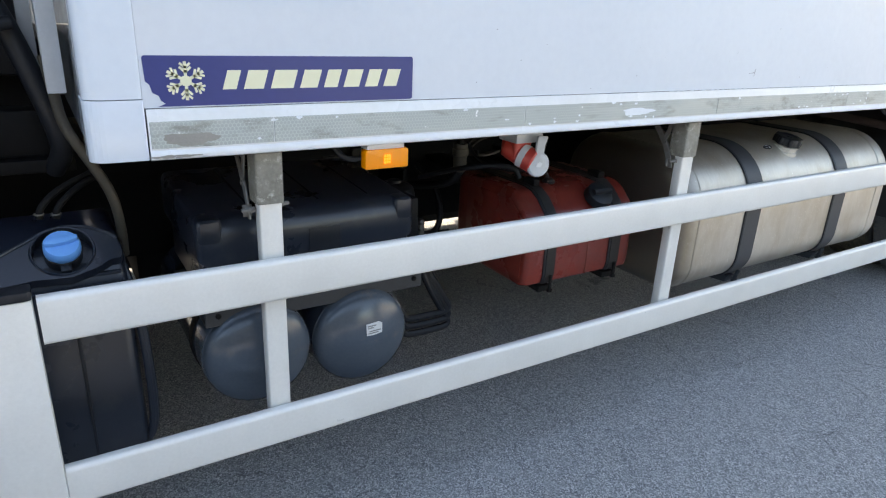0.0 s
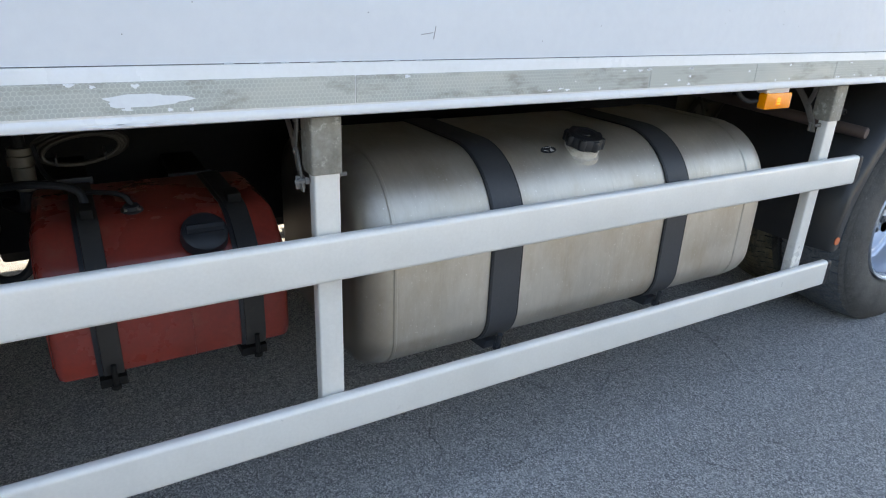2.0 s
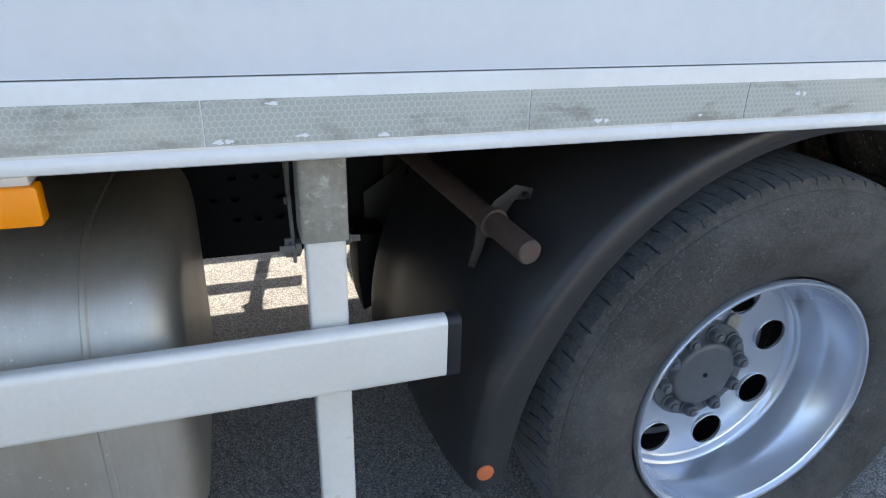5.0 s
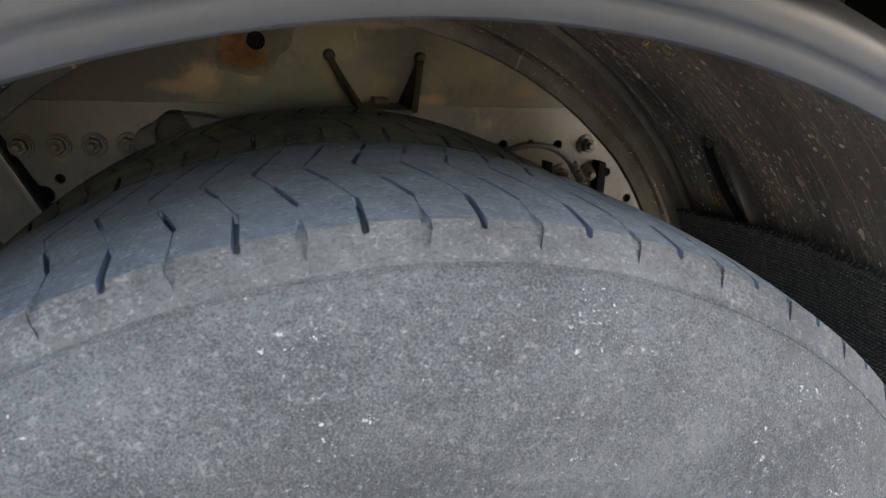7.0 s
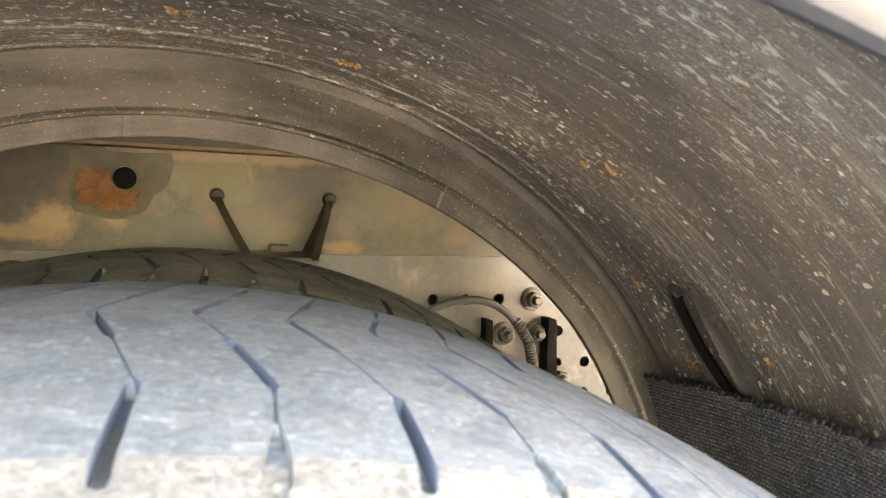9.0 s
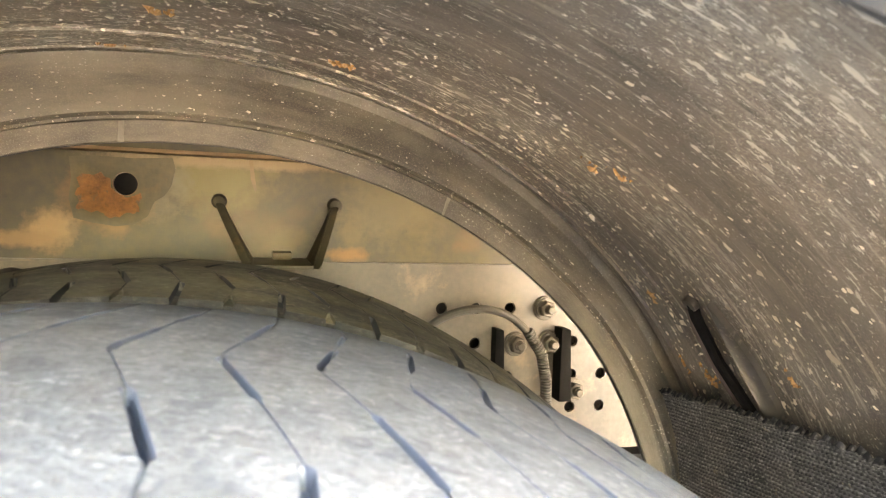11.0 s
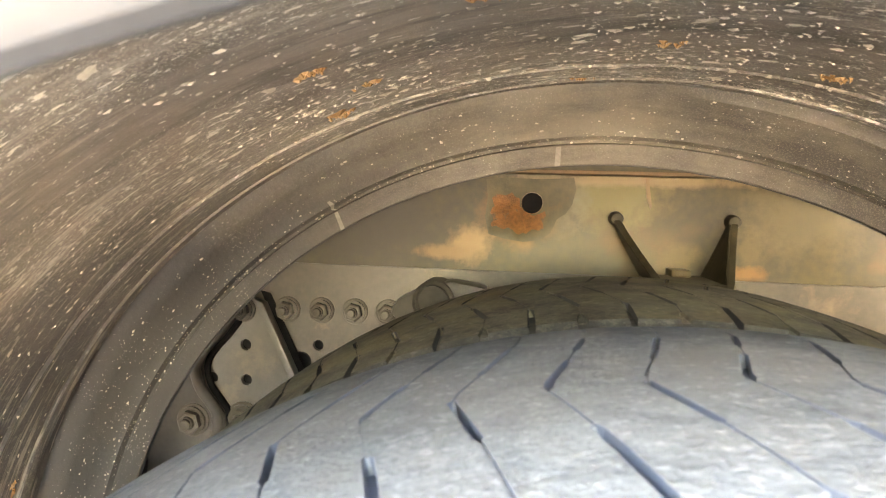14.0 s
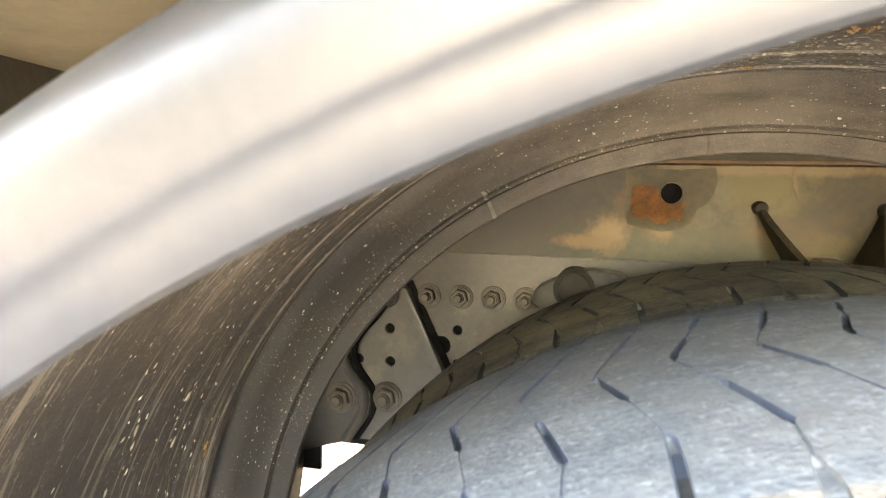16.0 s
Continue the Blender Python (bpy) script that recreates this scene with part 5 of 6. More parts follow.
part("shell", extrude(red_prof(), "x", 1.436, 1.950, 0.026, seg=4, ends_only=True), red_paint, red, "faded red painted steel shell")
part("end_crease", extrude([(0.215, 0.56), (0.56, 0.545), (0.56, 0.82), (0.30, 0.825), (0.222, 0.765)], "x", 1.4325, 1.437, 0.003), red_paint, red)
for x0, x1 in ((1.526, 1.568), (1.838, 1.886)):
    st = part("strap", extrude(red_prof(0.006), "x", x0, x1, 0.0015, seg=1, ends_only=True), black_strap, red, "dark strap")
    part("strap_lining", extrude(red_prof(0.0035), "x", x0 - 0.010, x0 - 0.0005), black_plastic, st, "black rubber lining")
    part("bolt", lathe([(0, 0.006), (0.05, 0.006), (0.051, 0.010), (0.06, 0.010)], ((x0 + x1) / 2, 0.178, 0.56), (0, 0, -1), 8), black_steel, st)
    part("foot", box(x0 - 0.01, x1 + 0.004, 0.20, 0.90, 0.492, 0.514, 0.003), black_steel, st, "black carrier")
    part("clamp", box(x0 + 0.008, x1 - 0.008, 0.30, 0.36, 0.858, 0.880, 0.003), black_steel, st)
rcap = part("filler_cap", lathe([(-0.02, 0.040), (0.006, 0.040), (0.010, 0.052), (0.040, 0.050), (0.046, 0.042), (0.048, 0.001)], (1.772, 0.232, 0.800), (0.0, -0.62, 0.78), 20), black_plastic, red, "black filler cap")
part("cap_grip", tube([(1.732, 0.203, 0.840), (1.812, 0.203, 0.840)], 0.012, 8), black_plastic, rcap)
part("fold", box(1.722, 1.7245, 0.1885, 0.195, 0.535, 0.755), red_paint, red)
part("hose", tube([(1.55, 0.40, 0.86), (1.54, 0.42, 0.90), (1.45, 0.45, 0.91), (1.36, 0.55, 0.88), (1.30, 0.7, 0.82)], 0.010, 10, smooth_steps=2), black_plastic, red, "black hose")

# ---- air reservoirs ----
def air_tank(cx, cz, y_front, label):
    t = thing("air_tank", (cx, 0.5, cz - 0.148), label, "air tank", "compressed-air tanks")
    r = 0.148
    dome = [(0.062 * (1 - math.cos(radians(a))), r * math.sin(radians(a))) for a in (0.3, 12, 24, 36, 48, 60, 70, 80, 90)]
    body = dome + [(0.070, r), (0.0705, r + 0.0012), (0.075, r + 0.0012), (0.0755, r), (0.70, r), (0.76, r * 0.7), (0.775, 0.001)]
    part("shell", lathe(body, (cx, y_front, cz), (0, 1, 0), 48), tank_grey, t, "blue-grey painted steel shell")
    for y in (0.30, 0.62):
        part("band", lathe([(0, r), (0, r + 0.005), (0.035, r + 0.005), (0.035, r)], (cx, y, cz), (0, 1, 0), 40), black_steel, t, "black retaining band")
    return t


air_tank(0.506, 0.520, 0.122, "blue-grey compressed-air tank slung under the battery box")
tank_b = air_tank(0.812, 0.505, 0.118, "blue-grey compressed-air tank with a torn foil sticker")
bar_m = surf("faded_print", (0.12, 0.12, 0.13), (0.2, 0.2, 0.2), 0.5)
nrm = Vector((0.06, -0.99, 0.13)).normalized()
st_m = Matrix.Translation(Vector((0.829, 0.1205, 0.545))) @ nrm.to_track_quat("-Y", "Z").to_matrix().to_4x4()
st = part("sticker", placed(extrude([(-0.026, -0.017), (-0.004, -0.019), (0.024, -0.016), (0.026, 0.012), (0.016, 0.019), (-0.026, 0.017)], "y", -0.001, 0.001), st_m), sticker_m, tank_b, "worn foil sticker")
for zz, x0, x1 in ((0.010, -0.022, 0.006), (0.004, -0.022, -0.002), (-0.006, -0.018, 0.020), (-0.012, -0.022, 0.012)):
    part("print_bar", placed(box(x0, x1, -0.0016, -0.0008, zz - 0.0018, zz + 0.0018), st_m), bar_m, st, smooth=False)

# ---- battery box ----
bat = thing("battery_box", (0.67, 0.4, 0.66), "blue-black plastic battery box with a ribbed lid on a steel tray", "battery box")
part("body", extrude(rounded(0.178, 0.62, 0.684, 0.872, (0.012, 0.012, 0.02, 0.02), 4), "x", 0.382, 0.966, 0.02, seg=3, ends_only=True), navy_plastic, bat)
lid = part("lid", extrude([(0.168, 0.800), (0.168, 0.866), (0.173, 0.886), (0.184, 0.902), (0.202, 0.913), (0.23, 0.918), (0.63, 0.938), (0.645, 0.92), (0.645, 0.80)], "x", 0.366, 0.978, 0.034, seg=5, ends_only=True), navy_plastic, bat, "moulded blue-black lid")
for x in (0.52, 0.71, 0.86):
    part("rib", extrude([(0.235, 0.912), (0.240, 0.9193), (0.62, 0.9383), (0.62, 0.930)], "x", x - 0.003, x + 0.003), black_steel, lid)
for xa, xb in ((0.371, 0.432), (0.915, 0.973)):
    part("corner_block", box(xa, xb, 0.1662, 0.236, 0.848, 0.9165, 0.016, 3), navy_plastic, lid, "scuffed raised corner")
part("label", box(0.655, 0.745, 0.1655, 0.168, 0.785, 0.862, 0.001), black_plastic, lid, "dark square label")
part("tray", extrude([(0.172, 0.626), (0.172, 0.678), (0.178, 0.678), (0.178, 0.632), (0.60, 0.632), (0.60, 0.626)], "x", 0.372, 1.012, 0.0015, seg=1), surf("dark_steel_tray", (0.030, 0.032, 0.036), (0.042, 0.044, 0.048), 0.5, metal=0.2), bat, "grey steel tray edge")
part("end_plate", box(0.968, 1.010, 0.20, 0.60, 0.632, 0.90, 0.006), black_steel, bat)
for x in (0.405, 0.985):
    part("bolt", lathe([(0, 0.008), (0.004, 0.008), (0.006, 0.005)], (x, 0.172, 0.655), (0, -1, 0), 8), black_steel, bat)

# ---- bent pipes behind the battery box ----
pipes = thing("pipe_rack", (1.15, 0.4, 0.35), "black bent steel tubes forming a low rack", "pipe rack")
for k in range(3):
    z = 0.320 + 0.0305 * k
    back = 0.012 * k
    part("tube", tube([(0.985, 0.46 + back, 0.640), (1.012, 0.440 + back, 0.560), (1.030, 0.425, z + 0.115), (1.078, 0.413, z + 0.030), (1.092, 0.410, z + 0.008), (1.120, 0.410, z + 0.003), (1.245, 0.413, z), (1.270, 0.415, z + 0.006), (1.276, 0.416, z + 0.022), (1.262, 0.416, z + 0.045), (1.178, 0.412 + back, z + 0.190), (1.155, 0.45 + back, 0.60), (1.15, 0.52, 0.640)], 0.0135, 10, smooth_steps=2), black_plastic, pipes, "black tube")
part("hanger", tube([(1.00, 0.50, 0.66), (1.02, 0.52, 0.72), (1.02, 0.9, 0.74)], 0.014, 8), black_steel, pipes)

# ---- air dryer cartridge ----
dryer = thing("air_dryer", (1.150, 0.62, 0.60), "black ribbed air dryer cartridge bolted to the chassis", "air dryer")
part("cartridge", lathe([(-0.01, 0.070), (0.0, 0.084), (0.02, 0.087), (0.045, 0.086), (0.052, 0.079), (0.150, 0.074), (0.172, 0.068), (0.185, 0.052), (0.190, 0.026), (0.198, 0.024), (0.200, 0.001)], (1.150, 0.62, 0.645), (0, 0, 1), 32), black_plastic, dryer)
for k in range(14):
    a = 2 * math.pi * k / 14
    part("rib", tube([(1.150 + 0.079 * math.cos(a), 0.62 + 0.079 * math.sin(a), 0.70), (1.150 + 0.075 * math.cos(a), 0.62 + 0.075 * math.sin(a), 0.775)], 0.0055, 6), black_plastic, dryer)
part("base", box(1.07, 1.235, 0.56, 0.925, 0.575, 0.634, 0.012), black_steel, dryer, "black cast base")
part("valve", extrude(rounded(1.262, 1.306, 0.570, 0.668, 0.008, 3), "y", 0.66, 0.80, 0.004), black_plastic, dryer, "black valve block")
for k in range(4):
    part("valve_plug", lathe([(0, 0.011), (0.012, 0.011), (0.014, 0.008)], (1.288, 0.66, 0.590 + 0.022 * k), (0, -1, 0), 10), strut_m, dryer)
part("hose", tube([(1.30, 0.72, 0.60), (1.34, 0.70, 0.58), (1.39, 0.70, 0.595), (1.42, 0.72, 0.66), (1.42, 0.78, 0.76), (1.40, 0.9, 0.82)], 0.012, 10, smooth_steps=2), black_plastic, dryer, "black air hose")
part("hose", tube([(1.00, 0.76, 0.57), (1.04, 0.72, 0.555), (1.08, 0.68, 0.57), (1.10, 0.66, 0.60)], 0.011, 10, smooth_steps=2), black_plastic, dryer, "black air hose")

# ---- chassis bracket plates round the dryer ----
hang = thing("hanger_plate", (1.15, 0.94, 0.8), "brown-black steel bracket straps with rows of bolts", "bracket")
hang_m = surf("grimy_brown_black_steel", (0.008, 0.007, 0.006), (0.016, 0.014, 0.012), 0.6, big=6, fine=90, bump=0.15)
for xa, xb, za, zb in ((1.008, 1.056, 0.640, 0.872), (1.274, 1.324, 0.640, 0.872)):
    part("strap", extrude(rounded(xa, xb, za, zb, 0.006, 3), "y", FR - 0.020, FR - 0.0005, 0.002), hang_m, hang, "upright strap")
part("cross_strap", extrude(rounded(1.0565, 1.2735, 0.815, 0.870, 0.004, 3), "y", FR - 0.016, FR - 0.0005, 0.002), hang_m, hang)
part("saddle", extrude(rounded(1.120, 1.214, 0.820, 0.898, 0.008, 3), "y", FR - 0.030, FR - 0.0165, 0.003), hang_m, hang, "bolted saddle plate")
part("arm", box(1.238, 1.254, 0.72, 0.934, 0.66, 0.85, 0.004), black_steel, hang)
hang_bolt = bolt_mesh("hanger_bolt", 0.0125, hang_m)
for bx, bz in ((1.032, 0.841), (1.086, 0.843), (1.139, 0.842), (1.193, 0.842), (1.246, 0.844), (1.297, 0.847), (1.298, 0.794), (1.300, 0.739), (1.298, 0.684), (1.033, 0.789), (1.033, 0.735), (1.031, 0.681)):
    deep = 0.030 if 1.12 < bx < 1.21 else (0.016 if 1.056 < bx < 1.274 else 0.020)
    again("hanger_bolt", hang_bolt, hang, pose(bx, FR - deep, bz))
eye = thing("tank_hanger", (1.85, 0.9, 0.78), "dark steel bracket with two bolts over the red tank", "bracket")
part("plate", box(1.768, 1.886, 0.69, 0.702, 0.770, 0.838, 0.002), strap_m, eye)
part("arm", box(1.78, 1.875, 0.702, 0.954, 0.81, 0.836, 0.003), black_steel, eye)
for bx in (1.788, 1.866):
    part("bolt", lathe([(0, 0.008), (0.006, 0.008), (0.007, 0.005), (0.016, 0.005)], (bx, 0.69, 0.781), (0, -1, 0), 8), strut_m, eye)
copy_thing(eye, pose(1.85 - 0.308, 0.9, 0.78 + 0.012))
sender = part("sender", lathe([(0, 0.024), (0.006, 0.024), (0.008, 0.018), (0.016, 0.016), (0.018, 0.010), (0.0185, 0.001)], (1.640, 0.345, 0.852), (0, -0.15, 1), 20), black_plastic, red, "black level sender")
for k in range(4):
    a = radians(45 + 90 * k)
    part("screw", lathe([(0, 0.004), (0.004, 0.004), (0.005, 0.002)], (1.640 + 0.020 * math.cos(a), 0.345 + 0.020 * math.sin(a), 0.858), (0, -0.1, 1), 8), strut_m, sender)
part("sender_cable", tube([(1.640, 0.345, 0.868), (1.630, 0.352, 0.890), (1.595, 0.38, 0.893), (1.52, 0.46, 0.880), (1.47, 0.56, 0.90), (1.46, 0.62, 0.96)], 0.006, 8, smooth_steps=2), black_plastic, red, "black sender cable")

# ---- red mains inlet ----
sock = thing("power_inlet", (1.33, 0.10, 1.02), "red and white industrial power inlet with a pale hinged cap", "power inlet")
part("base", box(1.276, 1.378, 0.060, 0.150, 1.060, 1.090, 0.005), grey_plastic, sock, "pale grey back box")
part("bracket", box(1.24, 1.40, 0.05, 0.20, 1.0905, 1.112, 0.002), galv, sock)
cc, face = Vector((1.346, 0.034, 0.998)), Vector((-0.14, -0.98, 0.08)).normalized()
root = Vector((1.300, 0.112, 1.034))
d = (cc - root).normalized()
long = (cc - root).length
part("housing", lathe([(-0.02, 0.030), (0.0, 0.034), (0.03, 0.034), (0.034, 0.037), (long - 0.018, 0.037), (long - 0.014, 0.033)], root, d, 28), red_plastic, sock, "red plastic housing")
part("shoulder", extrude(rounded(1.280, 1.345, 0.068, 0.145, 0.010, 3), "z", 1.012, 1.0595, 0.006), red_plastic, sock)
part("side_label", lathe([(0.036, 0.0374), (0.056, 0.0374)], root, d, 28), sticker_m, sock, "white print on the housing")
lidc = part("cap", lathe([(-0.012, 0.036), (-0.010, 0.0385), (0.002, 0.0385), (0.006, 0.034), (0.0065, 0.001)], cc, face, 32), grey_plastic, sock, "pale round cap")
part("hinge", extrude([(1.334, 1.018), (1.362, 1.018), (1.366, 1.058), (1.376, 1.082), (1.336, 1.086), (1.333, 1.060)], "y", 0.030, 0.040, 0.003), grey_plastic, lidc)
part("cap_mark", extrude([(1.332, 0.992), (1.352, 0.990), (1.358, 1.000), (1.350, 1.006), (1.334, 1.004)], "y", 0.0262, 0.0275), sticker_m, lidc)

sock.location += Vector((0.022, 0.060, -0.004))

# ---- coiled cable and conduits under the rail ----
coil = thing("cable_coil", (1.563, 0.634, 0.94), "coil of dusty brown cable tied under the truck box", "cable")
coil_m = surf("dusty_brown_cable", (0.018, 0.015, 0.012), (0.036, 0.029, 0.023), 0.6, fine=200, bump=0.2)
for k in range(6):
    pts = [(1.563 + (0.088 + 0.005 * k) * math.cos(radians(a)) + 0.004 * math.sin(k * 2.4), 0.616 + 0.009 * k, 0.942 + (0.036 + 0.0035 * k) * math.sin(radians(a)) + 0.010 * math.cos(radians(a) + k * 0.2)) for a in range(0, 375, 15)]
    part("loop", tube(pts, 0.0052, 8), coil_m, coil)
for xa, za in ((1.500, 0.905), (1.612, 0.912)):
    part("tie", box(xa, xa + 0.005, 0.606, 0.672, za, za + 0.022, 0.001), black_plastic, coil, "black cable tie")
part("hanger", tube([(1.57, 0.64, 0.985), (1.575, 0.645, 1.06), (1.57, 0.64, 1.2225)], 0.004, 8), black_plastic, coil, "black hanging loop")
conduit = thing("conduit", (1.43, 0.62, 0.86), "beige threaded pipe fitting hanging under the box", "pipe")
fit_m = surf("dusty_beige_fitting", (0.095, 0.084, 0.066), (0.060, 0.053, 0.042), 0.5, bump=0.1)
part("pipe", lathe([(0, 0.021), (0.004, 0.025), (0.060, 0.026), (0.064, 0.031), (0.088, 0.031), (0.090, 0.027), (0.108, 0.027)], (1.43, 0.62, 0.850), (0, 0, 1), 20), fit_m, conduit)
part("riser", tube([(1.43, 0.62, 0.955), (1.43, 0.62, 1.2225)], 0.016, 10), black_steel, conduit)
part("hose", tube([(1.43, 0.62, 0.855), (1.425, 0.66, 0.80), (1.40, 0.78, 0.76), (1.36, 0.90, 0.74)], 0.018, 10, smooth_steps=2), black_plastic, conduit, "black rubber hose")

# ---- cables along the underside ----
loom = thing("cable_loom", (2.4, 0.5, 1.08), "black cable loom running under the truck box", "cable")
for k, (y, z) in enumerate(((0.42, 1.085), (0.47, 1.10), (0.60, 1.07))):
    part("cable", tube([(1.0 + 0.4 * i, y + 0.01 * math.sin(2.1 * i + k), z + 0.012 * math.sin(1.3 * i + 2 * k)) for i in range(8)], 0.011, 8, smooth_steps=1), black_plastic, loom)

# ---- unseen boxes, added beside the far wheels to shade the ground under the truck ----
for x0, x1, z0 in ((-0.25, 1.05, 0.16), (1.20, 2.50, 0.18), (2.55, 3.10, 0.10), (5.70, 8.90, 0.10)):
    lk = thing("locker", ((x0 + x1) / 2, 2.2, z0), "black box added unseen under the truck's far side to block light", "locker")
    part("body", box(x0, x1, 1.90, 2.44, z0, 1.02, 0.03), black_plastic, lk)
    part("hanger", box(x0 + 0.1, x0 + 0.2, 2.10, 2.20, 1.0, 1.2225), black_steel, lk)
    part("door", box(x0 + 0.05, x1 - 0.05, 2.441, 2.455, z0 + 0.05, 0.97, 0.01), black_plastic, lk)

# ---- additive tank with blue cap ----
urea = thing("additive_tank", (0.1, 0.42, 0.27), "black plastic additive tank with a blue screw cap", "fluid tank")
part("shell", extrude([(0.215, 0.290), (0.235, 0.275), (0.60, 0.275), (0.62, 0.30), (0.62, 0.80), (0.58, 0.86), (0.30, 0.862), (0.255, 0.835), (0.222, 0.775)], "x", -0.12, 0.215, 0.055, seg=6, ends_only=True), navy_plastic, urea, "black moulded shell")
part("flange", tube([(0.205, 0.262, 0.80), (0.222, 0.235, 0.72), (0.232, 0.225, 0.60), (0.235, 0.222, 0.45), (0.230, 0.230, 0.34), (0.20, 0.25, 0.285)], 0.013, 10, smooth_steps=2), navy_plastic, urea, "moulded side flange")
cd = Vector((0.0, -0.62, 0.785))
cp = Vector((0.086, 0.262, 0.846))
CS = 0.84
slope = Vector((0.0, 0.785, 0.62))
seat = Matrix(((1, 0, 0, 0), (0, -cd.y, slope.y, 0), (0, -cd.z, slope.z, 0), (0, 0, 0, 1)))
seat.translation = cp + cd * 0.016
hump = [(-0.20, -0.088), (-0.13, -0.090), (-0.077, -0.082), (0.012, -0.088), (0.072, -0.070), (0.116, -0.046), (0.140, -0.044), (0.146, -0.030), (0.138, 0.022), (0.120, 0.042), (0.070, 0.071), (0.034, 0.080), (-0.002, 0.080), (-0.040, 0.070), (-0.087, 0.042), (-0.13, 0.004), (-0.20, -0.02)]
hump = [(u * (CS if u > -0.1 else 1.0), v * CS) for u, v in hump]
part("collar", placed(plate(0, 0, 0, 0, 0.0, 0.030, [(0.0, 0.0, 0.0735 * CS)], n=36, outline=hump), seat), navy_plastic, urea, "raised blue-black collar round the cap", smooth=False)
part("collar_bead", placed(revolve([(y, r * CS) for y, r in ((0.0, 0.0735), (-0.004, 0.0755), (-0.0045, 0.0785), (0.0005, 0.082))], 0, 0, 40), seat), navy_plastic, urea)
part("recess", lathe([(-0.012, 0.0734 * CS), (-0.010, 0.0733 * CS), (-0.009, 0.034)], cp, cd, 32), black_plastic, urea, "dark round recess")
part("collar_edge", placed(tube([(u, -0.001, v) for u, v in hump[8:]], 0.004, 8), seat), navy_plastic, urea)
blue = part("cap", lathe([(0.0, 0.037), (0.020, 0.037), (0.024, 0.0395), (0.044, 0.0385), (0.049, 0.035), (0.050, 0.001)], cp, cd, 32), cap_blue, urea, "sky-blue screw cap")
part("neck", lathe([(-0.01, 0.040), (0.018, 0.040), (0.022, 0.037)], cp, cd, 28), black_plastic, urea)
part("cap_grip", placed(extrude([(-0.036, 0.008), (0.034, 0.015), (0.034, 0.003), (0.008, -0.005), (-0.017, -0.008), (-0.036, -0.005)], "y", -0.062, -0.043, 0.004), Matrix(((1, 0, 0, cp.x), (0, -cd.y, slope.y, cp.y), (0, -cd.z, slope.z, cp.z), (0, 0, 0, 1)))), cap_blue, blue, "raised grip bar")
part("hinge_tab", placed(box(-0.010, 0.013, -0.018, 0.004, -0.056, -0.037, 0.003), Matrix(((1, 0, 0, cp.x), (0, -cd.y, slope.y, cp.y), (0, -cd.z, slope.z, cp.z), (0, 0, 0, 1)))), black_plastic, urea)
part("rib", box(0.085, 0.093, 0.2145, 0.226, 0.31, 0.74, 0.003), black_plastic, urea)
for k, z in enumerate((0.80, 0.775)):
    part("ridge", box(-0.08, 0.20, 0.214 + 0.01 * (1 - k), 0.235, z - 0.006, z + 0.002, 0.002), navy_plastic, urea)

# ---- back of the cab and pipes in front of the box ----
cab = thing("cab_back", (-0.3, 0.9, 0.6), "dark rear of the truck cab with hoses and brackets", "cab")
# black block added so sunlit ground doesn't show behind the battery box
part("gear_case", box(0.30, 1.00, 0.975, 1.55, 0.42, 0.93, 0.04), black_steel, cab, "black block added to close bright gaps under the chassis")
part("cab_body", box(-3.0, -0.625, 0.03, 2.53, 0.28, 3.3, 0.12, 4), white_gel, cab, "white cab body")
part("rear_panel", box(-0.62, -0.30, 0.30, 2.36, 0.55, 3.0, 0.03), black_plastic, cab, "black cab rear wall")
part("wing", extrude([(-0.55, 0.35), (-0.30, 0.40), (-0.20, 0.52), (-0.20, 0.60), (-0.50, 0.60)], "y", 0.15, 0.6, 0.02), black_plastic, cab)
# cover above the view, added to keep sky light out of the gap
part("roof_deflector", box(-0.62, 0.145, 0.20, 2.38, 1.80, 1.84, 0.01), black_plastic, cab, "black unseen cover added to shade the gap behind the cab")
part("engine_cover", box(-0.34, 0.14, 0.95, 2.2, 0.45, 1.30, 0.03), black_steel, cab, "black engine cover")
part("intake", box(-0.30, 0.075, 0.80, 1.5, 1.20, 2.8, 0.03), black_plastic, cab, "black air intake duct")
part("fin", box(0.108, 0.146, 0.30, 0.42, 1.212, 2.6, 0.003), grey_plastic, cab, "pale grey upright fin")
part("fin", box(0.072, 0.104, 0.52, 0.60, 1.215, 2.6, 0.003), grey_plastic, cab, "pale grey upright fin")
part("floor_plate", box(-0.30, 0.15, 0.52, 1.9, 0.985, 1.02, 0.006), black_steel, cab)
part("bracket", box(-0.02, 0.10, 0.56, 0.66, 1.02, 1.14, 0.01), black_steel, cab, "black bracket")
part("cable", tube([(-0.02, 0.50, 1.50), (0.045, 0.48, 1.36), (0.088, 0.47, 1.22), (0.118, 0.47, 1.11), (0.125, 0.49, 1.04), (0.10, 0.54, 0.99)], 0.026, 14, smooth_steps=2), black_plastic, cab, "thick black cable")
part("cable", tube([(-0.02, 0.42, 1.345), (0.03, 0.42, 1.352), (0.058, 0.43, 1.356)], 0.016, 12), black_plastic, cab, "black pipe end")
hose_m = surf("ribbed_brown_hose", (0.045, 0.038, 0.028), (0.075, 0.062, 0.045), 0.6, fine=200, bump=0.4)
part("hose", tube([(0.112, 0.36, 1.29), (0.121, 0.35, 1.207), (0.128, 0.35, 1.136), (0.165, 0.35, 1.06), (0.212, 0.35, 0.965), (0.224, 0.36, 0.873), (0.226, 0.40, 0.78)], 0.0125, 12, smooth_steps=2), hose_m, cab, "brownish ribbed hose")
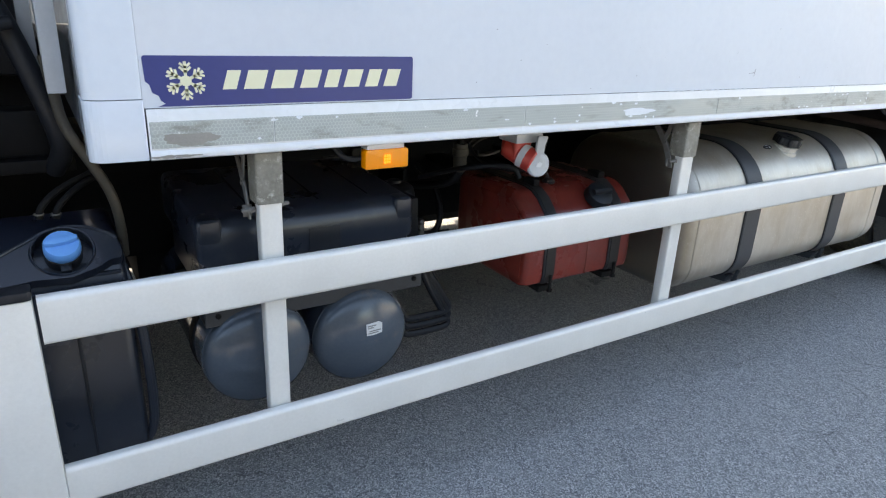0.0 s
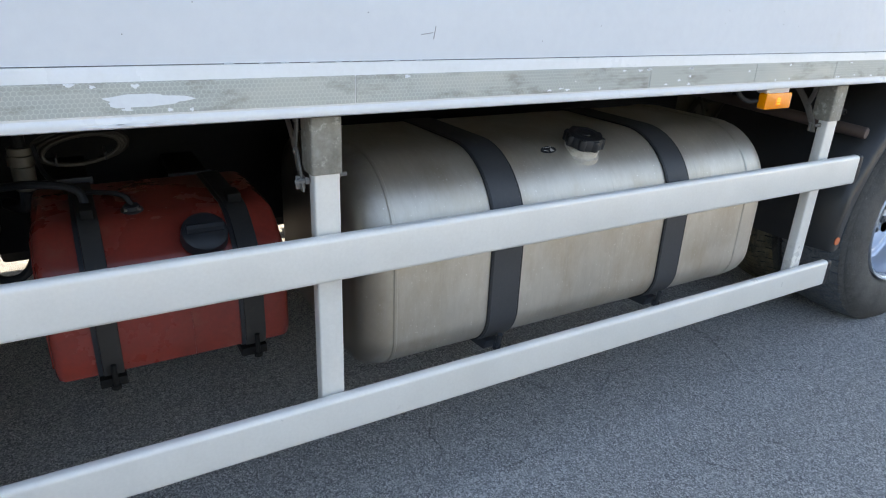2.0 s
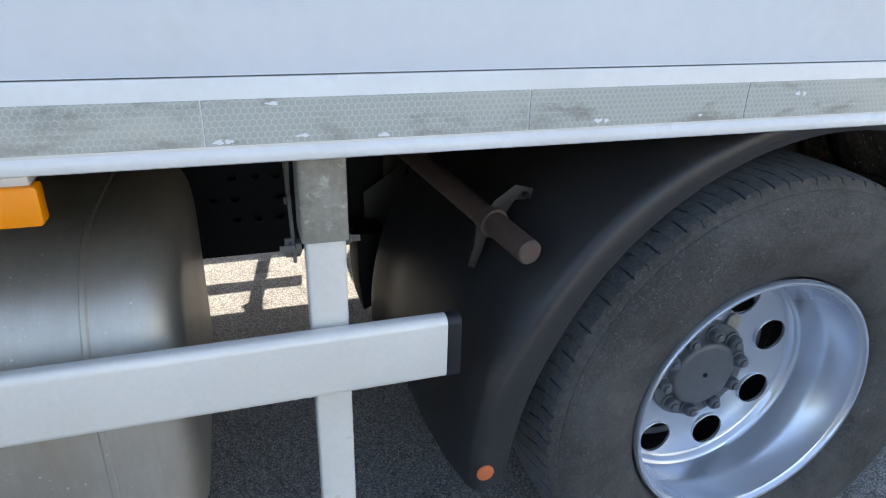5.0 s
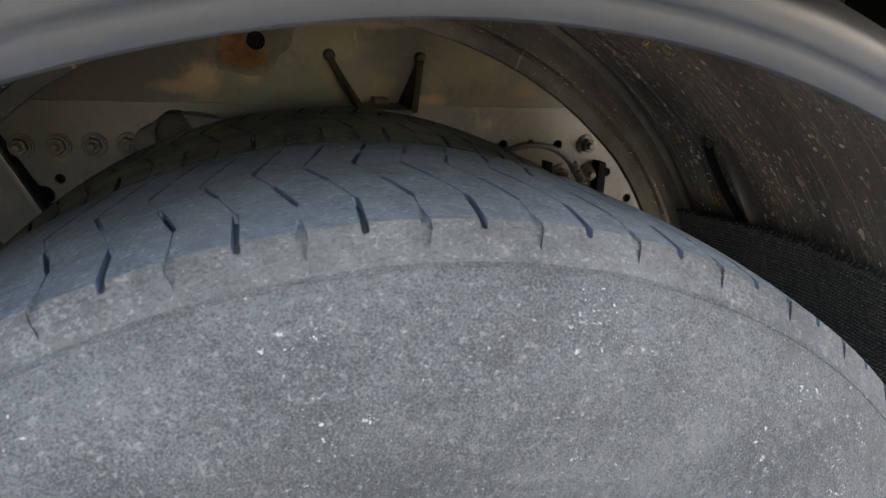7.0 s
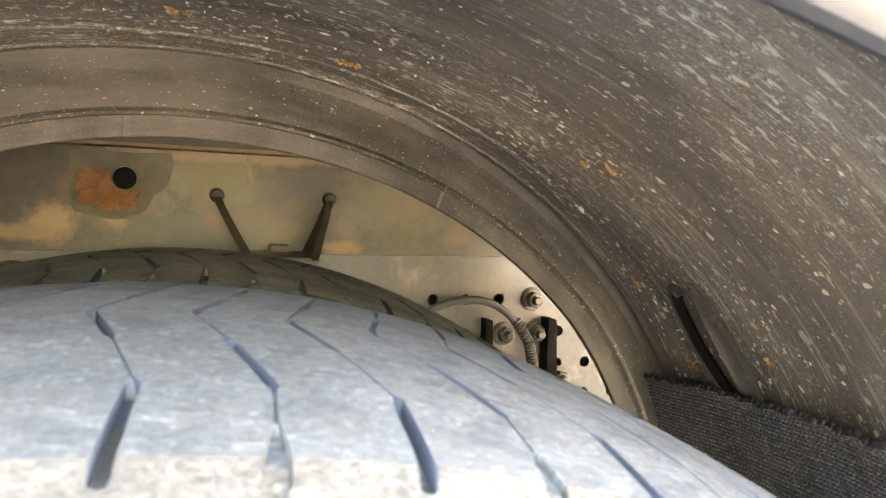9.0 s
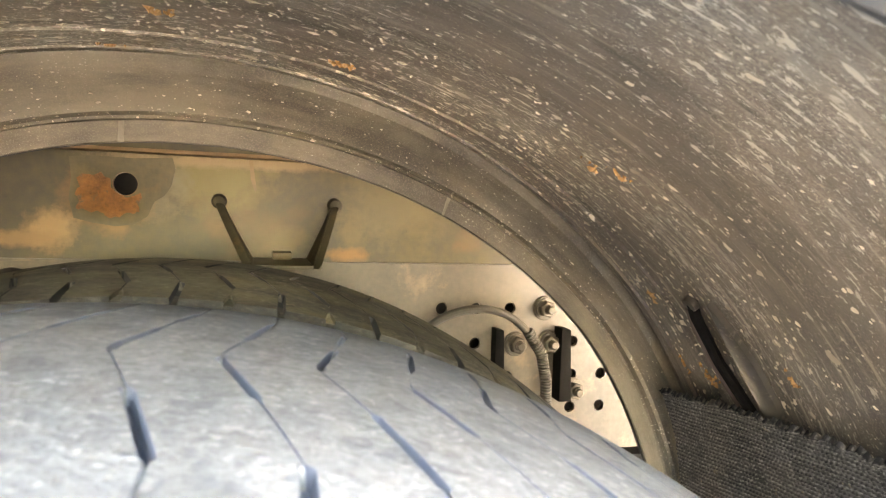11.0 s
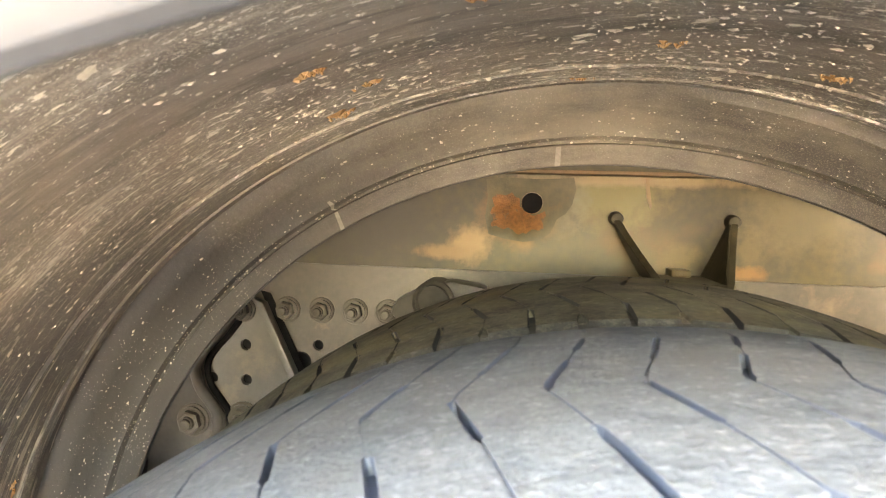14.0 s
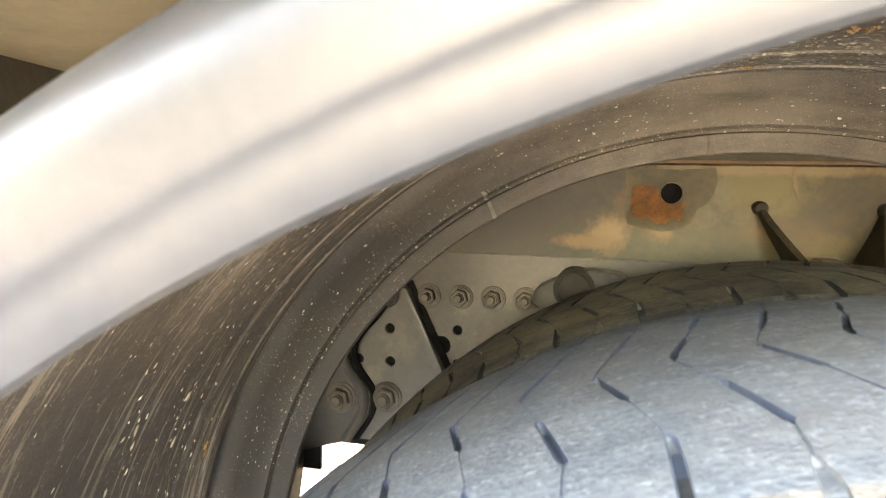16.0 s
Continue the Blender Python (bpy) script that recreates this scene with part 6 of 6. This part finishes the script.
for k, (xa, za) in enumerate(((0.050, 0.935), (0.085, 0.932))):
    part("fitting", tube([(xa, 0.345, za - 0.02), (xa + 0.004, 0.345, za + 0.008), (xa + 0.05, 0.37, za + 0.045), (0.20, 0.46, 1.0 - 0.012 * k)], 0.008, 10, smooth_steps=2), black_steel, cab, "black pipe bend")
    part("clip", lathe([(0, 0.012), (0.003, 0.012)], (xa, 0.345, za - 0.010), (0, 0, 1), 14), strut_m, cab, "bare metal clip")


# ---- fixings on the mudguard ----
part("tag", lathe([(0, 0.0165), (0.003, 0.0165), (0.004, 0.014)], (4.107, 0.0465, 0.4885), (0, -1, 0), 20), surf("faded_orange_plastic", (0.62, 0.16, 0.05), (0.5, 0.12, 0.05), 0.6), guard, "faded orange plug")
pole_m = surf("brown_dusty_tube", (0.072, 0.048, 0.042), (0.10, 0.068, 0.058), 0.55, bump=0.1)
arm_m = surf("dark_brown_clamp", (0.012, 0.011, 0.012), (0.020, 0.017, 0.017), 0.5, bump=0.1)
bar = thing("mudguard_stay", (4.12, 0.4, 0.92), "dusty brown tube that carries the mudguard", "tube stay")
stay0, stay1 = Vector((4.180, 0.085, 0.904)), Vector((4.122, 0.46, 0.935))
part("tube", lathe([(0, 0.0), (0.0, 0.020), (0.003, 0.0225), (0.33, 0.0225), (0.85, 0.0225)], stay0, stay1 - stay0, 24), pole_m, bar)
part("clamp", lathe([(0.118, 0.0225), (0.118, 0.028), (0.142, 0.028), (0.142, 0.0225)], stay0, stay1 - stay0, 20), pole_m, bar, "brown clamp ring")
part("clamp_arm", extrude([(4.150, 0.935), (4.166, 0.954), (4.192, 0.972), (4.203, 0.980), (4.239, 0.971), (4.235, 0.951), (4.204, 0.951), (4.186, 0.925)], "y", 0.214, 0.219, 0.001), arm_m, bar, "flat clamp arm")
part("clamp_arm", extrude([(4.134, 0.925), (4.130, 0.87), (4.118, 0.830), (4.132, 0.822), (4.146, 0.860), (4.158, 0.905)], "y", 0.214, 0.219, 0.001), arm_m, bar, "flat clamp arm")
part("arm_bolt", lathe([(0, 0.006), (0.006, 0.006)], (4.222, 0.208, 0.962), (0, -1, 0), 8), black_steel, bar)

# ---- rust, bolts and brackets on the chassis over the wheels ----
rnd.seed(21)
ragged = [(4.621, 1.068), (4.628, 1.0745), (4.640, 1.0735), (4.648, 1.0765), (4.656, 1.071), (4.6615, 1.068), (4.662, 1.058), (4.668, 1.049), (4.680, 1.0445), (4.690, 1.0465), (4.6975, 1.052), (4.700, 1.044), (4.696, 1.034), (4.6975, 1.026), (4.688, 1.022), (4.679, 1.0235), (4.672, 1.018), (4.660, 1.0165), (4.655, 1.020), (4.646, 1.0245), (4.636, 1.0225), (4.627, 1.028), (4.6195, 1.0265), (4.6235, 1.038), (4.619, 1.047), (4.624, 1.057)]
rim_pts = []
for a, b_ in zip(ragged, ragged[1:] + ragged[:1]):
    for q in (0.0, 0.33, 0.66):
        rim_pts.append((a[0] + (b_[0] - a[0]) * q + rnd.uniform(-0.0011, 0.0011), a[1] + (b_[1] - a[1]) * q + rnd.uniform(-0.0011, 0.0011)))
part("rust_patch", extrude(rim_pts, "y", FR - 0.0042, FR - 0.0031), rust, sub, "orange rust bloom round a hole")
blister_m = surf("blistered_khaki_paint", (0.108, 0.090, 0.046), (0.058, 0.052, 0.033), 0.48, big=26, fine=70, bump=0.5, dust=(0.12, 0.085, 0.038), dust_at=(0.58, 0.72), dust_scale=34)
part("paint_blister", plate(0, 0, 0, 0, FR - 0.0036, 0.0006, [(4.679, 1.0625, 0.0162)], n=28, outline=[(4.611, 1.096), (4.640, 1.0985), (4.690, 1.0975), (4.738, 1.1005), (4.742, 1.085), (4.737, 1.062), (4.728, 1.048), (4.716, 1.040), (4.707, 1.019), (4.690, 1.008), (4.668, 1.005), (4.640, 1.009), (4.617, 1.015), (4.611, 1.040), (4.614, 1.070)]), blister_m, sub, "wrinkled blistered paint round the hole", smooth=False)
blister_m.node_tree.nodes["Principled BSDF"].inputs["Specular IOR Level"].default_value = 0.25
tan = surf("tan_rust_stain", (0.20, 0.125, 0.050), (0.11, 0.080, 0.038), 0.6, big=20, fine=120, bump=0.2)
part("crack_line", extrude([(4.838, 1.103), (4.843, 1.103), (4.849, 1.062), (4.847, 1.058), (4.841, 1.075)], "y", FR - 0.0042, FR - 0.0032), tan, sub, "rust run")
# ribs coloured darker than the beam to stand in for their shade
gusset_m = surf("shade_dark_olive_steel", (0.050, 0.042, 0.024), (0.030, 0.026, 0.017), 0.7, big=12, fine=120, bump=0.2, dust=(0.12, 0.075, 0.035), dust_at=(0.60, 0.75), dust_scale=20)
for xa, xb in ((4.799, 4.842), (4.959, 4.924)):
    # a flat rib that leans inward and deepens towards its foot
    g = bmesh.new()
    rows = []
    for q in range(7):
        f = q / 6
        x, z = xa + (xb - xa) * f ** 1.1, 1.043 - 0.081 * f
        deep = 0.018 + 0.112 * f ** 1.15
        rows.append([g.verts.new(c) for c in ((x - 0.0055, FR - 0.0032, z), (x + 0.0055, FR - 0.0032, z), (x + 0.0055, FR - deep, z), (x - 0.0055, FR - deep, z))])
    for p, q in zip(rows, rows[1:]):
        for n in range(4):
            g.faces.new((p[n], p[(n + 1) % 4], q[(n + 1) % 4], q[n]))
    g.faces.new(rows[0])
    g.faces.new(rows[-1])
    bmesh.ops.bevel(g, geom=g.edges[:], offset=0.0015, segments=2, affect="EDGES", clamp_overlap=True)
    gus = part("gusset", g, gusset_m, sub, "welded gusset rib")
    part("gusset_head", lathe([(0, 0.0105), (0.012, 0.0100), (0.016, 0.0075), (0.017, 0.0005)], (xa, FR - 0.003, 1.044), (0, -1, -0.05), 20), gusset_m, gus)
part("ledge", box(4.836, 4.932, FR - 0.125, FR - 0.0035, 0.9602, 0.9655, 0.001), olive_steel, sub)
part("ledge_block", box(4.872, 4.898, FR - 0.045, FR - 0.004, 0.9660, 0.976, 0.002), olive_steel, sub)
pitch = surf("pitch_black", (0.0022, 0.0022, 0.0022), (0.005, 0.0045, 0.004), 0.8)
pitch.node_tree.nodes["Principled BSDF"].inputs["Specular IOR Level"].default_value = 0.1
bolt_steel = surf("dusty_bolt_steel", (0.048, 0.042, 0.033), (0.090, 0.077, 0.060), 0.42, metal=0.5, bump=0.1)
bolt_m = bolt_mesh("frame_bolt", 0.0135, bolt_steel)
bolts = [(4.310, 0.887), (4.364, 0.888), (4.417, 0.889), (4.469, 0.890), (5.305, 0.889), (5.256, 0.831), (5.314, 0.832), (5.362, 0.752)]
web = chassis.children[0]
again("frame_bolt", bolt_m, web, pose(4.244, FR - 0.016, 0.886))
for x, z in bolts:
    again("frame_bolt", bolt_m, web, pose(x, FR, z))
plate_grey = surf("grey_brown_bracket_steel", (0.082, 0.074, 0.060), (0.055, 0.050, 0.042), 0.36, big=8, fine=110, bump=0.06, dust=(0.16, 0.125, 0.085), dust_at=(0.58, 0.8), dust_scale=10)
big_bolt = bolt_mesh("frame_bolt", 0.0175, bolt_steel)
dark_dust_shade = surf("dust_and_shade_dark_steel", (0.026, 0.023, 0.020), (0.050, 0.043, 0.034), 0.6, big=8, fine=120, bump=0.15)
part("side_plate", plate(0, 0, 0, 0, FR - 0.016, 0.008, [(4.249, 0.831, 0.0088), (4.251, 0.776, 0.0088), (4.196, 0.776, 0.0088)], outline=[(4.06, 0.64), (4.40, 0.64), (4.346, 0.735), (4.268, 0.902), (4.250, 0.906), (4.222, 0.872), (4.185, 0.822), (4.176, 0.800), (4.130, 0.74)]), plate_grey, web, "bolted bracket plate", smooth=False)
part("plate_fold", extrude([(4.265, 0.904), (4.279, 0.899), (4.360, 0.733), (4.345, 0.733)], "y", FR - 0.026, FR - 0.006, 0.003), plate_grey, web, "folded plate edge")
# black strip and sheet stand in for the shade in gap and holes
part("plate_gap", extrude([(4.268, 0.914), (4.282, 0.911), (4.371, 0.733), (4.352, 0.733)], "y", FR - 0.0055, FR - 0.0005), pitch, web, "black strip painting the shade in the gap along the fold")
part("plate_shim", extrude([(4.10, 0.66), (4.37, 0.66), (4.340, 0.735), (4.262, 0.898), (4.245, 0.90), (4.19, 0.82), (4.14, 0.74)], "y", FR - 0.0075, FR - 0.0045), pitch, web, "black sheet painting the shade in the plate holes")
s_curve = [(4.252, 0.892), (4.2206, 0.8475), (4.198, 0.824), (4.182, 0.797), (4.190, 0.764), (4.209, 0.742), (4.223, 0.723), (4.2206, 0.687), (4.19, 0.64)]
part("pressed_bracket", extrude(s_curve + [(4.06, 0.60), (4.06, 0.74), (4.150, 0.800), (4.215, 0.872), (4.240, 0.897)], "y", FR - 0.030, FR - 0.0245, 0.0015), dark_dust_shade, web, "grimy pressed bracket")
part("bracket_bead", tube([(x - 0.010, FR - 0.030, z) for x, z in s_curve], 0.0085, 12, smooth_steps=2), dark_dust_shade, web, "rolled bead of the bracket")
# black bar drawn in place of the shade inside the bracket's slit
part("bracket_gap", tube([(x + 0.0035, FR - 0.0180, z) for x, z in s_curve], 0.0055, 8, smooth_steps=2), pitch, web, "black bar painting the shade in the gap beside the bracket")
part("spring_arm", extrude([(4.478, 0.896), (4.490, 0.918), (4.53, 0.938), (4.57, 0.948), (4.62, 0.940), (4.62, 0.88), (4.52, 0.868)], "y", FR - 0.05, FR - 0.002, 0.010), plate_grey, web)
# the eye is coloured darker than its arm for the shadow there
part("spring_eye", lathe([(0, 0.030), (0.062, 0.030), (0.066, 0.025), (0.060, 0.022), (0.064, 0.012), (0.064, 0.001)], (4.545, FR, 0.918), (0, -1, 0), 24), dark_dust_shade, web)
for x, z in ((4.172, 0.712), (4.247, 0.716)):
    again("frame_bolt", big_bolt, web, pose(x, FR - (0.030 if x < 4.2 else 0.016), z))
# valve bracket and its sleeved cable
part("valve_plate", extrude([(5.214, 0.860), (5.228, 0.857), (5.232, 0.76), (5.214, 0.76)], "y", FR - 0.022, FR - 0.001, 0.002), pitch, web)
part("valve_plate", extrude([(5.324, 0.860), (5.340, 0.858), (5.346, 0.74), (5.324, 0.74)], "y", FR - 0.030, FR - 0.001, 0.002), pitch, web)
pts = [(5.10, FR - 0.03, 0.865), (5.125, FR - 0.04, 0.885), (5.165, FR - 0.05, 0.898), (5.215, FR - 0.05, 0.892), (5.255, FR - 0.05, 0.862), (5.28, FR - 0.05, 0.825), (5.290, FR - 0.05, 0.78), (5.292, FR - 0.05, 0.70)]
grey_sleeve = surf("grey_corrugated_sleeve", (0.040, 0.036, 0.030), (0.060, 0.053, 0.044), 0.65, bump=0.1)
part("cable", tube(pts, 0.0062, 10, smooth_steps=2), grey_sleeve, web, "grey cable")
sl = [Vector(p) for p in pts[4:]]
for a, b in zip(sl, sl[1:]):
    count = max(2, round((b - a).length / 0.0048))
    for k in range(count):
        part("sleeve_ring", lathe([(0, 0.0078), (0.0012, 0.0092), (0.0034, 0.0092), (0.0046, 0.0078)], a.lerp(b, k / count), (b - a).normalized(), 12), grey_sleeve, web)

# ---- flap, strip and scratches inside the mudguard ----
def on_shell(y, deg, r=0.7005):
    return Vector((GX + r * math.cos(radians(deg)), y, WZ + r * math.sin(radians(deg))))


def woven():
    """Coarse black cloth-backed rubber; thread crowns painted with pale highlights, gaps with black shade."""
    m, nt, b = nodes_of("woven_black_rubber")
    geo = nt.nodes.new("ShaderNodeNewGeometry")
    v = polar(nt, GX, WZ, 1.0, 0.694)
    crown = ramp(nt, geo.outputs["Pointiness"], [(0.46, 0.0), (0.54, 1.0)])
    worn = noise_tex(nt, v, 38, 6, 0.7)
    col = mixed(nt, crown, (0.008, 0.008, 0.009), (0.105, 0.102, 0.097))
    col = mixed(nt, ramp(nt, worn, [(0.50, 0.0), (0.62, 0.8)]), col, (0.022, 0.022, 0.023))
    col = mixed(nt, times(nt, crown, ramp(nt, noise_tex(nt, v, 260, 3, 0.6), [(0.52, 0.0), (0.62, 0.8)])), col, (0.30, 0.295, 0.28))
    col = mixed(nt, ramp(nt, noise_tex(nt, v, 70, 5, 0.7), [(0.64, 0.0), (0.70, 0.8)]), col, (0.20, 0.165, 0.115))
    nt.links.new(col, b.inputs["Base Color"])
    b.inputs["Roughness"].default_value = 0.75
    bumped(nt, b, noise_tex(nt, v, 420, 4, 0.7), 0.6, 0.001)
    return m


# the cloth's weave is real relief: threads over and under at a pitch of about 5 mm
rubber_mat = woven()
g = bmesh.new()
rows = []
NY, NA = 330, 352
fray_rnd = random.Random(5)
thread, pick, slip = ([fray_rnd.random() for _ in range(n)] for n in (53, 61, 47))
for i in range(NY + 1):
    row = []
    for k in range(NA + 1):
        fray = 0.0016 * math.sin(i * 0.9) + 0.0012 * math.sin(i * 0.33 + 1.0)
        side = (0.0016 * math.sin(k * 1.9) + 0.0014 * math.sin(k * 0.53)) * max(0.0, 1 - i / 11)
        loose = 0.55 + 0.9 * thread[(i // 4) % 53] * pick[(k // 4) % 61]
        weave = loose * (0.0013 * math.sin((i + slip[(k // 4) % 47]) * math.pi / 2 + 0.4) * math.sin(k * math.pi / 2 + 0.4) + 0.0010 * math.sin(k * math.pi / 2))
        droop = 0.0012 * math.sin(i * 0.05) + 0.0010 * math.sin(k * 0.07 + 1)
        y = 0.300 + 0.422 * i / NY
        top = 32.3 - 3.1 * max(0.0, (y - 0.42) / 0.30) ** 1.5
        deg = top - 43 * k / NA - (math.degrees(fray / 0.69) if k == 0 else 0.0)
        roll = 0.004 * max(0.0, 1 - k / 9) * (1 + 0.5 * math.sin(i * 0.26))
        y += max(0.0, (top - deg)) * 0.0021 * (i / NY) ** 3
        row.append(g.verts.new(on_shell(y + side + 0.0016 * math.sin(k * 1.3) * (i > NY - 3), deg, 0.6915 - weave - droop - roll)))
    rows.append(row)
for a, b in zip(rows, rows[1:]):
    for k in range(NA):
        g.faces.new((a[k], a[k + 1], b[k + 1], b[k]))
for i in range(NY):
    p, q = rows[i][0], rows[i + 1][0]
    back = [g.verts.new((v.co.x + 0.004, v.co.y, v.co.z + 0.004)) for v in (p, q)]
    g.faces.new((p, q, back[1], back[0]))
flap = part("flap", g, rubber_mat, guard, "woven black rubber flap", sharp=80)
# pitch-black bar paints the shade of the groove beside the tongue
tubepts = [on_shell(0.548, 43.2, 0.7000), on_shell(0.556, 41.5, 0.6975), on_shell(0.566, 36, 0.697), on_shell(0.552, 30.8, 0.697)]
part("strip", tube(tubepts, 0.0062, 8), pitch, guard, "black bar standing for the shaded groove")
g = bmesh.new()
rows = []
for k in range(13):
    deg = 43.6 - 13.0 * k / 12
    ya = 0.533 - 0.00022 * (deg - 35) ** 2
    yb = 0.507 + 0.010 * max(0.0, (deg - 37) / 6.6)
    rows.append([g.verts.new(on_shell(y, deg, r)) for y, r in ((ya, 0.7028), (ya, 0.6945), (ya - 0.003, 0.6932), (yb + 0.003, 0.6945), (yb, 0.6960), (yb, 0.7028))])
for p, q in zip(rows, rows[1:]):
    for n in range(5):
        g.faces.new((p[n], p[n + 1], q[n + 1], q[n]))
g.faces.new(rows[0])
g.faces.new(rows[-1])
part("tongue", g, surf("grey_dusted_plastic", (0.040, 0.036, 0.032), (0.062, 0.055, 0.047), 0.55, big=14, fine=160, bump=0.1, dust=(0.22, 0.19, 0.15), dust_at=(0.58, 0.72), dust_scale=40), guard, "flat grey tongue beside the strip")
part("strip_head", lathe([(0, 0.009), (0.007, 0.008), (0.008, 0.004)], on_shell(0.550, 43.0, 0.702), -(on_shell(0, 43) - Vector((GX, 0, WZ))), 12), dark_dust_shade, guard)
rnd2 = random.Random(11)


def shell_r(y):
    pts = inside[::-1]
    for (ya, ra), (yb, rb) in zip(pts, pts[1:]):
        if ya <= y <= yb:
            return ra + (rb - ra) * (y - ya) / max(yb - ya, 1e-6)
    return 0.7035


def flakes(count, spot, size, lift):
    """Many thin crusts of dried dirt, long in the sense of the wheel's turning, each with its own ragged outline."""
    verts, faces = [], []
    for _ in range(count):
        y, deg = spot()
        r0 = shell_r(y) - lift
        thin = 0.55 if deg > 118 else 1.0
        w = thin * size * math.exp(rnd2.gauss(0, 0.62))
        ln = w * rnd2.uniform(0.9, 2.0) / thin
        n = 9
        lean = rnd2.gauss(0, 0.12)
        ring = []
        for k in range(n):
            a = 2 * math.pi * k / n
            q = rnd2.uniform(0.55, 1.25)
            du, dy = ln * q * math.cos(a), w * q * math.sin(a)
            yy = min(max(y + dy + lean * du, 0.05), 0.69)
            b = radians(deg) + du / r0
            rr = shell_r(yy) - 0.0002
            ring.append((GX + rr * math.cos(b), yy, WZ + rr * math.sin(b)))
        base = len(verts)
        verts += ring + [(GX + r0 * math.cos(radians(deg)), y, WZ + r0 * math.sin(radians(deg)))]
        faces += [(base + k, base + (k + 1) % n, base + n) for k in range(n)]
    return verts, faces


def flange_specks(count):
    """Small splashes of pale mud on the flange, each lying on its surface."""
    verts, faces = [], []
    line = flange[2:10]
    for _ in range(count):
        i = int(rnd2.random() * (len(line) - 1))
        q = rnd2.random()
        (ya, ra), (yb, rb) = line[i], line[i + 1]
        y, r = ya + (yb - ya) * q, ra + (rb - ra) * q
        ln = math.hypot(yb - ya, rb - ra)
        ty, tr = (yb - ya) / ln, (rb - ra) / ln
        ny, nr = tr, -ty
        if ny + nr > 0:
            ny, nr = -ny, -nr
        deg = radians(rnd2.uniform(18, 166))
        w = 0.00055 * math.exp(rnd2.gauss(0, 0.5))
        long = w * rnd2.uniform(0.8, 2.0)
        base = len(verts)
        for k in range(6):
            a = math.pi * k / 3
            grow = rnd2.uniform(0.6, 1.3)
            du, dv = long * grow * math.cos(a), w * grow * math.sin(a)
            yy, rr = y + ty * dv + ny * 0.0003, r + tr * dv + nr * 0.0003
            verts.append((GX + rr * math.cos(deg + du / r), yy, WZ + rr * math.sin(deg + du / r)))
        verts.append((GX + (r + nr * 0.0008) * math.cos(deg), y + ny * 0.0008, WZ + (r + nr * 0.0008) * math.sin(deg)))
        faces += [(base + k, base + (k + 1) % 6, base + 6) for k in range(6)]
    return verts, faces


def band_spot():
    deg = rnd2.uniform(8, 172)
    if deg > 118 and rnd2.random() < 0.72:
        deg = rnd2.uniform(15, 118)
    y = rnd2.gauss(0.55, 0.075) if rnd2.random() < 0.55 else rnd2.uniform(0.10, 0.66)
    return min(max(y, 0.08), 0.655), deg


def clump_spots(n, across=0.012, along=3.0):
    """Crusts gather in loose clumps."""
    hubs = [band_spot() for _ in range(n)]

    def spot():
        y, deg = hubs[int(rnd2.random() * n)]
        return min(max(rnd2.gauss(y, across), 0.08), 0.655), rnd2.gauss(deg, along)
    return spot


def island_tint(name, c1, c2, c3):
    m, nt, b = nodes_of(name)
    geo = nt.nodes.new("ShaderNodeNewGeometry")
    col = ramp(nt, geo.outputs["Random Per Island"], [(0.0, c1), (0.55, c2), (1.0, c3)])
    nt.links.new(col, b.inputs["Base Color"])
    b.inputs["Roughness"].default_value = 0.9
    bumped(nt, b, noise_tex(nt, coords(nt), 400, 3), 0.5, 0.001)
    return m


crust_m = island_tint("dried_pale_mud", (0.36, 0.30, 0.235), (0.60, 0.52, 0.41), (0.84, 0.75, 0.62))
clay_m = island_tint("dried_orange_clay", (0.26, 0.125, 0.048), (0.42, 0.22, 0.088), (0.52, 0.32, 0.16))
me = bpy.data.meshes.new("dirt_crust")
org = guard.matrix_world.translation
allv, allf, which = [], [], []
for (vs, fs), slot in ((flakes(3400, band_spot, 0.0009, 0.0008), 0), (flakes(700, clump_spots(90), 0.0017, 0.0014), 0), (flakes(280, clump_spots(24, 0.0045, 0.55), 0.0017, 0.0030), 1), (flange_specks(1500), 0)):
    allf += [tuple(i + len(allv) for i in f) for f in fs]
    which += [slot] * len(fs)
    allv += vs
me.from_pydata(allv, [], allf)
for v in me.vertices:
    deg = math.degrees(math.atan2(v.co.z - WZ, v.co.x - GX))
    if deg < 90:
        v.co.x += 0.038 * min(1.0, (90 - deg) / 50) * min(1.0, max(0.0, (v.co.y - 0.715) / 0.06))
    v.co -= org
me.materials.append(crust_m)
me.materials.append(clay_m)
me.polygons.foreach_set("material_index", which)
crust = again("dirt_crust", me, guard, Matrix.Translation(org))
tagged(crust, "flecks of dried pale mud and orange clay", "", "", "stuff")
# flap over the strip's end and its second rod
part("strip_rod", tube([on_shell(0.566, 42.0, 0.701), on_shell(0.575, 40, 0.6995), on_shell(0.583, 35.5, 0.6995), on_shell(0.570, 30, 0.6995)], 0.0042, 8), pole_m, guard, "dirt-brown rod beside the strip")

# ---- tread strips, last ----
for y0, tyre, turn, (dx, dz) in ((OUT_Y, outer_tyre, -0.0368, TREAD_SHIFT[True]), (IN_Y, inner_tyre, -0.0326, TREAD_SHIFT[False])):
    pair = (block_mesh("tread_strip", y0, 0.26, "A", "B"), block_mesh("tread_strip", y0, 0.26, "B", "A"))
    for k in range(PITCHES):
        again("tread_strip", pair[k % 2], tyre, Matrix.Translation((WX + dx, 0, WZ + dz)) @ Matrix.Rotation(2 * math.pi * k / PITCHES + turn, 4, "Y"))

for w in (outer_wheel, inner_wheel):
    copy_thing(w, pose(WX, BOX_W - w.location.y, WZ, 0, 0, 180))
